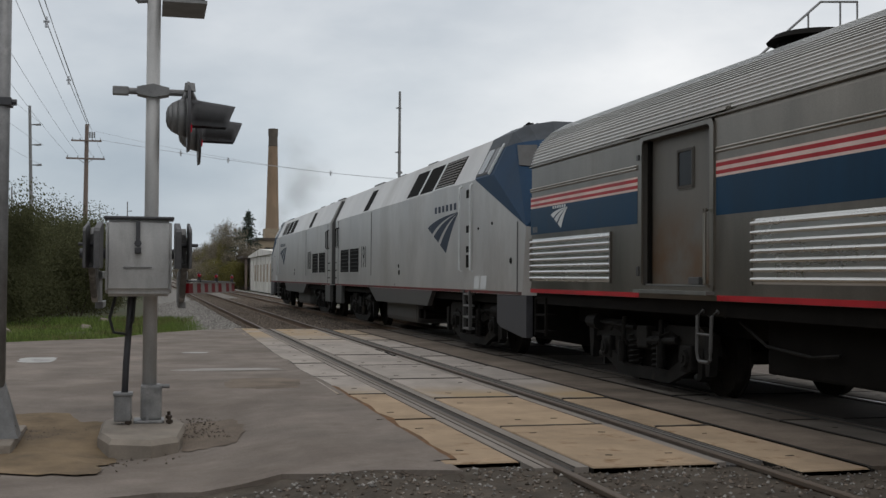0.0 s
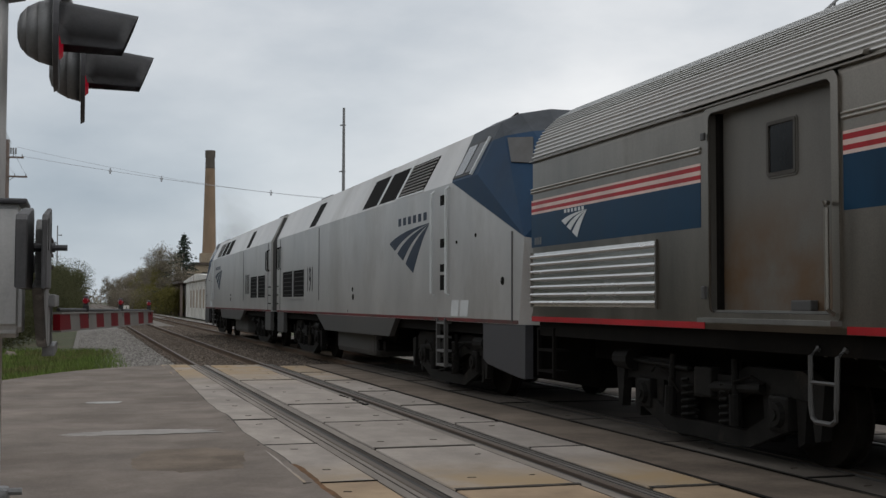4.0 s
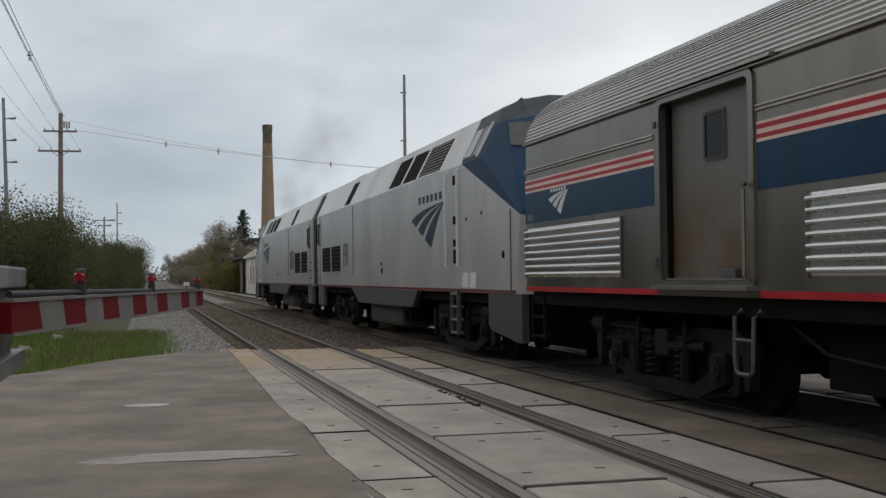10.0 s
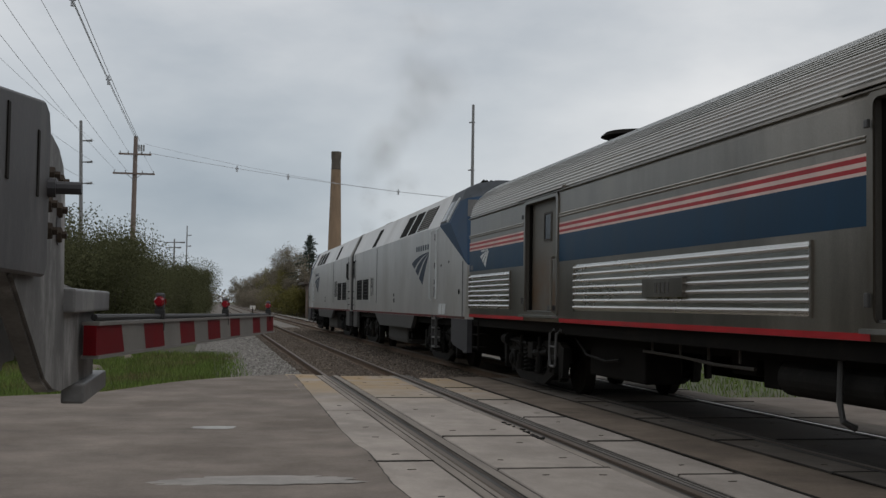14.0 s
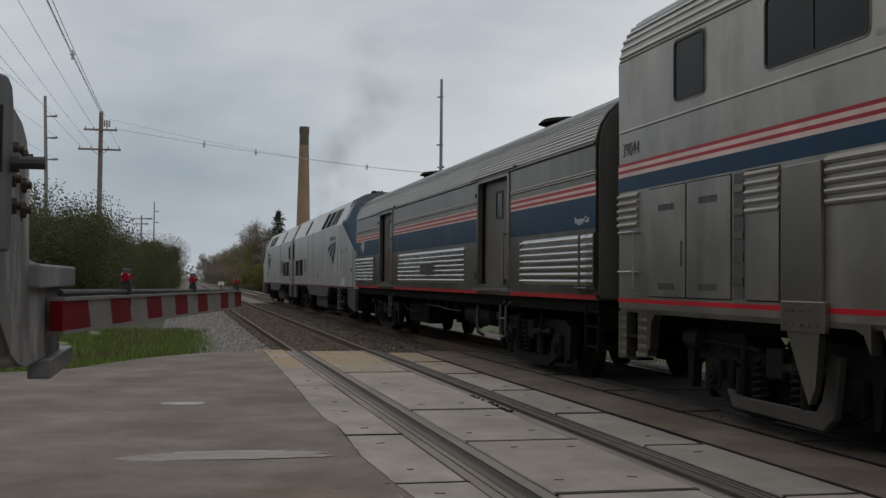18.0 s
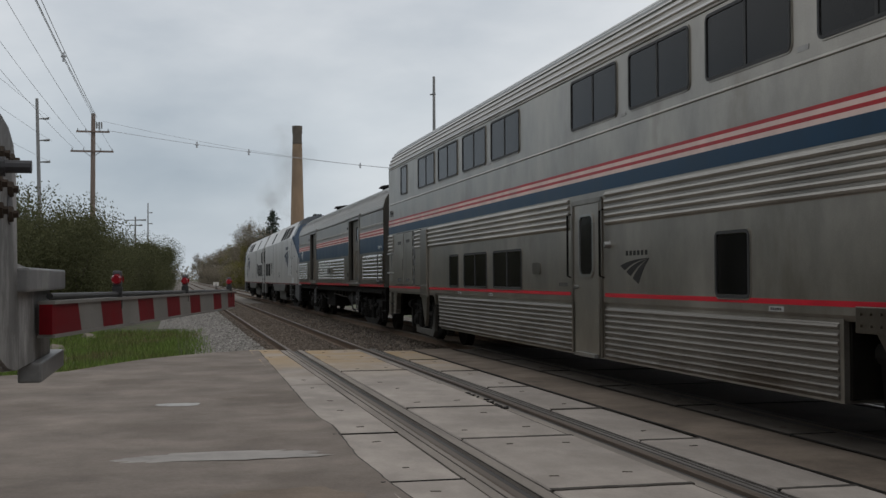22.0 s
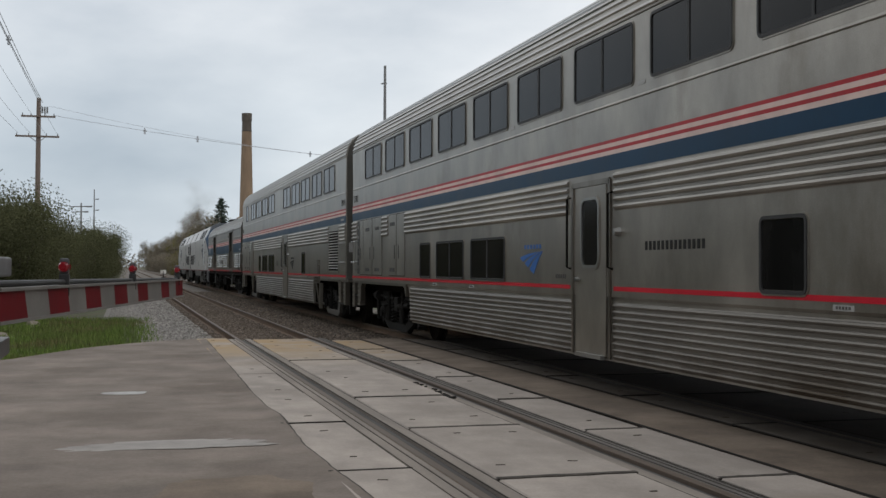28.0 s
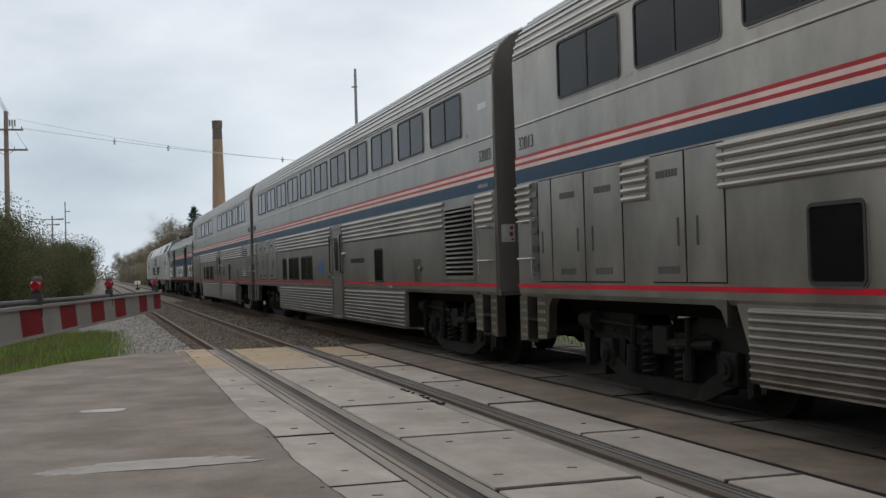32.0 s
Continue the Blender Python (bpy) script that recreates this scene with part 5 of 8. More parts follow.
            # stirrup steps under the door
            for q in (a + 1.60,):
                st = grab(car, [(s * 1.40, -q + 0.02, 1.00), (s * 1.50, -q, 1.06), (s * 1.56, -q, 1.00), (s * 1.57, -q - 0.01, 0.62), (s * 1.57, -q - 0.03, 0.53), (s * 1.57, -q - 0.08, 0.50), (s * 1.57, -q - 0.27, 0.50), (s * 1.57, -q - 0.32, 0.53), (s * 1.57, -q - 0.33, 0.62), (s * 1.56, -q - 0.34, 1.0), (s * 1.50, -q - 0.34, 1.06), (s * 1.40, -q - 0.36, 1.00)], 0.021, UNDER_GREY, "stirrup_step")
                grab(st, [(s * 1.565, -q, 0.80), (s * 1.565, -q - 0.34, 0.80)], 0.016, UNDER_GREY, "stirrup_rung")
            # bent eave strip over the doorway
            bm = bmesh.new()
            sweep(bm, [(X, 3.185), (X + s * 0.07, 3.195), (X + s * 0.06, 3.225), (X, 3.24)], -(a - 0.35), -(b + 0.35))
            part("door_hood", bm, STEEL_OLD, car, "dented stainless rain hood")
        near = s < 0
        swoosh(car, X + s * 0.003, s, -1.35, 2.305, 0.72, 0.30, LETTER_WHITE, "white three-stroke emblem", 1 if near else -1)
        bars(car, X + s * 0.003, s, -1.35, 2.478, 0.60, 0.04, 6, LETTER_WHITE, "white lettering bars")
        bars(car, X + s * 0.003, s, -0.24, 2.17, 0.24, 0.09, 4, GALV, "pale number bars")
        rot = pose(0, 0, 0, 90, 0, -90 if near else 90)
        lettering("Baggage Car", 0.115, LETTER_WHITE, car, pose(X + s * 0.006, -20.16 if near else -20.86, 2.18) @ rot, "white wording on the navy band")
        grab(car, [(X, -20.55, 1.25), (X + s * 0.08, -20.55, 1.28), (X + s * 0.08, -20.55, 2.0), (X, -20.55, 2.04)], 0.016, UNDER_GREY)
        grab(car, [(X, -20.45, 1.3), (X + s * 0.1, -20.45, 1.32), (X + s * 0.1, -20.9, 1.32), (X, -20.9, 1.3)], 0.016, UNDER_GREY)
    # roof hatches and the walkway rail
    for yc in (6.35, 16.4):
        bm = bmesh.new()
        tube(bm, (-0.35, -yc, 3.9), (-0.35, -yc, 4.04), 0.44, 0.42, 20)
        tube(bm, (-0.35, -yc, 4.04), (-0.35, -yc, 4.11), 0.54, 0.46, 20)
        tube(bm, (-0.35, -yc, 4.11), (-0.35, -yc, 4.15), 0.46, 0.2, 20)
        part("roof_vent", bm, BLACK, car, "dark domed roof vent")
    grab(car, [(-0.8, -20.2, 3.9), (-0.8, -20.2, 4.14), (-0.8, -20.65, 4.14), (-0.8, -20.65, 3.9)], 0.022, POLE_GREY, "roof_rail")
    # under-floor equipment
    for ya, yb in ((-6.9, -0.6), (-20.4, -14.4)):
        bm = bmesh.new()
        box(bm, -0.95, 0.95, ya, yb, 0.74, 1.02)
        part("centre_sill", bm, BLACK, car, "black centre sill above the truck")
    for a, b, z0, xx in ((6.8, 9.05, 0.42, 1.2), (9.8, 11.0, 0.88, 1.1), (11.5, 12.1, 0.72, 1.15)):
        for s in (-1, 1):
            bm = bmesh.new()
            box(bm, min(s * xx, s * (xx - 0.5)), max(s * xx, s * (xx - 0.5)), -b, -a, z0, 1.02, 0.03)
            part("equipment_box", bm, BLACK, car, "black under-floor box")
    bm = bmesh.new()
    for y0, y1, r0, r1 in ((-14.72, -14.64, 0.10, 0.18), (-14.64, -12.80, 0.18, 0.18), (-12.80, -12.70, 0.18, 0.09)):
        tube(bm, (-1.1, y0, 0.76), (-1.1, y1, 0.76), r0, r1, 18)
    part("air_tank", bm, TRUCK, car, "grey air reservoir")
    bm = bmesh.new()
    box(bm, -1.2, 1.2, -14.5, -9.0, 0.90, 1.02)
    box(bm, -1.15, 1.15, -12.62, -12.25, 0.62, 1.0, 0.02)
    part("cross_bearer", bm, BLACK, car, "black floor frame and cross bearer")
    bm = bmesh.new()
    pipe(bm, [(-1.24, -9.1, 0.86), (-1.24, -10.4, 0.84), (-1.22, -11.2, 0.80), (-1.22, -12.2, 0.80)], 0.02, 6)
    for yy in (-9.4, -10.3, -11.1, -11.9):
        tube(bm, (-1.24, yy, 0.98), (-1.24, yy, 0.84), 0.016, 0.016, 6)
    part("brake_pipe", bm, JAMB, car, "dull hanging brake pipe")
    bm = bmesh.new()
    pipe(bm, [(-1.32, -14.05, 0.98), (-1.34, -14.06, 0.62), (-1.33, -14.10, 0.46), (-1.22, -14.12, 0.40)], 0.03, 8)
    part("drain_pipe", bm, UNDER_GREY, car, "grey bent drain pipe")
    bm = bmesh.new()
    pipe(bm, [(-1.3, -6.4, 0.95), (-1.32, -7.0, 0.72), (-1.3, -7.8, 0.66), (-1.25, -8.2, 0.7)], 0.018, 6)
    part("air_hose", bm, TRUCK, car, "hanging hose")
    truck(car, -3.75, 2.5, 0.46, 1, "inside")
    truck(car, -17.25, 2.5, 0.46, 1, "inside")
    return car


CARS.append((baggage_car(), 9.233, 0))


def locomotive(label, number):
    """Nose at y = 0, body to the back."""
    car = thing("diesel_locomotive", label, "locomotive", "locomotives")
    W, LEN, CAB = 1.535, 20.3, 3.2
    top = [(W, 3.25), (1.17, 4.02), (0.82, 4.16), (0.0, 4.22)]
    bm = bmesh.new()
    lp = [(-W, 1.12)] + [(-x, z) for x, z in top] + [(x, z) for x, z in top[-2::-1]] + [(W, 1.12)]
    sweep(bm, lp, -CAB, -LEN)
    part("hood", bm, SILVER, car, "flat silver-grey sides with a sloped upper panel")
    bm = bmesh.new()
    hull(bm, [(s * x, y, z) for s in (-1, 1) for x, y, z in ((W, -CAB, 1.12), (W, -0.30, 1.12), (1.3, 0.0, 1.12), (W, -0.10, 2.25), (1.3, 0.05, 2.2), (W, -CAB, 3.25))])
    part("nose", bm, SILVER, car, "silver-grey lower nose")
    bm = bmesh.new()
    hull(bm, [(s * x, y, z) for s in (-1, 1) for x, y, z in ((W + 0.002, -0.10, 2.255), (1.3, 0.055, 2.205), (W + 0.002, -CAB, 3.255), (1.172, -CAB, 4.022), (W + 0.002, -1.98, 3.252), (1.175, -1.95, 4.022), (0.92, -1.85, 4.15), (0.5, -1.75, 4.22), (0.8, -CAB, 4.22), (0.9, 0.0, 2.9), (1.15, -0.55, 3.0))])
    roof = bm.copy()
    for half, clear in ((bm, True), (roof, False)):
        bmesh.ops.bisect_plane(half, geom=half.verts[:] + half.edges[:] + half.faces[:], plane_co=(0, 0, 3.99), plane_no=(0, -0.12, 1), clear_outer=clear, clear_inner=not clear)
    part("cab_roof", roof, CAB_ROOF, car, "sooty grey cab roof")
    up = part("cab_upper", bm, NOSE_BLUE, car, "deep blue cab front and shoulders")
    for s in (-1, 1):
        bm = bmesh.new()
        a = [Vector((s * 0.10, -0.30, 3.12)), Vector((s * 0.86, -0.42, 3.14)), Vector((s * 0.72, -1.65, 3.86)), Vector((s * 0.10, -1.52, 3.88))]
        off = Vector((0, 0.45, 0.9)).normalized() * 0.10
        v0, v1 = [bm.verts.new(p + off) for p in a], [bm.verts.new(p + off * 0.2) for p in a]
        bm.faces.new(v0)
        for i in range(4):
            bm.faces.new((v0[i], v0[(i + 1) % 4], v1[(i + 1) % 4], v1[i]))
        part("windscreen", bm, GLASS, up, "dark windscreen")

    # quarter windows on the faceted cab corners
    for s in (-1, 1):
        q = [Vector((s * x, y, z)) for x, y, z in ((1.203, -1.607, 3.738), (0.956, -1.251, 3.713), (1.106, -0.856, 3.296), (1.293, -1.215, 3.348))]
        off = Vector((s * 0.67, 0.44, 0.6)) * 0.02
        bm = bmesh.new()
        v0, v1 = [bm.verts.new(p + off) for p in q], [bm.verts.new(p - off) for p in q]
        bm.faces.new(v0)
        for i in range(4):
            bm.faces.new((v0[i], v0[(i + 1) % 4], v1[(i + 1) % 4], v1[i]))
        part("quarter_window", bm, UNDER_GREY, up, "grey-tinted quarter window")

    # plates on the sloped upper panel: lo at the crease, hi near the roof
    def slanted(bm, s, y0, y1, lo, hi, lean=0.0, proud=0.006):
        def at(y, f):
            x = W + (1.17 - W) * f
            z = 3.25 + (4.02 - 3.25) * f
            return Vector((s * (x + proud * 0.9), y, z + proud * 0.43))
        q = [at(y0, lo), at(y1, lo), at(y1 + lean, hi), at(y0 + lean, hi)]
        v = [bm.verts.new(p) for p in q]
        w = [bm.verts.new(p - Vector((s * 0.03, 0, 0.014))) for p in q]
        bm.faces.new(v)
        for i in range(4):
            bm.faces.new((v[i], v[(i + 1) % 4], w[(i + 1) % 4], w[i]))

    for s in (-1, 1):
        X = s * W
        for y0, y1, nm in ((-9.35, -8.08, "hood_window"), (-7.92, -6.65, "hood_window"), (-15.25, -14.45, "hood_window")):
            bm = bmesh.new()
            slanted(bm, s, y0, y1, 0.05, 0.80, 0.14)
            part(nm, bm, BLACK, car, "slanted dark intake opening")
        bm = bmesh.new()
        slanted(bm, s, -6.5, -4.85, 0.06, 0.80, 0.14)
        lv = part("radiator_louvre", bm, BLACK, car, "dark louvre on the sloped panel")
        for k in range(9):
            f = 0.09 + 0.08 * k
            bm = bmesh.new()
            slanted(bm, s, -6.48 + 0.18 * f, -4.90 + 0.18 * f, f, f + 0.026, 0.004, 0.018)
            part("slat", bm, LOUVRE_SLAT, lv)
        # pale trims between and under the intakes
        for y0, y1, lo, hi in ((-8.07, -7.93, 0.03, 0.82), (-6.64, -6.52, 0.03, 0.82), (-6.52, -4.83, 0.015, 0.05)):
            bm = bmesh.new()
            slanted(bm, s, y0, y1, lo, hi, 0.14 if hi > 0.5 else 0.0, 0.014)
            part("intake_trim", bm, LETTER_WHITE, car, "pale trim beside the intake")
        # cab side window and its pillar
        bm = bmesh.new()
        slanted(bm, s, -3.22, -2.30, 0.06, 0.74, 0.12, 0.012)
        cw = part("cab_window", bm, RUBBER, car, "dark-framed cab side window")
        for y0, y1, mat, lb in ((-3.13, -2.74, PALE_PANE, "pale half-open sliding pane"), (-2.66, -2.34, GLASS, "dark pane")):
            bm = bmesh.new()
            slanted(bm, s, y0, y1, 0.11, 0.69, 0.10, 0.018)
            part("pane", bm, mat, cw, lb)
        bm = bmesh.new()
        slanted(bm, s, -2.29, -2.23, 0.03, 0.74, 0.12, 0.04)
        part("mirror_strip", bm, LETTER_WHITE, car, "pale window edge strip")
        # sill stripe, skirts, tank
        band("red_stripe", car, X, s, -0.32, -LEN, 1.125, 1.175, RED_DULL, 0.004, "dull red sill stripe")
        bm = bmesh.new()
        prism(bm, [(-6.60, 1.12), (-7.05, 0.78), (-13.1, 0.76), (-14.15, 1.12)], min(X - s * 0.10, X), max(X - s * 0.10, X))
        part("side_skirt", bm, UNDER_GREY, car, "dark grey tapered side skirt")
        bm = bmesh.new()
        prism(bm, [(-0.10, 1.12), (-1.75, 1.12), (-1.75, 0.62), (-1.55, 0.55), (-0.30, 0.43), (-0.10, 0.43)], *sorted((X - s * 0.12, X - s * 0.01)))
        part("pilot_skirt", bm, HOOD, car, "dark grey pilot side plate")
        bm = bmesh.new()
        box(bm, min(X - s * 0.12, X - s * 0.01), max(X - s * 0.12, X - s * 0.01), -LEN + 0.1, -LEN + 1.2, 0.55, 1.12, 0.02)
        part("rear_skirt", bm, UNDER_GREY, car, "dark grey rear side plate")
        # steps up to the cab door, and its column
        bm = bmesh.new()
        box(bm, min(X, X + s * 0.006), max(X, X + s * 0.006), -4.12, -3.36, 1.54, 3.20)
        col = part("cab_door", bm, SILVER, car, "narrow cab door with inset footholds")
        for zc, h in ((1.72, 0.24), (1.95, 0.12), (2.34, 0.14), (3.02, 0.16)):
            bm = bmesh.new()
            box(bm, min(X, X + s * 0.010), max(X, X + s * 0.010), -3.80, -3.58, zc - h / 2, zc + h / 2)
            part("foothold", bm, BLACK, col, "black foothold")
        for yy in (-4.14, -3.34):
            grab(car, [(X, yy, 1.52), (X + s * 0.06, yy, 1.55), (X + s * 0.06, yy, 3.16), (X, yy, 3.2)], 0.02, LETTER_WHITE)
        for yy in (-3.92, -3.50):
            bm = bmesh.new()
            box(bm, min(X - s * 0.03, X + s * 0.03), max(X - s * 0.03, X + s * 0.03), yy - 0.025, yy + 0.025, 0.40, 1.16)
            part("ladder_rail", bm, UNDER_GREY, car, "dark ladder upright")
        for k in range(4):
            zc = 0.43 + k * 0.22
            bm = bmesh.new()
            box(bm, min(X - s * 0.10, X + s * 0.03), max(X - s * 0.10, X + s * 0.03), -3.895, -3.525, zc - 0.018, zc + 0.018)
            part("ladder_rung", bm, GALV, car, "worn ladder rung")
        bm = bmesh.new()
        for yy in (-3.05, -2.60):
            flat_plate(bm, [(yy - 0.19, 1.20), (yy + 0.17, 1.20), (yy + 0.23, 1.44), (yy - 0.13, 1.44)], X, 0.008, s)
        part("white_label", bm, LETTER_WHITE, car, "two white data labels")
        # engine room grilles
        bm = bmesh.new()
        ring(bm, [(-19.25, 1.48), (-15.70, 1.48), (-15.70, 2.32), (-19.25, 2.32)], [(-19.18, 1.55), (-15.77, 1.55), (-15.77, 2.25), (-19.18, 2.25)], X, 0.02, s)
        box(bm, min(X, X + s * 0.02), max(X, X + s * 0.02), -17.54, -17.40, 1.5, 2.3)
        gr = part("grille_frame", bm, SILVER, car, "framed engine room grilles")
        for a, b in ((-19.18, -17.54), (-17.40, -15.77)):
            bm = bmesh.new()
            box(bm, min(X, X + s * 0.005), max(X, X + s * 0.005), a, b, 1.55, 2.25)
            part("grille", bm, BLACK, gr, "dark mesh grille")
            for k in range(6):
                bm = bmesh.new()
                zc = 1.61 + k * 0.115
                box(bm, min(X, X + s * 0.012), max(X, X + s * 0.012), a, b, zc - 0.008, zc + 0.008)
                part("grille_bar", bm, RUBBER, gr)
        # seams, handholds, small ports
        for yy, z0, z1 in ((-13.86, 1.45, 3.2), (-0.55, 1.15, 2.35), (-19.7, 1.15, 3.22), (-10.6, 1.2, 1.24)):
            bm = bmesh.new()
            box(bm, min(X, X + s * 0.010), max(X, X + s * 0.010), yy - 0.018, yy + 0.018, z0, z1)
            part("panel_seam", bm, UNDER_GREY, car)
        for yy, zz, r in ((-0.92, 1.70, 0.06), (-2.05, 2.38, 0.03), (-10.1, 1.52, 0.07), (-10.15, 1.68, 0.05), (-2.95, 2.32, 0.03)):
            bm = bmesh.new()
            tube(bm, (X, yy, zz), (X + s * 0.014, yy, zz), r, r * 0.8, 10)
            part("port", bm, BLACK, car, "small dark port")
        for yy in (-19.6, -19.95):
            grab(car, [(X, yy, 2.35), (X + s * 0.06, yy, 2.4), (X + s * 0.06, yy, 2.95), (X, yy, 3.0)], 0.02, BLACK)
        bm = bmesh.new()
        for zc in (1.35, 1.6, 1.85):
            box(bm, min(X, X + s * 0.05), max(X, X + s * 0.05), -LEN + 0.05, -LEN + 0.3, zc, zc + 0.03)
        part("corner_step", bm, TRUCK, car)
        swoosh(car, X, s, -5.75, 2.31, 2.6, 0.80, LOGO_BLUE, "large navy three-stroke emblem", 1 if s < 0 else -1)
        bars(car, X, s, -5.50, 2.835, 1.95, 0.135, 6, LOGO_BLUE, "navy lettering bars over the emblem")
        rot = pose(0, 0, 0, 90, 0, -90 if s < 0 else 90)
        if not number:
            bars(car, X, s, -14.9, 2.02, 1.1, 0.66, 3, EMBLEM_BLACK, "tall dark number bars")
            continue
        lettering(number, 0.88, EMBLEM_BLACK, car, pose(X + s * 0.004, -14.32 if s < 0 else -15.5, 1.68) @ rot @ Matrix.Diagonal((0.72, 1, 1, 1)), "tall dark road number")
    bm = bmesh.new()
    box(bm, -1.25, 1.25, -13.05, -9.3, 0.29, 1.1, 0.12)
    part("fuel_tank", bm, UNDER_GREY, car, "grey fuel tank between the trucks")
    bm = bmesh.new()
    box(bm, -1.15, 1.15, -9.15, -8.0, 0.62, 1.1, 0.04)
    for yy in (-8.9, -8.4):
        tube(bm, (-1.28, yy, 0.55), (1.28, yy, 0.55), 0.11, 0.11, 12)
    part("air_reservoir_rack", bm, BLACK, car, "black reservoir rack behind the tank")
    bm = bmesh.new()
    box(bm, -1.4, 1.4, -LEN + 0.05, -0.3, 0.95, 1.13)
    part("underframe", bm, BLACK, car, "black underframe")
    bm = bmesh.new()
    hull(bm, [(s * x, y, z) for s in (-1, 1) for x, y, z in ((1.40, -0.3, 1.1), (1.40, -0.3, 0.45), (0.5, 0.0, 0.3), (0.5, 0.0, 1.1), (1.40, -0.6, 1.1), (1.4, -0.6, 0.45))])
    part("pilot", bm, BLACK, car, "dark grey pilot plough")
    for y, d in ((0.1, 1), (-LEN, -1)):
        bm = bmesh.new()
        box(bm, -0.12, 0.12, min(y - d * 0.3, y + d * 0.45), max(y - d * 0.3, y + d * 0.45), 0.75, 1.0, 0.03)
        part("coupler", bm, BLACK, car)
    bm = bmesh.new()
    sweep(bm, [(-W + 0.05, 1.15), (-W + 0.05, 3.2), (-1.15, 3.98), (1.15, 3.98), (W - 0.05, 3.2), (W - 0.05, 1.15)], -LEN - 0.015, -LEN + 0.01)
    part("rear_wall", bm, UNDER_GREY, car, "dark flat rear wall")
    # roof gear
    for yc, w, l, h in ((-7.2, 0.6, 0.9, 0.045), (-7.9, 0.45, 0.4, 0.07), (-11.0, 0.5, 0.9, 0.12), (-14.3, 0.6, 1.0, 0.07), (-17.2, 0.7, 1.4, 0.05)):
        bm = bmesh.new()
        box(bm, -w, w, yc - l / 2, yc + l / 2, 4.1, 4.22 + h, 0.03)
        part("roof_hatch", bm, UNDER_GREY, car, "low roof hatch")
    bm = bmesh.new()
    for k in (-0.16, 0.0, 0.16):
        tube(bm, (k * 0.7 + 0.35, -3.30, 4.31), (k * 0.7 + 0.35, -3.05, 4.31), 0.02, 0.05, 10)
    tube(bm, (0.35, -3.2, 4.15), (0.35, -3.2, 4.31), 0.03, 0.03, 6)
    box(bm, 0.22, 0.48, -3.23, -3.18, 4.30, 4.33)
    pipe(bm, [(0.55, -3.25, 4.14), (0.55, -3.28, 4.29), (0.55, -2.96, 4.33), (0.55, -2.92, 4.16)], 0.03, 6)
    part("horn", bm, BLACK, car, "roof air horn")
    truck(car, -4.35, 2.8, 0.51, -1 if number == "191" else 1, "outside")
    truck(car, -16.9, 2.8, 0.51, -1 if number == "191" else 1, "outside")
    return car


CARS.append((locomotive("silver-grey diesel locomotive with a blue cab, coupled to the baggage car", "191"), 9.42, 180))
CARS.append((locomotive("silver-grey leading diesel locomotive far up the track", ""), 51.15, 0))




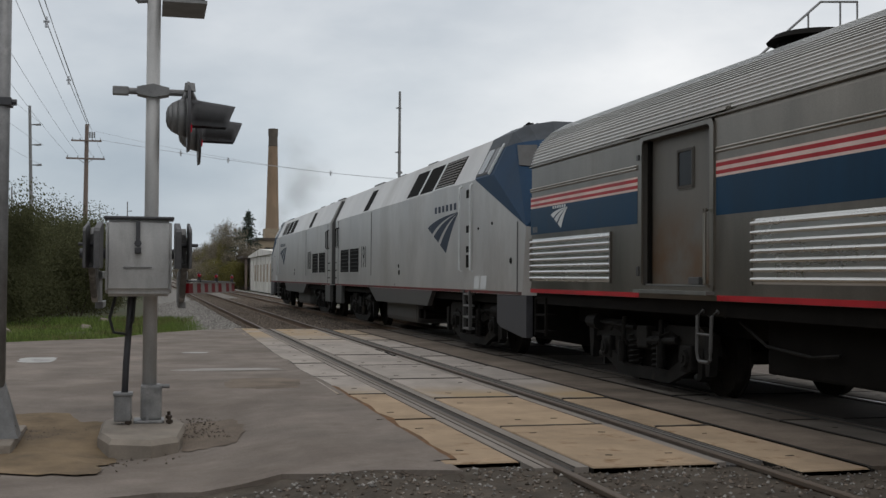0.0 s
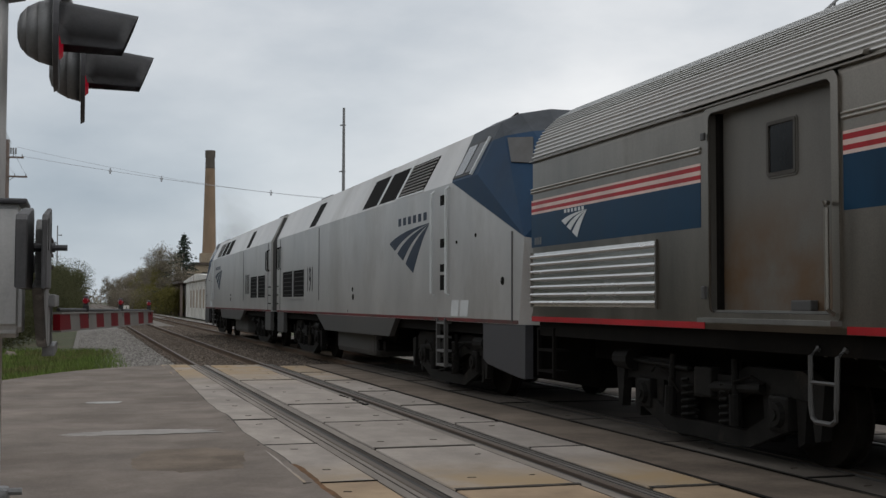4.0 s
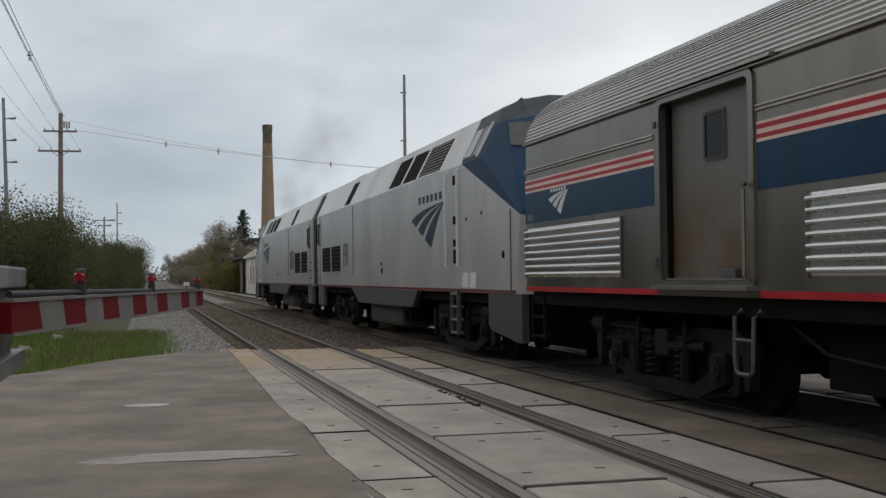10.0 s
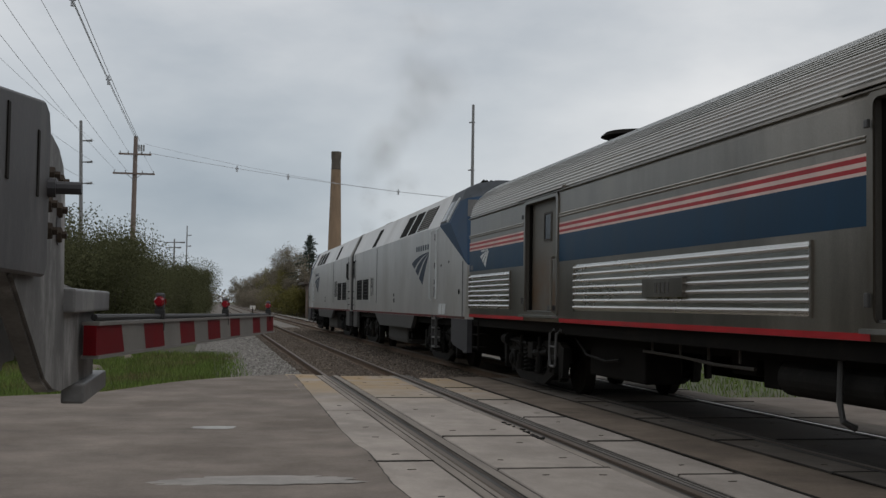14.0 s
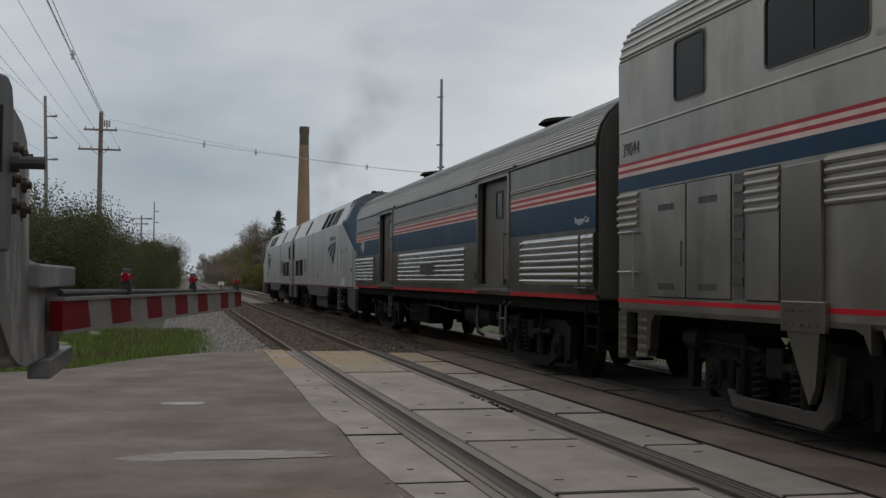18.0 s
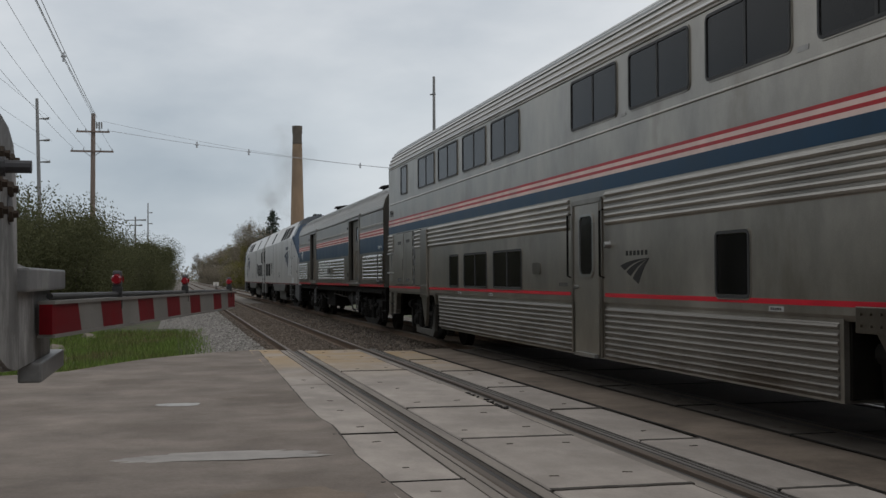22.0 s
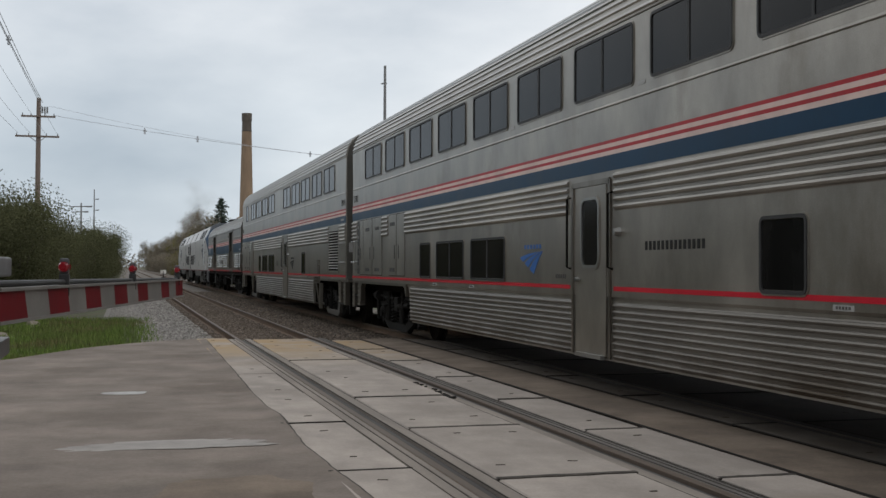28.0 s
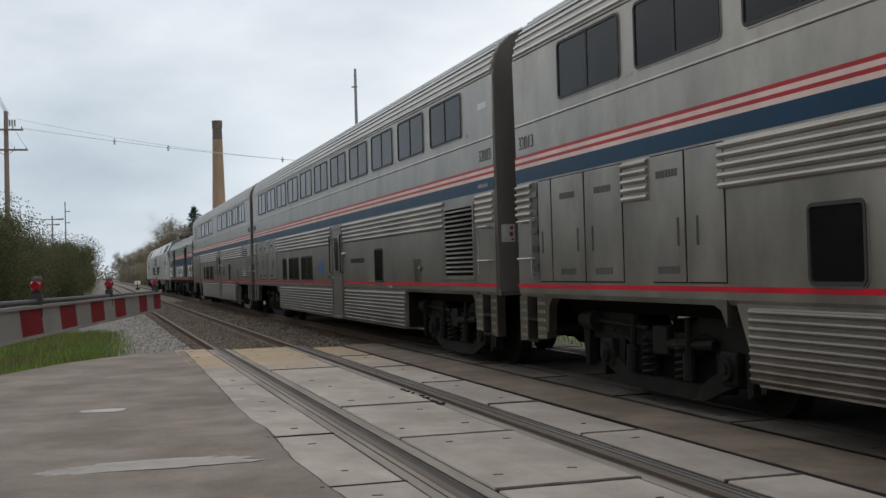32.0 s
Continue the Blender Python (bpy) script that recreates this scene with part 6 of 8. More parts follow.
# ---- the crossing signal with its lowered gate ----
def crossing_signal():
    sig = thing("crossing_gate_signal", "grey crossing signal mast with lowered striped gate arm", "crossing gate")
    mx, my = -3.07, 3.72
    g = -0.155
    bm = bmesh.new()
    slab = [(-3.54, 2.95), (-3.42, 2.45), (-3.05, 2.28), (-2.80, 2.50), (-2.70, 3.55), (-2.82, 4.2), (-3.05, 4.34), (-3.42, 4.28), (-3.54, 3.95)]
    low, mid, cap = ([bm.verts.new((mx + (x - mx) * k, my - 0.4 + (y - my + 0.4) * k, z)) for x, y in slab] for z, k in ((g - 0.35, 1.0), (g + 0.025, 1.0), (g + 0.07, 0.93)))
    for p, q in ((low, mid), (mid, cap)):
        for i in range(len(slab)):
            j = (i + 1) % len(slab)
            bm.faces.new((p[i], p[j], q[j], q[i]))
    bm.faces.new(cap)
    part("foundation", bm, KERB, sig, "low many-sided concrete foundation")
    bm = bmesh.new()
    tube(bm, (mx, my, g + 0.07), (mx, my, 4.9), 0.072, 0.068, 24)
    part("mast", bm, ALU, sig, "round aluminium mast", True)
    bm = bmesh.new()
    box(bm, mx - 0.15, mx + 0.15, my - 0.15, my + 0.15, g + 0.07, g + 0.10, 0.01)
    box(bm, mx - 0.085, mx + 0.125, my - 0.11, my + 0.10, g + 0.10, 0.30, 0.03)
    box(bm, mx - 0.03, mx + 0.0, my - 0.13, my - 0.10, g + 0.10, 0.30)
    tube(bm, (mx + 0.05, my - 0.05, 0.28), (mx + 0.20, my - 0.05, 0.28), 0.022, 0.022, 8)
    part("base_casting", bm, GALV, sig, "cast junction base")
    for a, b in ((-0.2, -0.2), (0.2, -0.2), (0.2, 0.2), (-0.2, 0.2)):
        bm = bmesh.new()
        tube(bm, (mx + a, my + b, g + 0.05), (mx + a, my + b, g + 0.15), 0.018, 0.018, 6)
        tube(bm, (mx + a, my + b, g + 0.08), (mx + a, my + b, g + 0.11), 0.035, 0.035, 6)
        part("anchor_bolt", bm, BOLT, sig)
    bm = bmesh.new()
    box(bm, -3.41, -3.24, 3.50, 3.68, g + 0.10, 0.22, 0.02)
    box(bm, -3.42, -3.23, 3.49, 3.69, 0.20, 0.235, 0.01)
    jb = part("junction_box", bm, GALV, sig, "small grey junction box")
    bm = bmesh.new()
    pipe(bm, [(-3.31, 3.6, 0.2), (-3.30, 3.6, 0.5), (-3.27, 3.6, 1.0), (-3.26, 3.6, 1.25)], 0.034, 10)
    part("conduit", bm, HOOD, sig, "dark upright conduit", True)
    bm = bmesh.new()
    pipe(bm, [(-3.40, 3.45, 1.22), (-3.46, 3.45, 0.98), (-3.42, 3.45, 0.84), (-3.30, 3.5, 0.82), (-3.24, 3.55, 0.95), (-3.22, 3.6, 1.22)], 0.016, 8)
    part("cable_loop", bm, RUBBER, sig, "black hanging cable loop")
    # mechanism housing
    bm = bmesh.new()
    prism(bm, [(3.24, 1.955), (3.62, 1.955), (3.62, 1.24), (3.58, 1.20), (3.26, 1.20), (3.215, 1.25)], -3.50, -2.87)
    bmesh.ops.bevel(bm, geom=bm.edges[:], offset=0.03, segments=3, affect="EDGES")
    hs = part("mechanism_housing", bm, ALU, sig, "rounded grey gate mechanism housing")
    bm = bmesh.new()
    box(bm, -3.52, -2.85, 3.21, 3.64, 1.955, 1.985, 0.012)
    part("housing_lid", bm, HOOD, hs, "dark lid rim")
    bm = bmesh.new()
    box(bm, -3.215, -3.175, 3.195, 3.225, 1.70, 1.94, 0.008)
    tube(bm, (-3.195, 3.19, 1.72), (-3.195, 3.21, 1.72), 0.035, 0.035, 10)
    box(bm, -3.225, -3.165, 3.175, 3.215, 1.62, 1.68, 0.01)
    part("latch", bm, HOOD, hs, "dark latch with padlock")
    bm = bmesh.new()
    box(bm, -3.33, -3.06, 3.212, 3.222, 1.475, 1.490)
    part("maker_bar", bm, GALV, hs)
    bm = bmesh.new()
    tube(bm, (-3.75, 3.44, 1.62), (-2.735, 3.44, 1.62), 0.05, 0.05, 14)
    part("main_shaft", bm, HOOD, sig, "dark main shaft")
    # support arms with their weights, one on each side of the housing
    for k, (xa, xb, d) in enumerate(((-2.795, -2.738, 1), (-3.632, -3.575, -1))):
        bm = bmesh.new()
        prism(bm, [(3.00, 1.52), (3.00, 1.80), (3.10, 1.86), (3.25, 1.87), (3.42, 1.86), (3.53, 1.82), (3.59, 1.74), (3.61, 1.45), (4.56, 1.43), (4.58, 1.12),
                   (3.60, 1.135), (3.42, 1.145), (3.26, 1.185), (2.64, 1.475)], xa, xb)
        bmesh.ops.bevel(bm, geom=[e for e in bm.edges if abs(e.verts[0].co.x - e.verts[1].co.x) < 1e-6], offset=0.010, segments=2, affect="EDGES")
        arm = part("support_arm", bm, CAST, sig, "curved galvanised support arm casting")
        bm = bmesh.new()
        box(bm, xa + 0.01, xb + 0.035, 3.62, 4.80, 1.372, 1.448, 0.008)
        box(bm, xa + 0.01, xb + 0.03, 4.00, 4.80, 1.062, 1.13, 0.008)
        part("arm_flange", bm, GALV, arm, "bright flanged bracket")
        o = xb if d > 0 else xa
        for yb, zb in ((3.24, 1.755), (3.44, 1.755), (3.20, 1.672), (3.42, 1.672), (3.22, 1.60), (3.42, 1.60)):
            bm = bmesh.new()
            tube(bm, (o, yb, zb), (o + d * 0.014, yb, zb), 0.024, 0.022, 6)
            tube(bm, (o + d * 0.012, yb, zb), (o + d * 0.028, yb, zb), 0.011, 0.011, 6)
            part("bolt", bm, BOLT, arm, "dark hex bolt")
        for q in range(2):
            x0 = o + d * (0.002 + q * 0.0) if q == 0 else o - d * (0.062 + abs(xb - xa))
            x0, x1 = sorted((x0, x0 + d * 0.026 if q == 0 else x0 + d * 0.055))
            bm = bmesh.new()
            prism(bm, [(2.22, 1.47), (2.22, 1.80), (2.26, 1.83), (2.93, 1.91), (3.00, 1.895), (3.03, 1.85), (3.03, 1.50), (2.99, 1.47)], x0, x1)
            bmesh.ops.bevel(bm, geom=[e for e in bm.edges if abs(e.verts[0].co.x - e.verts[1].co.x) < 1e-6], offset=0.006, segments=1, affect="EDGES")
            part("counterweight", bm, DARK_PLATE, arm, "dark grey counterweight plate")
        # the slots of the outer plate
        for yb in (2.40, 2.82):
            bm = bmesh.new()
            o2 = o + d * 0.028
            prism(bm, [(yb - 0.014, 1.66), (yb - 0.014, 1.82), (yb + 0.014, 1.82), (yb + 0.014, 1.66)], min(o2, o2 + d * 0.003), max(o2, o2 + d * 0.003))
            part("slot", bm, GROOVE, arm, "black slot in the weight plate")
    bm = bmesh.new()
    for x0, x1, x2, x3 in ((-3.74, -3.56, -3.68, -3.55), (-2.80, -2.627, -2.81, -2.69)):
        bm = bmesh.new()
        tube(bm, (x0, 3.01, 1.70), (x1, 3.01, 1.70), 0.017, 0.017, 10)
        tube(bm, (x2, 3.01, 1.70), (x3, 3.01, 1.70), 0.026, 0.026, 10)
        part("tie_rod", bm, HOOD, sig, "dark threaded tie rod")
    # the arm: striped board in pieces, conduit and lamps
    a, b = Vector((-2.70, 4.05, 0)), Vector((-1.78, 10.42, 0))
    d = (b - a).normalized()
    n = Vector((d.y, -d.x, 0))

    def plank(bm, s0, s1, zl0, zh0, zl1, zh1, half, off=0.0, slant0=0.0, slant1=0.0):
        vs = []
        for s, zl, zh, sl in ((s0, zl0, zh0, slant0), (s1, zl1, zh1, slant1)):
            for sg in (-1, 1):
                p = a + d * s + n * (half * sg + off)
                u = p + d * sl
                vs += [bm.verts.new((u.x, u.y, zl)), bm.verts.new((p.x, p.y, zh))]
        for f in ((0, 1, 3, 2), (4, 6, 7, 5), (0, 4, 5, 1), (2, 3, 7, 6), (0, 2, 6, 4), (1, 5, 7, 3)):
            bm.faces.new([vs[i] for i in f])

    total = (b - a).length
    low = lambda s: 1.222 - 0.062 * s / total
    high = lambda s: 1.325 - 0.035 * s / total
    cuts = [0.0, 0.38, 0.78, 1.20, 1.62, 2.05, 2.51, 3.00, 3.46, 3.96, 4.78, 5.31, 5.82, total]
    for k, (s0, s1) in enumerate(zip(cuts, cuts[1:])):
        slant = 0.06
        bm = bmesh.new()
        plank(bm, s0, s1, low(s0), high(s0), low(s1), high(s1), 0.022 - (0.004 if s0 > 3.9 else 0), 0.0, slant if k else 0.0, slant if s1 < total else 0.0)
        red = k % 2 == 0
        part("stripe", bm, ARM_RED if red else ARM_WHITE, sig, "red reflective arm section" if red else "dull white arm section")
    bm = bmesh.new()
    for s0, s1 in ((0.0, 3.98), (3.98, total)):
        plank(bm, s0 + 0.005, s1, low(s0) - 0.012, low(s0), low(s1) - 0.012, low(s1), 0.03)
        plank(bm, s0 + 0.005, s1, high(s0), high(s0) + 0.012, high(s1), high(s1) + 0.012, 0.03)
    part("arm_edge", bm, ARM_WHITE, sig, "pale edge strips of the arm")
    bm = bmesh.new()
    p0, p1 = a + d * 0.05, a + d * (total - 0.1)
    tube(bm, (p0.x, p0.y, 1.352), (p1.x, p1.y, 1.306), 0.012, 0.010, 8)
    part("arm_conduit", bm, RUBBER, sig, "black cable along the arm")
    for s, tall in ((1.24, 1), (3.40, 1), (6.12, 1)):
        p = a + d * s
        z = high(s) + 0.03
        bm = bmesh.new()
        box(bm, p.x - 0.022, p.x + 0.022, p.y - 0.03, p.y + 0.03, z - 0.07, z + 0.03, 0.006)
        br = part("lamp_bracket", bm, RUBBER, sig, "black lamp clip")
        bm = bmesh.new()
        box(bm, p.x - 0.020, p.x + 0.020, p.y - 0.026, p.y + 0.026, z + 0.03, z + 0.10, 0.010)
        part("lamp_cap", bm, HOOD, br, "dark lamp body")
        for q in (-1, 1):
            bm = bmesh.new()
            e = d * q
            tube(bm, (p.x + e.x * 0.024, p.y + e.y * 0.024, z + 0.062), (p.x + e.x * 0.045, p.y + e.y * 0.045, z + 0.062), 0.024, 0.017, 14)
            part("gate_lamp", bm, LAMP_RED, br, "dim red gate lamp lens")
    # flashers
    za = 3.29
    bm = bmesh.new()
    hull(bm, [(mx + p, my + q, za + r) for p in (-0.16, 0.16) for q in (-0.10, 0.10) for r in (-0.035, 0.035)] + [(mx, my - 0.11, za + 0.07), (mx, my - 0.11, za - 0.07), (mx, my + 0.11, za + 0.07), (mx, my + 0.11, za - 0.07)])
    tube(bm, (mx - 0.38, my, za), (mx + 0.40, my, za), 0.034, 0.034, 12)
    box(bm, mx - 0.40, mx - 0.24, my - 0.05, my + 0.05, za - 0.045, za + 0.04, 0.01)
    tube(bm, (mx + 0.36, my - 0.25, za), (mx + 0.51, my + 1.15, za - 0.02), 0.03, 0.03, 12)
    tube(bm, (mx + 0.36, my - 0.28, za - 0.02), (mx + 0.36, my - 0.28, za + 0.06), 0.06, 0.05, 12)
    part("flasher_arm", bm, GALV, sig, "galvanised flasher cross arm")
    for xc, yc, zc in ((mx + 0.36, my - 0.12, 3.02), (mx + 0.51, my + 0.95, 2.99)):
        bm = bmesh.new()
        for r0, r1, q0, q1 in ((0.05, 0.10, -0.23, -0.215), (0.10, 0.145, -0.215, -0.175), (0.145, 0.18, -0.175, -0.11), (0.18, 0.20, -0.11, -0.03), (0.20, 0.21, -0.03, 0.0)):
            tube(bm, (xc + q0, yc, zc), (xc + q1, yc, zc), r0, r1, 24)
        head = part("signal_head", bm, GALV, sig, "round grey signal housing", True)
        bm = bmesh.new()
        tube(bm, (xc - 0.02, yc, zc + 0.01), (xc + 0.008, yc, zc + 0.01), 0.365, 0.35, 36)
        part("backplate", bm, HOOD, head, "black round backplate")
        bm = bmesh.new()
        tube(bm, (xc + 0.008, yc, zc - 0.01), (xc + 0.03, yc, zc - 0.01), 0.15, 0.13, 24)
        part("lens", bm, LENS, head, "red flasher lens")
        bm = bmesh.new()
        rings = []
        for f in range(7):
            t = f / 6
            row = []
            for k in range(13):
                ang = radians(-45 + 270 * k / 12)
                r = 0.165 - 0.03 * t
                cut = 0.46 * (0.88 + 0.12 * math.sin(ang))
                row.append(bm.verts.new((xc + 0.008 + t * cut, yc + r * math.cos(ang), zc + 0.03 + r * math.sin(ang) - 0.03 * t)))
            rings.append(row)
        for p, q in zip(rings, rings[1:]):
            for k in range(12):
                bm.faces.new((p[k], p[k + 1], q[k + 1], q[k]))
        bmesh.ops.solidify(bm, geom=bm.faces[:], thickness=0.006)
        part("hood", bm, HOOD_GREY, head, "long dark lamp hood", True)
        bm = bmesh.new()
        tube(bm, (xc - 0.08, yc, zc + 0.15), (xc - 0.02, yc, za - 0.02), 0.025, 0.03, 10)
        part("hanger", bm, GALV, head)
    # fittings near the top of the mast
    bm = bmesh.new()
    prism(bm, [(my - 0.3, 4.18), (my + 0.3, 4.18), (my + 0.34, 4.42), (my - 0.34, 4.42)], mx + 0.10, mx + 0.50)
    part("upper_flasher_box", bm, HOOD, sig, "dark box fitted high on the mast")
    bm = bmesh.new()
    for k in range(4):
        box(bm, mx + 0.12 + k * 0.10, mx + 0.16 + k * 0.10, my - 0.306, my - 0.30, 4.20, 4.26)
    box(bm, mx + 0.08, mx + 0.52, my - 0.36, my + 0.36, 4.15, 4.18)
    part("upper_box_rim", bm, GALV, sig)
    bm = bmesh.new()
    pipe(bm, [(mx, my, 4.24), (mx - 0.15, my, 4.22), (mx - 0.24, my, 4.32)], 0.03, 8)
    part("upper_bracket", bm, GALV, sig)
    return sig


crossing_signal()


def side_mast():
    m = thing("signal_mast", "second grey mast on a concrete footing at the roadside", "signal mast")
    x, y = -4.41, 3.0
    g = lie(x, y)
    bm = bmesh.new()
    box(bm, x - 0.50, x + 0.15, y - 0.55, y + 0.9, g - 0.3, g + 0.08, 0.03)
    part("foundation", bm, KERB, m, "concrete footing")
    bm = bmesh.new()
    tube(bm, (x - 0.05, y, g + 0.05), (x - 0.03, y, 4.9), 0.085, 0.075, 20)
    part("mast", bm, GALV, m, "grey tubular mast", True)
    bm = bmesh.new()
    hull(bm, [(x - 0.20, y - 0.15, g + 0.08), (x + 0.17, y - 0.15, g + 0.08), (x + 0.17, y + 0.15, g + 0.08), (x - 0.20, y + 0.15, g + 0.08), (x - 0.13, y, g + 0.62), (x + 0.03, y, g + 0.62), (x - 0.05, y - 0.08, g + 0.62), (x - 0.05, y + 0.08, g + 0.62)])
    part("base_shoe", bm, GALV, m, "flared base shoe")
    for dx in (-0.16, 0.12):
        bm = bmesh.new()
        tube(bm, (x + dx, y - 0.1, g + 0.08), (x + dx, y - 0.1, g + 0.20), 0.025, 0.025, 8)
        part("anchor_bolt", bm, BOLT, m)
    bm = bmesh.new()
    tube(bm, (x - 0.2, y - 0.02, 3.02), (x + 0.10, y - 0.02, 3.02), 0.03, 0.03, 8)
    box(bm, x - 0.15, x + 0.06, y - 0.10, y + 0.10, 2.98, 3.06, 0.01)
    part("clamp", bm, HOOD, m, "dark band clamp with bolt")
    return m


side_mast()


# ---- poles and wires ----
def utility_pole():
    x, y = -7.85, 81.7
    p = thing("utility_pole", "weathered wooden utility pole with two cross arms", "utility pole", m=pose(x, y, -0.6))
    bm = bmesh.new()
    tube(bm, (0, 0, 0), (0.05, 0, 13.2), 0.21, 0.14, 12)
    part("pole", bm, POLE_WOOD, p)
    for z, a, b in ((11.95, -1.05, 1.12), (10.62, -1.40, 1.38)):
        bm = bmesh.new()
        box(bm, a, b, -0.22, -0.12, z - 0.06, z + 0.06)
        arm = part("cross_arm", bm, POLE_WOOD, p, "wooden cross arm")
        for q in (a + 0.1, a * 0.4, b * 0.4, b - 0.1):
            bm = bmesh.new()
            tube(bm, (q, -0.17, z + 0.05), (q, -0.17, z + 0.22), 0.04, 0.025, 6)
            part("insulator", bm, POLE_GREY, arm)
    bm = bmesh.new()
    for s in (-0.5, 0.5):
        pipe(bm, [(0, -0.14, 10.2), (s, -0.14, 10.58)], 0.02, 5)
    part("brace", bm, POLE_GREY, p)
    bm = bmesh.new()
    for q in range(3):
        box(bm, 0.22 + 0.16 * q, 0.32 + 0.16 * q, -0.1, 0.1, 12.2, 12.62)
    part("line_fitting", bm, POLE_GREY, p, "grey line fittings")


utility_pole()


def steel_pole(x, y, top, r, arms, label, lean=0.0):
    p = thing("tall_pole", label, "pole", m=pose(x, y, -0.6))
    bm = bmesh.new()
    tube(bm, (0, 0, 0), (lean, 0, top + 0.6), r, r * 0.6, 10)
    part("pole", bm, POLE_GREY, p)
    for z, a, b in arms:
        bm = bmesh.new()
        sx = lean * z / top
        tube(bm, (sx + a, 0, z + 0.6), (sx + b, 0, z + 0.68), 0.05, 0.09, 6)
        tube(bm, (sx + b * 0.5, 0, z + 0.6), (sx + b, 0, z + 0.68), 0.07, 0.12, 6)
        part("cross_arm", bm, POLE_GREY, p)
    return p


steel_pole(19.08, 96.7, 18.56, 0.19, ((17.0, -0.35, 0.1), (12.9, -0.4, 0.1), (11.0, -0.3, 0.25)), "tall slim grey pole behind the train")
steel_pole(-14.1, 110, 17.7, 0.22, ((15.85, 0.0, 1.0), (13.9, 0.0, 1.0), (11.95, 0.0, 1.0)), "tall grey transmission pole with side arms", -0.5)
steel_pole(-26.0, 200, 16.2, 0.2, ((15.0, -0.1, 0.8),), "distant grey pole above the bushes")
steel_pole(-28.6, 210, 14.0, 0.2, ((12.0, -0.9, 0.1),), "distant grey pole above the bushes")
steel_pole(-7.7, 160, 9.7, 0.16, ((9.2, -1.4, 1.4), (8.5, -0.9, 0.9)), "distant pole with a cross arm beside the track")
steel_pole(-7.5, 220, 15.3, 0.16, ((13.5, -0.1, 0.8), (11.5, -0.1, 0.8)), "distant thin pole beside the track")


def wire(p0, p1, sag, r, label, marks=()):
    p0, p1 = Vector(p0), Vector(p1)
    pts = []
    for i in range(25):
        t = i / 24
        q = p0.lerp(p1, t)
        pts.append(q - Vector((0, 0, sag * 4 * t * (1 - t))))
    w = thing("overhead_wire", label, "wire", "overhead wires")
    bm = bmesh.new()
    pipe(bm, pts, r, 5)
    part("cable", bm, WIRE, w)
    for t in marks:
        q = p0.lerp(p1, t) - Vector((0, 0, sag * 4 * t * (1 - t)))
        bm = bmesh.new()
        tube(bm, q + Vector((0, 0, -0.24)), q + Vector((0, 0, 0.2)), 0.07, 0.05, 6)
        tube(bm, q + Vector((-0.12, 0, 0)), q + Vector((0.12, 0, 0)), 0.05, 0.05, 6)
        part("spacer", bm, WIRE, w, "dark spacer on the wire")


wire((-7.75, 81.6, 12.5), (-6.5, -40, 13.5), 1.2, 0.021, "bundled overhead cable running beside the track", (0.2, 0.33, 0.45, 0.56))
wire((-7.55, 81.6, 12.3), (-6.0, -40, 13.4), 1.3, 0.016, "second overhead cable running beside the track")
for dx in (-1.2, -0.45, 0.5, 1.25):
    wire((-7.85 + dx, 81.5, 10.2), (-7.2 + dx * 1.2, -40, 11.2), 1.2, 0.009, "thin overhead wire running beside the track")
wire((-6.8, 81.6, 11.45), (19.1, 96.7, 10.4), 0.27, 0.016, "overhead cable crossing above the tracks", (0.228, 0.375, 0.729))
wire((-7.2, 81.7, 12.1), (19.1, 96.7, 10.5), 0.55, 0.011, "thin overhead wire crossing above the tracks")
for dz in (15.85, 13.9, 11.95):
    wire((-13.3, 110, dz), (-17.5, -40, dz + 2.5), 2.0, 0.012, "thin transmission wire beside the track")


def railed_stair():
    """The steel stair and landing of a signal structure across the tracks, whose handrail stands over the train's roof."""
    st = thing("signal_walkway", "grey steel signal mast with a railed walkway across the tracks", "signal mast", m=pose(0, 14.45, 0))
    bm = bmesh.new()
    tube(bm, (12.6, 0.5, -0.6), (12.6, 0.5, 6.7), 0.13, 0.11, 12)
    part("mast", bm, POLE_GREY, st, "grey tubular mast")
    bm = bmesh.new()
    box(bm, 11.2, 12.9, 0.0, 0.7, 6.58, 6.64)
    part("landing", bm, POLE_GREY, st, "narrow grated landing")
    for yy in (0.0,):
        bm = bmesh.new()
        pipe(bm, [(9.6, yy, 6.12), (10.2, yy, 6.63), (11.33, yy, 7.60), (12.26, yy, 7.66)], 0.028, 8)
        rail = part("handrail", bm, POLE_GREY, st, "bent grey handrail")
        for x, z0, z1 in ((10.57, 6.05, 6.94), (11.02, 6.45, 7.33), (11.82, 6.62, 7.63), (12.25, 6.62, 7.66)):
            bm = bmesh.new()
            tube(bm, (x, yy, z0), (x, yy, z1), 0.022, 0.022, 8)
            part("baluster", bm, POLE_GREY, rail)
        bm = bmesh.new()
        pipe(bm, [(9.6, yy, 5.1), (11.25, yy, 6.58)], 0.05, 6)
        part("stringer", bm, POLE_GREY, st, "sloping stair stringer")
    for k in range(8):
        bm = bmesh.new()
        x = 9.7 + 0.2 * k
        box(bm, x - 0.11, x + 0.11, 0.0, 0.7, 5.18 + 0.179 * k, 5.21 + 0.179 * k)
        part("tread", bm, POLE_GREY, st)
    for yy in (0.05, 0.65):
        bm = bmesh.new()
        tube(bm, (9.7, yy, -0.6), (9.7, yy, 5.15), 0.06, 0.06, 8)
        part("post", bm, POLE_GREY, st)


railed_stair()


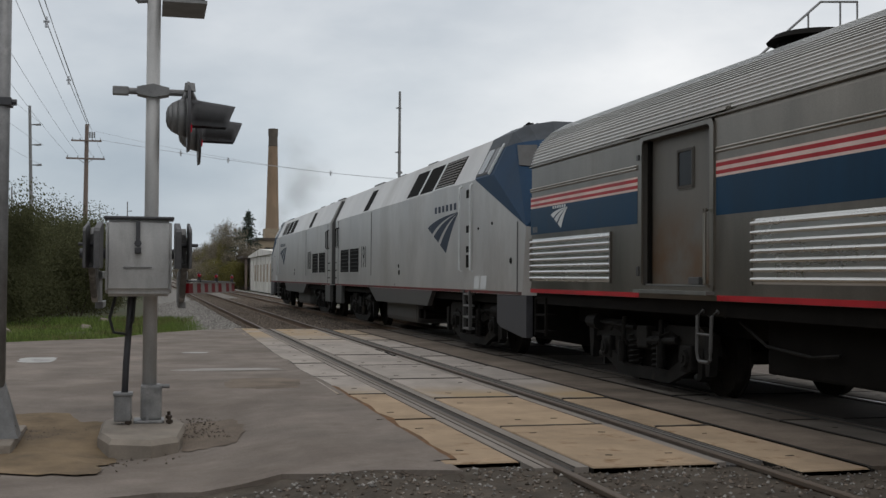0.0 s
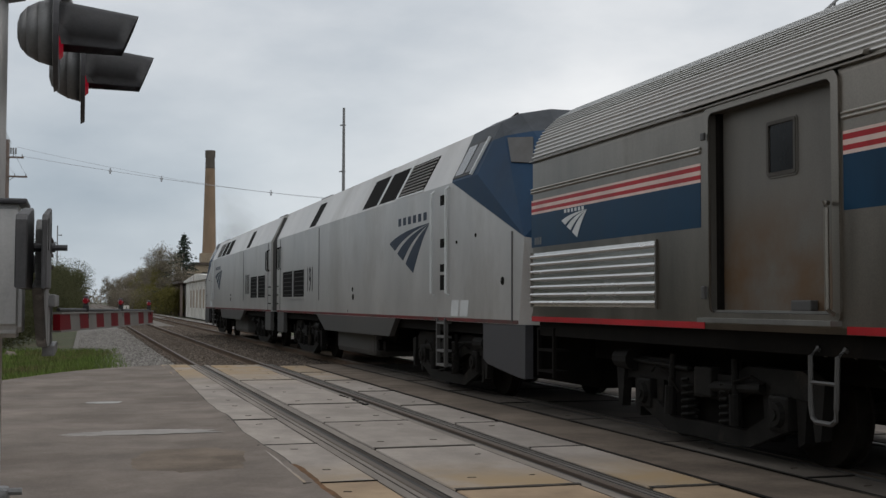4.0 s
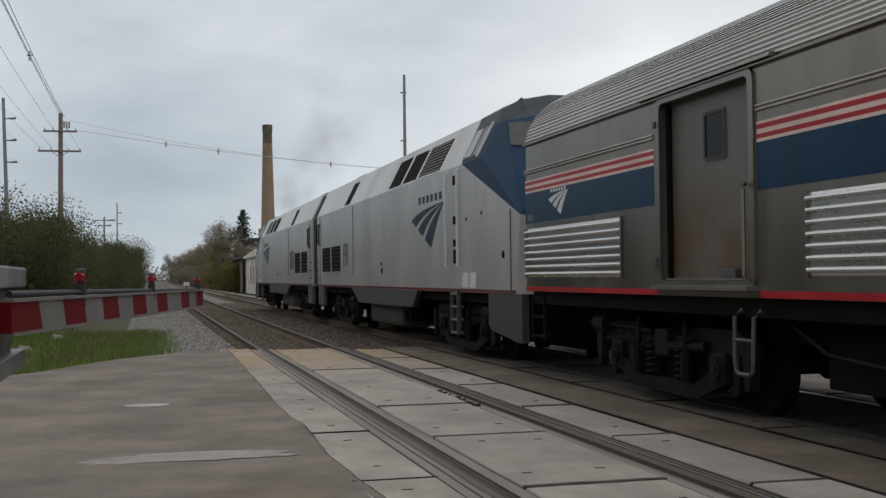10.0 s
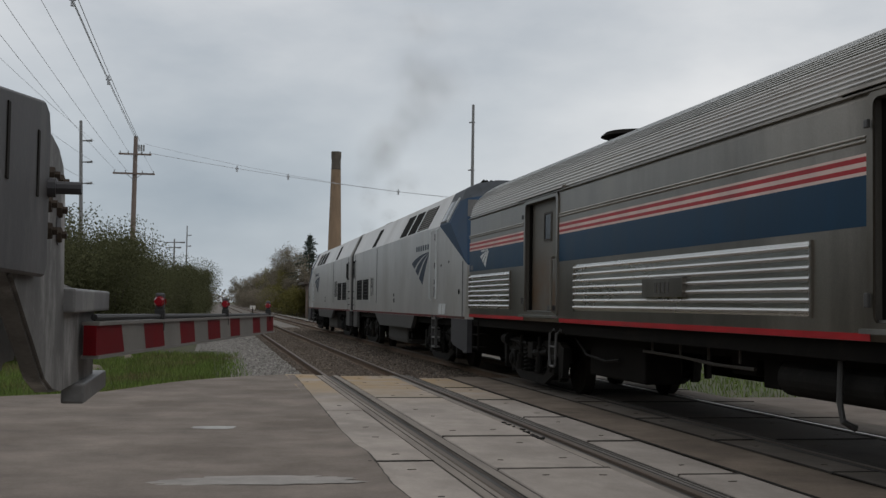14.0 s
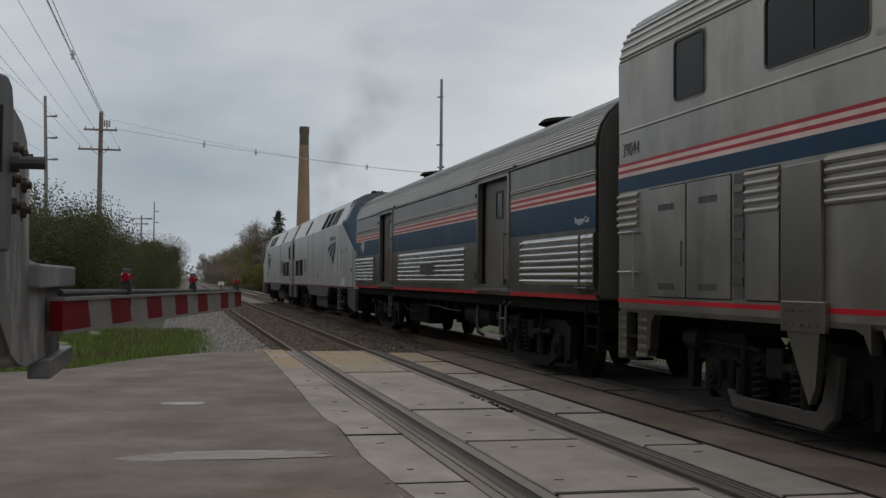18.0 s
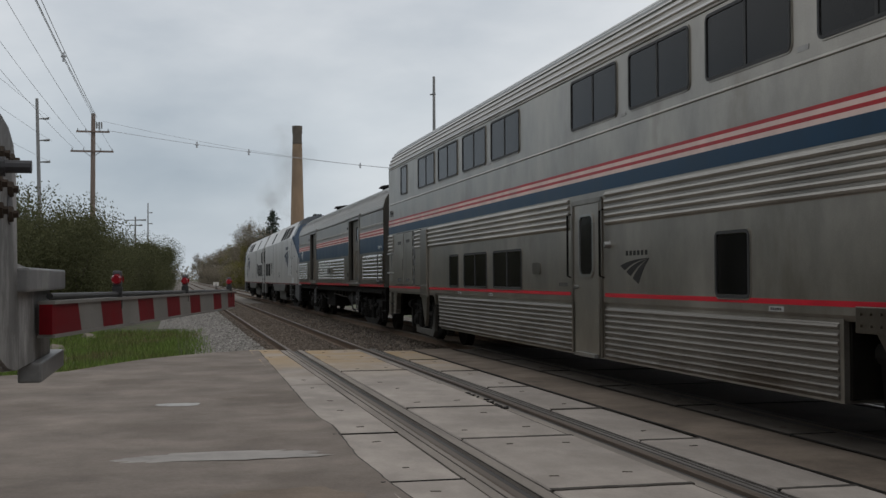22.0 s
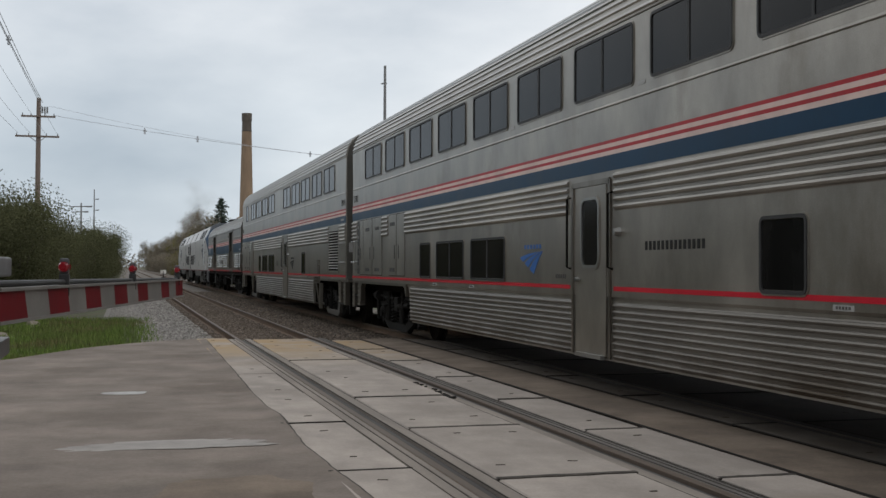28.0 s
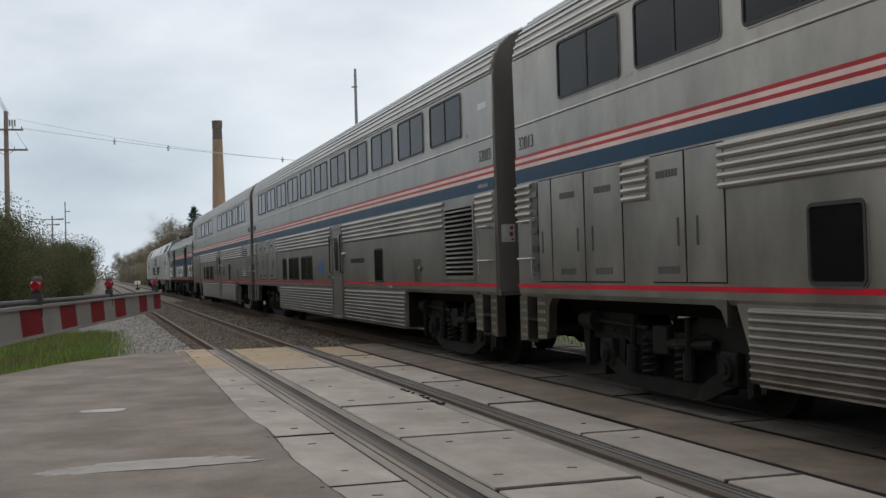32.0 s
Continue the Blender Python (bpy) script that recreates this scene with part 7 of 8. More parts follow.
# ---- far buildings ----
def chimney():
    c = thing("factory_chimney", "tall tan brick factory chimney with a sooty top", "chimney", m=pose(20.6, 228, -0.5))
    segs = 28
    for z0, z1, r0, r1, mat, nm, lab in ((0, 28.2, 1.62, 0.94, BRICK_TAN, "shaft", "tan brick shaft"), (28.2, 30.2, 0.94, 0.90, BRICK_SOOT, "sooty_shaft", "soot-darkened brick"),
                                         (30.2, 31.65, 0.98, 1.0, BRICK_SOOT, "crown", "dark flared crown")):
        bm = bmesh.new()
        n = 24
        rows = []
        count = max(2, int((z1 - z0) / 1.2))
        for i in range(count + 1):
            t = i / count
            r = r0 + (r1 - r0) * t
            rows.append([bm.verts.new((r * math.cos(6.2832 * k / n), r * math.sin(6.2832 * k / n), z0 + (z1 - z0) * t)) for k in range(n)])
        for p, q in zip(rows, rows[1:]):
            for k in range(n):
                bm.faces.new((p[k], p[(k + 1) % n], q[(k + 1) % n], q[k]))
        bm.faces.new(rows[-1])
        part(nm, bm, mat, c, lab)
    for z in (28.1,):
        bm = bmesh.new()
        r = 1.66 - z * 0.0245
        tube(bm, (0, 0, z), (0, 0, z + 0.14), r, r, 24)
        part("iron_band", bm, DARK_TIMBER, c, "dark iron band")


chimney()


def plant():
    p = thing("factory_building", "low tan brick factory beside the chimney", "building", m=pose(15.4, 200, -0.5))
    bm = bmesh.new()
    box(bm, 0, 26, 0, 22, 0, 8.2)
    part("wall", bm, PLANT_WALL, p, "tan brick walls")
    bm = bmesh.new()
    box(bm, -0.3, 26.3, -0.3, 22.3, 8.2, 8.7)
    part("roof", bm, DARK_TIMBER, p, "dark flat roof edge")
    bm = bmesh.new()
    box(bm, 1.2, 4.5, 1, 5, 8.7, 10.4)
    part("roof_house", bm, PLANT_WALL, p, "small brick roof house")
    for k in range(6):
        for z in (2.0, 5.2):
            bm = bmesh.new()
            x = 1.2 + k * 3.6
            box(bm, x, x + 2.0, -0.06, 0.02, z, z + 1.8)
            w = part("window", bm, GLASS, p, "dark factory window")
            bm = bmesh.new()
            box(bm, x + 0.95, x + 1.05, -0.09, -0.05, z, z + 1.8)
            box(bm, x, x + 2.0, -0.09, -0.05, z + 0.85, z + 0.95)
            part("glazing_bar", bm, PLANT_WALL, w)


plant()


def white_shed():
    p = thing("white_shed", "long low white shed with peeling paint beside the track", "building", m=pose(9.5, 112, -0.45))
    bm = bmesh.new()
    box(bm, 0, 7, 0, 32, 0, 4.2)
    part("wall", bm, WHITE_WALL, p, "peeling white board walls")
    bm = bmesh.new()
    prism(bm, [(-0.3, 4.2), (-0.3, 4.4), (16, 5.0), (32.3, 4.4), (32.3, 4.2)], -0.35, 7.3)
    part("roof", bm, WHITE_WALL, p, "pale low roof")
    for k in range(9):
        bm = bmesh.new()
        box(bm, -0.08, 0.0, 0.2 + k * 3.9, 0.5 + k * 3.9, 0, 4.15)
        part("pilaster", bm, WHITE_WALL, p)
    for k in range(4):
        bm = bmesh.new()
        box(bm, 0.3 + k * 1.75, 0.5 + k * 1.75, -0.07, 0.0, 0, 4.15)
        part("pilaster", bm, WHITE_WALL, p)
    for k in range(7):
        bm = bmesh.new()
        box(bm, -0.05, 0.02, 1.4 + k * 3.9, 2.6 + k * 3.9, 1.2, 3.2)
        part("shutter", bm, PLANT_WALL, p, "faded shutter")


white_shed()


def timber_front():
    p = thing("timber_loading_dock", "dark timber loading dock with posts beside the track", "shed", m=pose(9.2, 147, -0.45))
    bm = bmesh.new()
    box(bm, 0.5, 5, 0, 16, 0, 4.2)
    part("wall", bm, DARK_TIMBER, p)
    bm = bmesh.new()
    box(bm, -0.5, 5.2, -0.4, 16.4, 4.2, 4.5)
    part("roof", bm, DARK_TIMBER, p)
    for k in range(5):
        bm = bmesh.new()
        box(bm, -0.2, 0.1, 0.3 + k * 3.7, 0.65 + k * 3.7, 0, 4.2)
        part("post", bm, POLE_WOOD, p)


timber_front()

stand = thing("switch_stand", "small white-tipped switch stand between the tracks", "switch stand", m=pose(2.52, 150, -0.2))
bm = bmesh.new()
box(bm, -0.25, 0.25, -0.2, 0.2, 0, 0.25, 0.03)
tube(bm, (0, 0, 0.2), (0, 0, 1.0), 0.06, 0.05, 8)
part("stand", bm, BLACK, stand)
bm = bmesh.new()
box(bm, -0.35, 0.35, -0.03, 0.03, 0.7, 1.15)
part("target", bm, WHITE_WALL, stand, "pale target plate")


# ---- plants ----
def grow(verts, faces, tips, p, d, length, r, level, rnd, bend=0.35, kids=(3, 4)):
    steps = 3
    for i in range(steps):
        q = p + d * (length / steps)
        r1 = r * 0.82
        limb(verts, faces, p, q, r, r1, 5 if r > 0.05 else 3)
        p, r = q, r1
        d = (d + Vector((rnd.uniform(-1, 1), rnd.uniform(-1, 1), rnd.uniform(-0.3, 0.7))) * bend * 0.35).normalized()
        if level <= 1:
            tips.append((p.copy(), d.copy()))
    if level == 0:
        return
    for i in range(rnd.randint(*kids)):
        e = (d + Vector((rnd.uniform(-1, 1), rnd.uniform(-1, 1), rnd.uniform(-0.25, 0.8))) * 0.85).normalized()
        grow(verts, faces, tips, p - d * length * rnd.uniform(0, 0.5), e, length * rnd.uniform(0.55, 0.8), r * 0.62, level - 1, rnd, bend, kids)


def shrub(seed, w, h, material, leaves, size, label, category="shrub", group="shrubs beside the track"):
    """Many stems from one foot, and a loose crown of small leaves with gaps."""
    rnd = random.Random(seed)
    ob = thing("shrub", label, category, group)
    v, f, tips = [], [], []
    for i in range(9):
        a = rnd.uniform(0, 6.28)
        d = Vector((math.cos(a) * 0.45, math.sin(a) * 0.45, 1)).normalized()
        foot = Vector((rnd.uniform(-1, 1) * w * 0.3, rnd.uniform(-1, 1) * w * 0.3, -0.2))
        grow(v, f, tips, foot, d, h * 0.42, 0.05, 2, rnd, 0.5)
    tagged(raw("branchwork", v, f, BARK, ob), "thin grey woody stems", kind="stuff")
    v, f = [], []
    lobes = [(Vector((rnd.uniform(-1, 1) * w * 0.42, rnd.uniform(-1, 1) * w * 0.42, h * rnd.uniform(0.18, 0.80))), rnd.uniform(0.16, 0.34) * w) for _ in range(26)]
    for i in range(leaves):
        if rnd.random() < 0.03:
            q, _ = tips[rnd.randrange(len(tips))]
            p = q + Vector((rnd.gauss(0, 0.13), rnd.gauss(0, 0.13), rnd.gauss(0, 0.13)))
        else:
            c, r = lobes[rnd.randrange(len(lobes))]
            dd = Vector((rnd.gauss(0, 1), rnd.gauss(0, 1), rnd.gauss(0, 1))).normalized()
            p = c + dd * r * (rnd.random() ** 0.55)
        if p.z < 0:
            p.z = rnd.uniform(0, 0.5)
        leaf(v, f, p, size, rnd)
    raw("crown", v, f, material, ob, "loose crown of small leaves")
    return ob


def bare_tree(seed, h, material, leaves, size, label):
    rnd = random.Random(seed)
    ob = thing("tree", label, "tree", "trees beside the track")
    v, f, tips = [], [], []
    grow(v, f, tips, Vector((0, 0, -0.3)), Vector((0.03, 0.02, 1)), h * 0.36, h * 0.018, 4, rnd, 0.5)
    raw("trunk", v, f, BARK, ob, "grey-brown trunk and fine branches")
    v, f = [], []
    for i in range(leaves):
        q, d = tips[rnd.randrange(len(tips))]
        leaf(v, f, q + Vector((rnd.gauss(0, 0.28), rnd.gauss(0, 0.28), rnd.gauss(0, 0.28))), size, rnd)
    raw("crown", v, f, material, ob, "thin crown of buds and first leaves")
    return ob


def spruce(x, y, h):
    rnd = random.Random(5)
    ob = thing("spruce_tree", "dark green spruce standing above the bare trees", "tree", m=pose(x, y, -0.4))
    bm = bmesh.new()
    tube(bm, (0, 0, 0), (0, 0, h), 0.2, 0.03, 8)
    part("trunk", bm, BARK, ob)
    v, f = [], []
    for i in range(26):
        z = 1.2 + (h - 1.3) * i / 26
        reach = (h - z) * 0.50 + 0.12
        for k in range(7):
            a = rnd.uniform(0, 6.28)
            ln = reach * rnd.uniform(0.4, 1.2)
            tip = Vector((math.cos(a) * ln, math.sin(a) * ln, z - ln * 0.18 + rnd.uniform(-0.1, 0.2)))
            root = Vector((0, 0, z))
            limb(v, f, root, tip, 0.03, 0.01, 3)
            for q in range(15):
                p = root.lerp(tip, rnd.uniform(0.15, 1.0)) + Vector((rnd.gauss(0, 0.12), rnd.gauss(0, 0.12), rnd.gauss(-0.06, 0.1)))
                leaf(v, f, p, 0.17, rnd)
    raw("crown", v, f, NEEDLE, ob, "tiered dark needles")


spruce(10.55, 162, 11.5)

# bushes left of the track
protos = [shrub(11, 4.6, 4.6, LEAF, 52000, 0.052, "tall olive-green spring bush beside the railway"),
          shrub(12, 4.2, 4.2, LEAF, 48000, 0.052, "dense olive-green spring bush beside the railway"),
          shrub(13, 4.8, 4.9, LEAF, 54000, 0.053, "tall straggly olive-green bush beside the railway")]
spots = [(-8.6, 30, 0.92), (-11.5, 29, 1.0), (-14.5, 31, 1.05), (-18, 30, 1.0), (-8.3, 36, 0.98), (-11.8, 37, 1.1), (-7.4, 42, 0.95), (-10.2, 44, 1.1),
         (-13.5, 46, 1.15), (-7.6, 49, 1.0), (-10.5, 53, 1.1), (-6.9, 57, 0.95), (-9.5, 62, 1.1), (-6.8, 66, 0.95), (-7.6, 74, 1.0), (-5.9, 80, 0.9), (-7.0, 90, 1.0),
         (-5.7, 99, 1.0), (-6.9, 108, 1.1), (-5.3, 118, 1.1), (-6.8, 130, 1.2), (-5.4, 142, 1.25), (-6.6, 158, 1.3), (-15.5, 60, 1.2), (-22, 33, 1.1), (-27, 36, 1.2), (-20, 45, 1.3)]
rnd0 = random.Random(77)
for k, (x, y, s) in enumerate(spots):
    m = pose(x, y, -0.5, 0, 0, rnd0.uniform(0, 360))
    if k < 3:
        protos[k].matrix_basis = m
        protos[k].scale = (s, s, s * 1.06)
    else:
        o = copy_thing(protos[k % 3], m)
        o.scale = (s, s, s * rnd0.uniform(0.97, 1.16))

# bare trees and yellow shrubs right of the track
trees = [bare_tree(21, 8.6, BUD, 6500, 0.075, "leafless brown spring tree beside the track"), bare_tree(22, 9.4, BUD, 6000, 0.075, "tall leafless tree beside the track"),
         bare_tree(23, 7.8, LEAF_YELLOW, 6500, 0.085, "tree with first yellow-green leaves beside the track")]
tspots = [(9.2, 158, 0.95, 0), (10.4, 170, 1.15, 1), (8.2, 172, 0.9, 2), (8.8, 182, 1.0, 0), (11.0, 188, 1.15, 1), (9.2, 196, 1.0, 2), (9.6, 208, 1.05, 0), (8.4, 222, 1.0, 1), (10.0, 238, 1.1, 0),
          (8.6, 256, 1.1, 2), (9.6, 276, 1.1, 1), (8.8, 300, 1.15, 0), (9.8, 328, 1.2, 1), (9.2, 360, 1.2, 0), (10.0, 400, 1.3, 1), (9.0, 440, 1.35, 0), (10, 500, 1.4, 1), (9, 570, 1.5, 0),
          (-7.2, 190, 1.0, 2), (-8.6, 215, 1.1, 0), (-8.0, 250, 1.15, 2), (-9.0, 300, 1.2, 0), (-8.5, 360, 1.3, 1), (-9.0, 430, 1.4, 0), (-10, 520, 1.5, 1), (-10, 620, 1.6, 0)]
used = set()
for x, y, s, k in tspots:
    m = pose(x, y, -0.5, 0, 0, rnd0.uniform(0, 360))
    if k not in used:
        used.add(k)
        o = trees[k]
        o.matrix_basis = m
    else:
        o = copy_thing(trees[k], m)
    o.scale = (s * 1.1, s * 1.1, s * (1.18 if x > 0 else 1.0))
yel = shrub(31, 4.0, 4.0, LEAF_YELLOW, 12000, 0.085, "yellow-green spring shrub below the bare trees", group="shrubs right of the track")
brown = shrub(32, 4.2, 3.6, BUD, 16000, 0.075, "brown leafless thicket below the trees", group="shrubs right of the track")
first = {0: True, 1: True}
for x, y, s, k in ((8.4, 150, 1.0, 0), (8.0, 164, 1.1, 0), (8.3, 170, 1.1, 1), (7.8, 178, 1.1, 0), (8.2, 186, 1.2, 1), (7.9, 200, 1.2, 0), (8.2, 212, 1.2, 1), (8.0, 228, 1.3, 1), (8.3, 245, 1.4, 1),
                   (8.2, 268, 1.4, 1), (8.4, 295, 1.5, 1), (8.4, 330, 1.6, 1), (8.5, 370, 1.7, 1), (8.5, 420, 1.8, 1), (-6.4, 178, 1.2, 1), (-7.2, 205, 1.4, 1), (-7.0, 240, 1.5, 1), (-7.5, 285, 1.6, 1), (-8, 340, 1.8, 1)):
    m = pose(x, y, -0.5, 0, 0, rnd0.uniform(0, 360))
    src = (yel, brown)[k]
    if first[k]:
        first[k] = False
        src.matrix_basis = m
        o = src
    else:
        o = copy_thing(src, m)
    o.scale = (s, s, s)


def woods(name, x0, x1, y0, y1, count, h, material, label, seed):
    """Far woods at the horizon: many leaf-sized clumps over low ground."""
    rnd = random.Random(seed)
    v, f = [], []
    for i in range(count):
        x, y = rnd.uniform(x0, x1), rnd.uniform(y0, y1)
        top = h * (0.55 + 0.45 * noise.noise((x * 0.04, y * 0.02, seed)))
        leaf(v, f, Vector((x, y, rnd.uniform(-0.4, 1) ** 1 * top)), 1.1, rnd)
    tagged(raw(name, v, f, material), label, "woods", kind="stuff")


# unseen woods, added so that the steel sides reflect less sky
woods("far_woods", -75, -48, -90, 12, 7000, 9, BUD, "unseen woods closing the road side, darkening the train's reflections", 44)
# out of view: made tall and dense to darken what the train's side mirrors
woods("roadside_woods", -42, -27, -14, 50, 15000, 19, BUD, "tall unseen trees across the road, darkening the train's reflections", 46)
# another unseen row, added behind the camera for darker reflections
woods("far_woods", -48, 60, -130, -95, 6000, 9, BUD, "unseen woods closing the track behind, darkening the train's reflections", 45)
woods("far_woods", -120, -14, 150, 700, 9000, 8, BUD, "brown-green far woods along the horizon", 41)
woods("far_woods", 16, 240, 240, 800, 9000, 9, BUD, "brown-green far woods along the horizon", 42)
woods("far_woods", -160, 160, 800, 1500, 9000, 16, BUD, "grey-brown far woods closing the track's end", 43)


def stones(name, count, spot, size, material, label, seed):
    rnd = random.Random(seed)
    v, f = [], []
    for i in range(count):
        x, y, z = spot(rnd)
        s = size * rnd.uniform(0.55, 1.25)
        k = len(v)
        for dx, dy, dz in ((1, 0, 0), (0, 1, 0), (-1, 0, 0), (0, -1, 0), (0, 0, 0.8), (0, 0, -0.8)):
            v.append((x + (dx + rnd.uniform(-0.35, 0.35)) * s, y + (dy + rnd.uniform(-0.35, 0.35)) * s, z + (dz + rnd.uniform(-0.3, 0.3)) * s))
        for a, b in ((0, 1), (1, 2), (2, 3), (3, 0)):
            f.append((k + a, k + b, k + 4))
            f.append((k + b, k + a, k + 5))
    tagged(raw(name, v, f, material), label, "gravel", kind="stuff")


def shoulder(r):
    y = 23.3 + 42 * r.random() ** 1.6
    u = r.random()
    x = -2.75 + 2.35 * u
    return x, y, (-0.17 if x > -1.45 else -0.17 - 0.25 * (-1.45 - x) / 1.45) + 0.02


bm = bmesh.new()
sweep(bm, [(-2.95, -0.41), (-1.5, -0.155), (-0.42, -0.155), (-0.42, -0.25), (-2.95, -0.5)], 23.2, 120)
tagged(part("ballast_shoulder", bm, BALLAST_BED_GREY), "pale grey fresh ballast along the near track", "gravel", kind="structure")
stones("grey_ballast", 9000, shoulder, 0.032, BALLAST_GREY, "pale grey ballast stones beside the near track", 51)
stones("brown_ballast", 8000, lambda r: (r.uniform(-0.3, 1.6), 23.2 + 45 * r.random() ** 1.6, -0.155), 0.03, BALLAST_BROWN, "brown ballast stones between the rails", 52)
stones("middle_ballast", 9000, lambda r: (r.uniform(1.5, 3.55), 22.8 + 50 * r.random() ** 1.5, -0.15), 0.032, BALLAST_BROWN, "brown ballast stones between the two tracks", 53)
def rubble_height(x, y):
    return -0.045 + lie(x, 0.0) + 0.035 * noise.noise((x * 1.6, y * 1.6, 4)) + 0.02 * noise.noise((x * 6, y * 6, 5)) - 0.02 * smooth01((-0.6 - y) / 2.0)


xs, ys = list(np.linspace(-9, 9, 181)), list(np.linspace(-5.5, 0.35, 66))
def verge_height(x, y):
    """The rubble runs out unevenly under the turf towards its outer edges."""
    edge = min(9.0 - abs(x), y + 5.5) + 0.9 * noise.noise((x * 0.7, y * 0.7, 9)) + 0.35 * noise.noise((x * 2.3, y * 2.3, 12))
    return rubble_height(x, y) - 0.9 * smooth01((1.6 - edge) / 1.6)


verts = [(x, y, verge_height(x, y)) for y in ys for x in xs]
faces = [(j * 181 + i, j * 181 + i + 1, (j + 1) * 181 + i + 1, (j + 1) * 181 + i) for j in range(65) for i in range(180)]
tagged(raw("broken_verge", verts, faces, SOIL), "dark broken asphalt and soil along the crossing's edge", "ground", kind="structure")


def on_rubble(r, x0, x1, near, power):
    x, y = r.uniform(x0, x1), near - 3.4 * r.random() ** power
    return x, y, rubble_height(x, y) + 0.004


stones("foreground_ballast", 4500, lambda r: on_rubble(r, -6, 4, -0.1, 1.2), 0.017, BALLAST_BROWN, "broken asphalt and ballast stones before the crossing", 54)
stones("pale_grit", 1500, lambda r: on_rubble(r, -4.6, 3.0, 0.0, 1.6), 0.015, BALLAST_GREY, "pale stones scattered at the broken asphalt edge", 55)
stones("dirt_grit", 1400, lambda r: (lambda x, y: (x, y, lie(x, y) - 0.004))(r.gauss(-4.1, 0.55), r.gauss(2.75, 0.5)), 0.012, BALLAST_BROWN, "small stones in the sandy dirt", 57)
stones("island_grit", 260, lambda r: (r.uniform(-2.75, -2.1), r.uniform(2.7, 4.2), -0.118), 0.010, BALLAST_BROWN, "grit round the mast foundation", 56)


def lawn(name, count, spot, tall, label, seed):
    rnd = random.Random(seed)
    v, f = [], []
    for i in range(count):
        x, y, z = spot(rnd)
        a = rnd.uniform(0, 6.28)
        h, w = tall * rnd.uniform(0.5, 1.3), 0.012
        lx, ly = rnd.gauss(0, 0.3) * h, rnd.gauss(0, 0.3) * h
        k = len(v)
        v += [(x - w * math.cos(a), y - w * math.sin(a), z), (x + w * math.cos(a), y + w * math.sin(a), z), (x + lx, y + ly, z + h)]
        f.append((k, k + 1, k + 2))
    tagged(raw(name, v, f, BLADE), label, "grass", kind="stuff")


def verge(r):
    while True:
        x = -12 + 10.0 * r.random() ** 0.7
        y = 16.5 + 20 * r.random() ** 1.3
        if x < -2.3 and y > far_kerb(x) + 0.15 and noise.noise((x * 0.5, y * 0.4, 9)) > -0.35:
            return x, y, -0.25


lawn("verge_grass", 42000, verge, 0.17, "fresh green verge grass beyond the road", 61)
lawn("far_verge_grass", 9000, lambda r: (r.uniform(7.2, 22), r.uniform(17.9, 40), -0.45), 0.22, "fresh green grass beyond the far track", 62)
lawn("weeds", 2600, lambda r: (r.uniform(-2.6, -1.5), r.uniform(24.5, 36), -0.30), 0.22, "dry brown weeds at the foot of the ballast", 63)

for x, y in ((-4.6, 33), (-4.9, 27.5), (-6.9, 25.5)):
    st = thing("stone", "pale stone lying in the verge grass", "stone", "stones in the verge", pose(x, y, -0.24, 0, 0, 40 * x))
    bm = bmesh.new()
    hull(bm, [(0.3, 0, 0), (-0.28, 0.1, 0), (0, 0.25, 0), (0.05, -0.25, 0), (0.1, 0.05, 0.2), (-0.12, 0, 0.16)])
    part("boulder", bm, KERB, st)


# ---- crossing panels, grooves and ties ----
crossing = thing("crossing_deck", "worn concrete panel deck of the level crossing", "crossing", kind="structure")
bm = bmesh.new()
box(bm, -0.82, 2.22, -0.30, 23.2, -0.45, -0.075)
box(bm, 3.06, 5.925, -0.4, 22.6, -0.45, -0.075)
part("deck_base", bm, GROOVE, crossing, "dark bed under the panels")
GAUGE_CUTS = [-0.36, 2.07, 4.72, 7.30, 9.82, 12.33, 15.0, 17.5, 20.1, 22.75]
LEFT_CUTS = [0.03, 2.79, 5.32, 7.84, 10.40, 12.9, 15.4, 17.9, 20.5, 23.25]
RIGHT_CUTS = [-0.82, 1.80, 4.40, 6.95, 9.34, 11.80, 14.40, 17.1, 19.6, 22.2]
FAR_CUTS = [-0.5, 2.0, 4.5, 7.0, 9.36, 11.80, 14.2, 16.7, 19.2, 22.3]
rnd1 = random.Random(3)
for x0, x1, y0, y1 in ((-0.905, -0.28, 0.05, 23.2), (0.15, 1.195, -0.34, 22.7), (1.615, 2.25, -0.8, 22.3), (3.03, 3.56, -0.48, 22.3), (3.78, 5.005, -0.48, 22.3), (5.225, 5.935, -0.48, 22.3)):
    bm = bmesh.new()
    box(bm, x0, x1, y0, y1, -0.2, -0.018)
    part("joint_filler", bm, GROOVE, crossing, "dark packed dirt in the panel joints")
# joints that dirt and wear have closed
CLOSED = {15.0, 20.1, 12.9, 15.4, 17.9, 20.5}
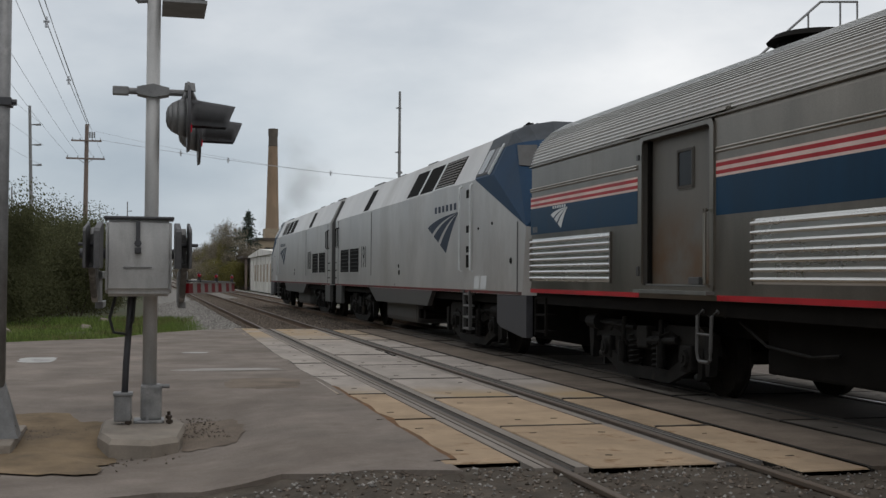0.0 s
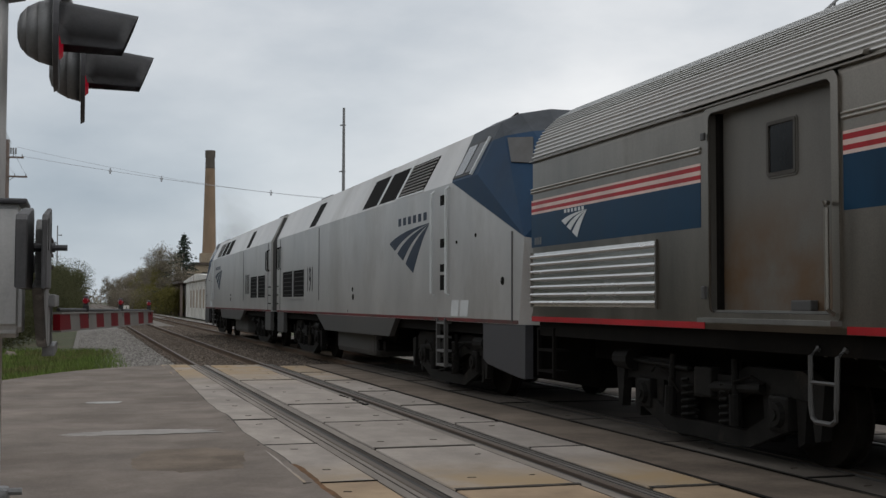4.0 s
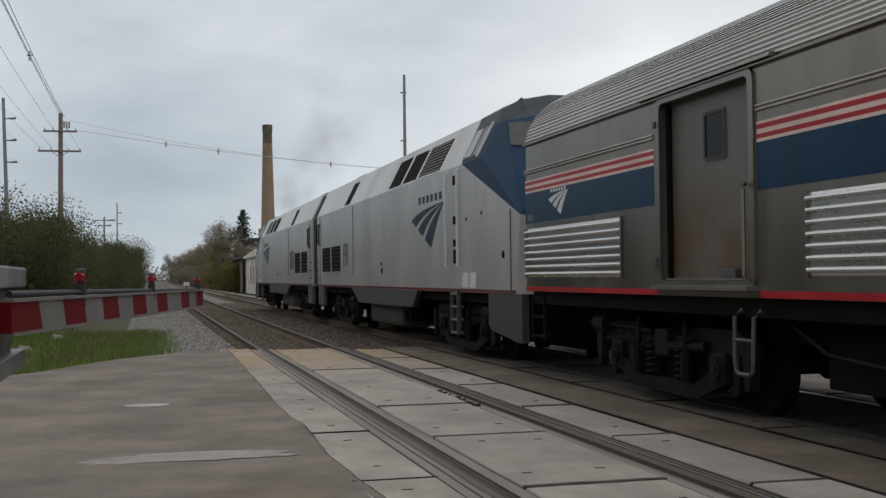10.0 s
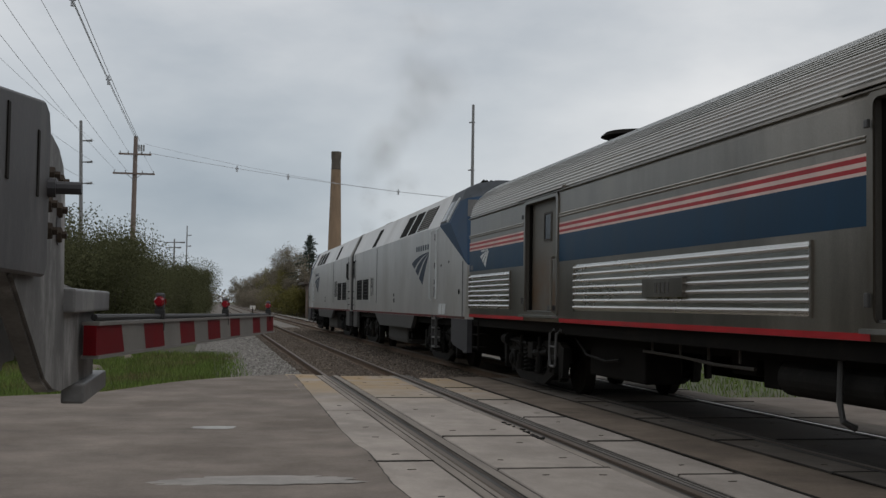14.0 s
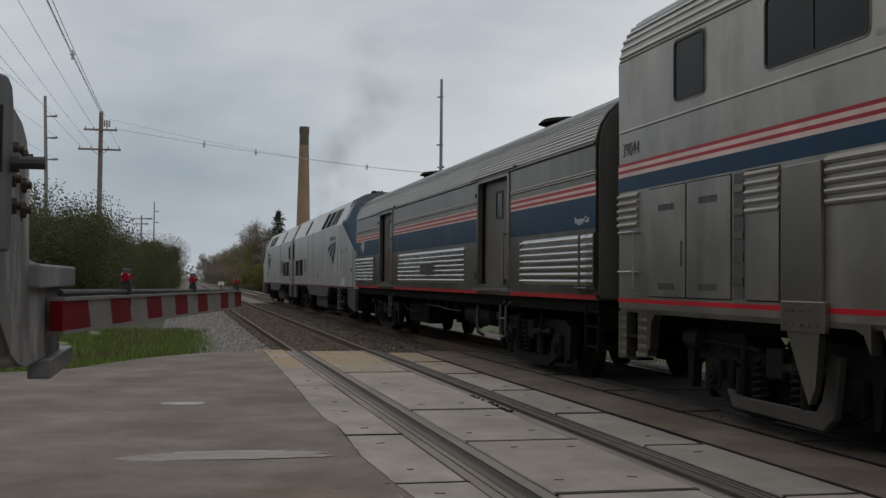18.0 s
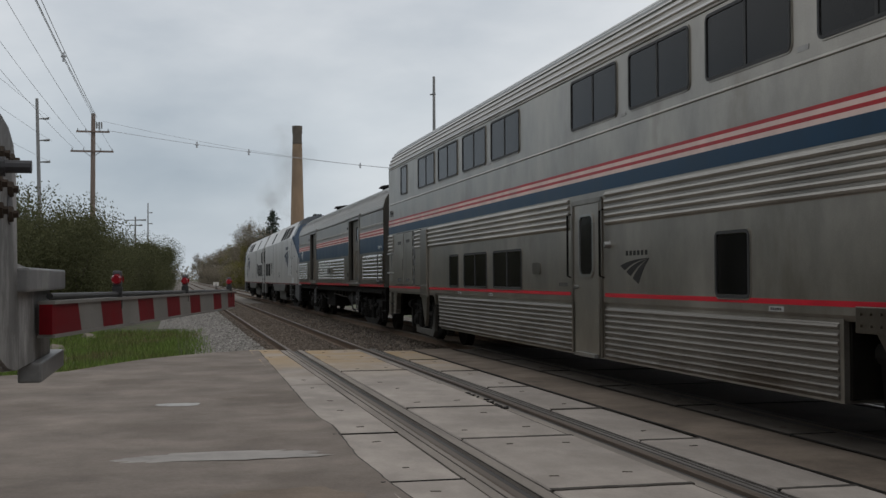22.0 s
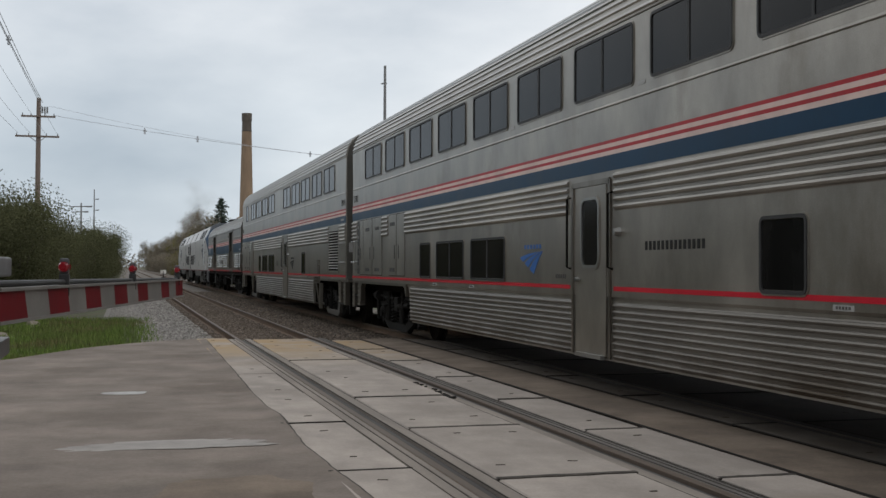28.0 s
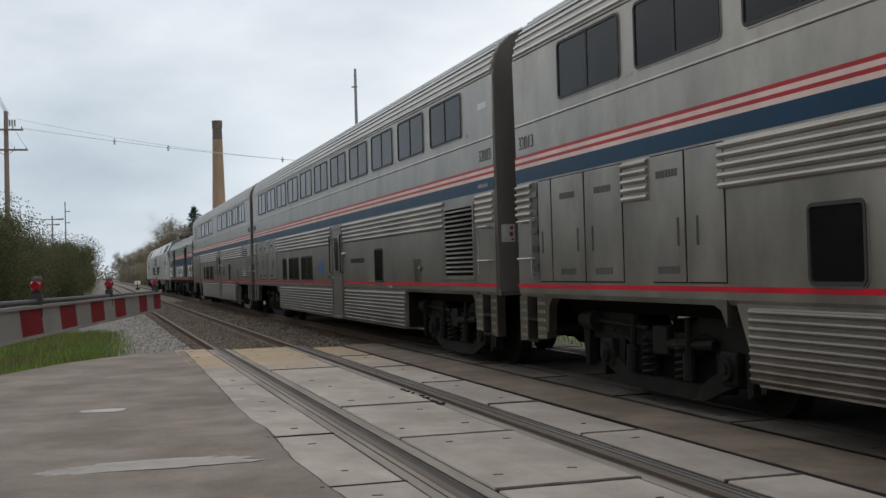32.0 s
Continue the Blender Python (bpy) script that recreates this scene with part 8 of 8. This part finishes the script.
# the far track's panels carry the train's shade in their colours
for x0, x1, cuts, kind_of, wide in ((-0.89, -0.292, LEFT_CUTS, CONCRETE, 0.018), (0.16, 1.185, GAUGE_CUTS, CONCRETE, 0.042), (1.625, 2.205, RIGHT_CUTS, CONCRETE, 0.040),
                                    (3.068, 3.528, FAR_CUTS, CONCRETE_DARK, 0.020), (3.79, 4.995, FAR_CUTS, CONCRETE_UNDER_TRAIN, 0.020), (5.257, 5.915, FAR_CUTS, CONCRETE_DARK, 0.020)):
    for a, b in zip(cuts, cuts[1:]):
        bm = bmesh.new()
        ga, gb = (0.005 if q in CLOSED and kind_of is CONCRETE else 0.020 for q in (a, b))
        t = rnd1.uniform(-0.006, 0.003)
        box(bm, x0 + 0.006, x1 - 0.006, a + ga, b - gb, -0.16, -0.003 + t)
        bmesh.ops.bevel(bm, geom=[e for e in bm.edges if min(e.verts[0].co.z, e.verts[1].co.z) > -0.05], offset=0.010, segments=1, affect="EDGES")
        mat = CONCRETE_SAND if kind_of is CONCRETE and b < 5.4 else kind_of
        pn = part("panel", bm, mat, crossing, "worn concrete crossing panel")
        if a > cuts[0] and not (a in CLOSED and kind_of is CONCRETE):
            bm = bmesh.new()
            near = wide * (1.0 if 3 < a < 14 else 0.6)
            n = 14
            lo = [bm.verts.new((x0 + (x1 - x0) * i / n, a - near * (0.75 + 0.45 * noise.noise((i * 0.5, a, x0))), 0.0015)) for i in range(n + 1)]
            hi = [bm.verts.new((x0 + (x1 - x0) * i / n, a + near * (0.75 + 0.45 * noise.noise((i * 0.5 + 9, a, x0))), 0.0015)) for i in range(n + 1)]
            for i in range(n):
                bm.faces.new((lo[i], lo[i + 1], hi[i + 1], hi[i]))
            rim = [bm.verts.new((v.co.x, v.co.y, -0.05)) for v in lo]
            for i in range(n):
                bm.faces.new((rim[i], rim[i + 1], lo[i + 1], lo[i]))
            part("joint", bm, JOINT_FILL if wide > 0.03 else GROOVE, crossing, "dark dirt-filled joint")
        for q in (0.22, 0.78):
            for u in ((0.5,) if x1 - x0 < 1 else (0.25, 0.75)):
                if rnd1.random() < 0.2:
                    continue
                px, py = x0 + (x1 - x0) * (u + rnd1.uniform(-0.09, 0.09)), a + (b - a) * (q + rnd1.uniform(-0.06, 0.06))
                lx, ly, ang = rnd1.uniform(0.02, 0.038), rnd1.uniform(0.007, 0.013), rnd1.uniform(-0.35, 0.35)
                bm = bmesh.new()
                box(bm, -lx, lx, -ly, ly, -0.004 + t, 0.0012 + t)
                bmesh.ops.rotate(bm, verts=bm.verts[:], cent=(0, 0, 0), matrix=Matrix.Rotation(ang, 3, "Z"))
                bmesh.ops.translate(bm, verts=bm.verts[:], vec=(px, py, 0))
                part("lifting_slot", bm, BOLT, pn, "small rusty lifting slot")
for k, x in enumerate(RAILS):
    inner = 1 if k % 2 == 0 else -1
    if k < 2:
        y0, y1 = -0.3, 23.0
        strips = ((x - inner * 0.112, 0.146, -0.007, STRIP_MID if k else STRIP_PALE, (-0.36, 0.06, 0.36) if k else (0.1,), JOINT_FILL), (x + inner * 0.186, 0.116, -0.010, STRIP_PALE, (-0.47,), JOINT_FILL), (x + inner * 0.081, 0.088, -0.034, RUBBER_STRIP, (), JOINT_FILL))
    else:
        y0, y1 = -0.4, 22.4
        strips = ((x - inner * 0.074, 0.074, -0.008, RUBBER_STRIP, (-0.3, 0.3), RUBBER_STRIP), (x + inner * 0.118, 0.060, -0.010, RUBBER_STRIP, (-0.3, 0.3), RUBBER_STRIP))
    for c, w, top, mat, ridges, ridge_mat in strips:
        bm = bmesh.new()
        box(bm, c - w / 2, c + w / 2, y0, y1, -0.12, top)
        strip = part("rubber_strip", bm, mat, crossing, "ridged rubber strip along the rail")
        for q in ridges:
            bm = bmesh.new()
            h = rnd1.uniform(0.003, 0.006)
            box(bm, c + q * w - h, c + q * w + h, y0, y1, top - 0.002, top + 0.005)
            part("ridge", bm, ridge_mat, strip, "worn ridge")
for x0, x1, y0, y1 in ((2.203, 2.247, -0.8, 22.3), (3.030, 3.070, -0.45, 22.3)):
    bm = bmesh.new()
    n = 60
    left = [bm.verts.new((x0 + 0.012 * noise.noise((0, i * 0.7, x0)), y0 + (y1 - y0) * i / n, 0.001)) for i in range(n + 1)]
    right = [bm.verts.new((x1 + 0.012 * noise.noise((5, i * 0.7, x0)), y0 + (y1 - y0) * i / n, 0.001)) for i in range(n + 1)]
    for i in range(n):
        bm.faces.new((left[i], right[i], right[i + 1], left[i + 1]))
    part("long_joint", bm, GROOVE, crossing, "dark dirt-filled seam along the panels")
# the ragged asphalt edge that laps over the panels, and the crack along it
LIP = ((0.0, -0.80), (5.0, -0.79), (7.2, -0.80), (7.85, -0.832), (8.45, -0.852), (9.1, -0.88), (9.77, -0.856), (10.4, -0.83), (11.07, -0.82), (11.7, -0.866), (13.3, -0.863),
       (15.7, -0.822), (17.3, -0.798), (19.9, -0.757), (23.0, -0.725))


def lip_edge(y):
    return float(np.interp(y, [q for q, _ in LIP], [q for _, q in LIP])) + 0.012 * noise.noise((3, y * 1.1, 1)) + 0.014 * noise.noise((7, y * 4.3, 2))


def lip_ribbon(name, inner, outer, z, material, label, y0=0.2, y1=22.9, n=300, fall=0.0):
    bm = bmesh.new()
    ys = [y0 + (y1 - y0) * i / n for i in range(n + 1)]
    p = [bm.verts.new((inner(y), y, z - fall)) for y in ys]
    q = [bm.verts.new((outer(y), y, z)) for y in ys]
    r = [bm.verts.new((v.co.x + 0.003, v.co.y, -0.03)) for v in q]
    for i in range(n):
        bm.faces.new((p[i], q[i], q[i + 1], p[i + 1]))
        bm.faces.new((q[i], r[i], r[i + 1], q[i + 1]))
    part(name, bm, material, crossing, label)


lip_ribbon("asphalt_lip", lambda y: -1.30, lip_edge, 0.003, ASPHALT, "ragged asphalt edge over the panels", fall=0.035)
lip_ribbon("edge_crack", lambda y: lip_edge(y) - 0.004, lambda y: lip_edge(y) + 0.004 + max(0.0, 0.016 * noise.noise((5, y * 0.9, 4)) + 0.010), 0.0015, JOINT_FILL, "dark crack along the asphalt edge")
lip_ribbon("edge_dirt", lambda y: lip_edge(y) - 0.004, lambda y: lip_edge(y) + 0.05 + 0.05 * noise.noise((9, y * 1.6, 4)), 0.0026, RUST_DIRT, "rusty brown dirt along the panel edge", 0.2, 6.4, 90)
# the broken edge beside the right-hand near rail
bm = bmesh.new()
rnd2 = random.Random(8)
for k in range(16):
    yy = 11.9 + 1.9 * rnd2.random()
    xx = 1.185 + 0.05 * rnd2.random()
    hull(bm, [(xx + rnd2.uniform(-0.05, 0.03), yy + rnd2.uniform(-0.09, 0.09), z) for z in (-0.02, 0.004) for _ in range(4)])
part("broken_edge", bm, GROOVE, crossing, "broken dark panel edge")

tie_mesh = bmesh.new()
box(tie_mesh, -1.28, 1.28, -0.11, 0.11, -0.34, -0.150, 0.012)
ties = thing("tie_row", "weathered wooden ties of the near track", "ties", kind="structure")
tie0 = part("tie", tie_mesh, TIE, ties)
tie0.matrix_basis = pose(0.65, 23.6, 0)
for k in range(1, 150):
    t = tie0.copy()
    scene.collection.objects.link(t)
    t.matrix_basis = pose(0.65 + rnd2.uniform(-0.03, 0.03), 23.6 + 0.52 * k, rnd2.uniform(-0.008, 0.004), 0, 0, rnd2.uniform(-0.8, 0.8))
for k in range(1, 20):
    t = tie0.copy()
    scene.collection.objects.link(t)
    t.matrix_basis = pose(0.65 + rnd2.uniform(-0.03, 0.03), -0.9 - 0.52 * k, -0.01, 0, 0, rnd2.uniform(-0.8, 0.8))
far_ties = thing("tie_row", "weathered wooden ties of the far track", "ties", kind="structure")
bm = bmesh.new()
for k in range(170):
    box(bm, FAR_CENTRE - 1.28, FAR_CENTRE + 1.28, 23.2 + 0.52 * k, 23.42 + 0.52 * k, -0.34, -0.150)
part("ties", bm, TIE, far_ties)


# ---- exhaust smoke over the locomotives ----
SMOKE = bpy.data.materials.new("thin_brown_smoke")
SMOKE.use_nodes = True
tree = SMOKE.node_tree
haze, veil = tree.nodes.new("ShaderNodeBsdfTransparent"), tree.nodes.new("ShaderNodeMixShader")
tree.nodes["Principled BSDF"].inputs["Base Color"].default_value = (0.20, 0.168, 0.135, 1)
tree.nodes["Principled BSDF"].inputs["Roughness"].default_value = 1.0
# each wisp thins out from its own middle to its rim
spot, reach, patchy, fade = (tree.nodes.new(k) for k in ("ShaderNodeTexCoord", "ShaderNodeVectorMath", "ShaderNodeTexNoise", "ShaderNodeMapRange"))
reach.operation = "LENGTH"
fade.interpolation_type = "SMOOTHERSTEP"
fade.inputs[1].default_value, fade.inputs[2].default_value = 1.0, 0.0
fade.inputs[3].default_value, fade.inputs[4].default_value = 0.0, 0.19
patchy.inputs["Scale"].default_value, patchy.inputs["Detail"].default_value = 2.2, 4
thin = tree.nodes.new("ShaderNodeMath")
thin.operation = "MULTIPLY"
tree.links.new(spot.outputs["Object"], reach.inputs[0])
tree.links.new(spot.outputs["Object"], patchy.inputs["Vector"])
tree.links.new(reach.outputs["Value"], fade.inputs[0])
tree.links.new(fade.outputs[0], thin.inputs[0])
tree.links.new(patchy.outputs["Fac"], thin.inputs[1])
tree.links.new(thin.outputs[0], veil.inputs[0])
tree.links.new(haze.outputs[0], veil.inputs[1])
tree.links.new(tree.nodes["Principled BSDF"].outputs[0], veil.inputs[2])
tree.links.new(veil.outputs[0], tree.nodes["Material Output"].inputs["Surface"])
PUFFS = []


def wisp_mesh():
    """A wavy round sheet, one metre in radius."""
    verts, faces, n = [(0, 0, 0)], [], 28
    for j in range(1, 6):
        for i in range(n):
            a, r = 6.2832 * i / n, j / 5
            verts.append((r * math.cos(a), r * math.sin(a), 0.25 * r * noise.noise((r * math.cos(a) * 1.5, r * math.sin(a) * 1.5, 2.0))))
    faces += [(0, 1 + i, 1 + (i + 1) % n) for i in range(n)]
    faces += [(1 + j * n + i, 1 + (j + 1) * n + i, 1 + (j + 1) * n + (i + 1) % n, 1 + j * n + (i + 1) % n) for j in range(4) for i in range(n)]
    me = bpy.data.meshes.new("wisp")
    me.from_pydata(verts, [], faces)
    me.materials.append(SMOKE)
    return me


WISP = wisp_mesh()


def smoke_puff(label, count, height, wide, lean, rows, seed):
    """Thin wisps strung along a leaning, swirling axis; rows are (seconds, x, y, z) of its foot."""
    rnd = random.Random(seed)
    ob = thing("smoke_puff", label, "smoke", "exhaust smoke over the locomotives", kind="stuff")
    for i in range(count):
        u = (i + rnd.uniform(0.2, 0.8)) / count
        r = wide * (0.7 + 0.6 * u) * rnd.uniform(0.8, 1.25)
        w = new("wisp", WISP)
        w.parent = ob
        w.matrix_basis = (pose(lean[0] * u + rnd.gauss(0, 0.45 * wide), lean[1] * u + rnd.gauss(0, wide), height * u, rnd.uniform(55, 125), rnd.uniform(-40, 40), rnd.uniform(-40, 40))
                          @ Matrix.Diagonal((r, r * rnd.uniform(0.8, 1.3), r, 1)))
        tagged(w, "thin brown-grey wisp")
    PUFFS.append((ob, rows))


smoke_puff("thin brown diesel smoke rising above the locomotives", 8, 4.2, 0.75, (0.3, -1.8),
           ((0, 4.4, 56, 2.6), (4, 4.4, 58, 1.2), (7, 4.4, 56, 1.2), (10, 4.4, 53, 3.4), (12, 4.4, 50, 4.6), (14, 4.4, 48.5, 4.4), (17, 4.7, 56, 4.2), (19, 4.7, 56, 4.2), (22, 4.4, 85, 3.5), (26, 4.4, 115, 3.0), (32, 4.4, 160, 2)), 3)
smoke_puff("spreading brown diesel smoke high above the train", 10, 5.5, 1.35, (0.8, -3.0),
           ((0, 4.6, 60, 3.2), (4, 4.6, 62, 1.2), (7, 4.6, 58, 1.2), (10, 4.7, 52, 3.8), (12, 5.0, 48.5, 6.0), (14, 5.0, 47.5, 6.4), (17, 5.2, 53, 5.8), (19, 5.2, 53, 5.8), (22, 4.9, 85, 6), (26, 4.7, 115, 5), (32, 4.7, 160, 4)), 8)


# ---- what moves ----
def motions():
    for puff, rows in PUFFS:
        walk(puff, [(t, pose(x, y, z)) for t, x, y, z in rows])
    ts, ss = [t for t, s in ROLL], [s for t, s in ROLL]
    for car, front, turn in CARS:
        walk(car, [(t, pose(FAR_CENTRE, front + s, 0, 0, 0, turn)) for t, s in ROLL])
    for wheel, y, r, way in WHEELS:
        rows, n = [], 150
        for k in range(n + 1):
            s = ss[-1] * k / n
            t = float(np.interp(s, ss, ts)) if k else 0.0
            if rows and t - rows[-1][0] < 0.067:
                continue
            rows.append((t, pose(0, y, r, -way * math.degrees(s / r), 0, 0)))
        rows[-1] = (32.0, rows[-1][1])
        walk(wheel, rows)


motions()
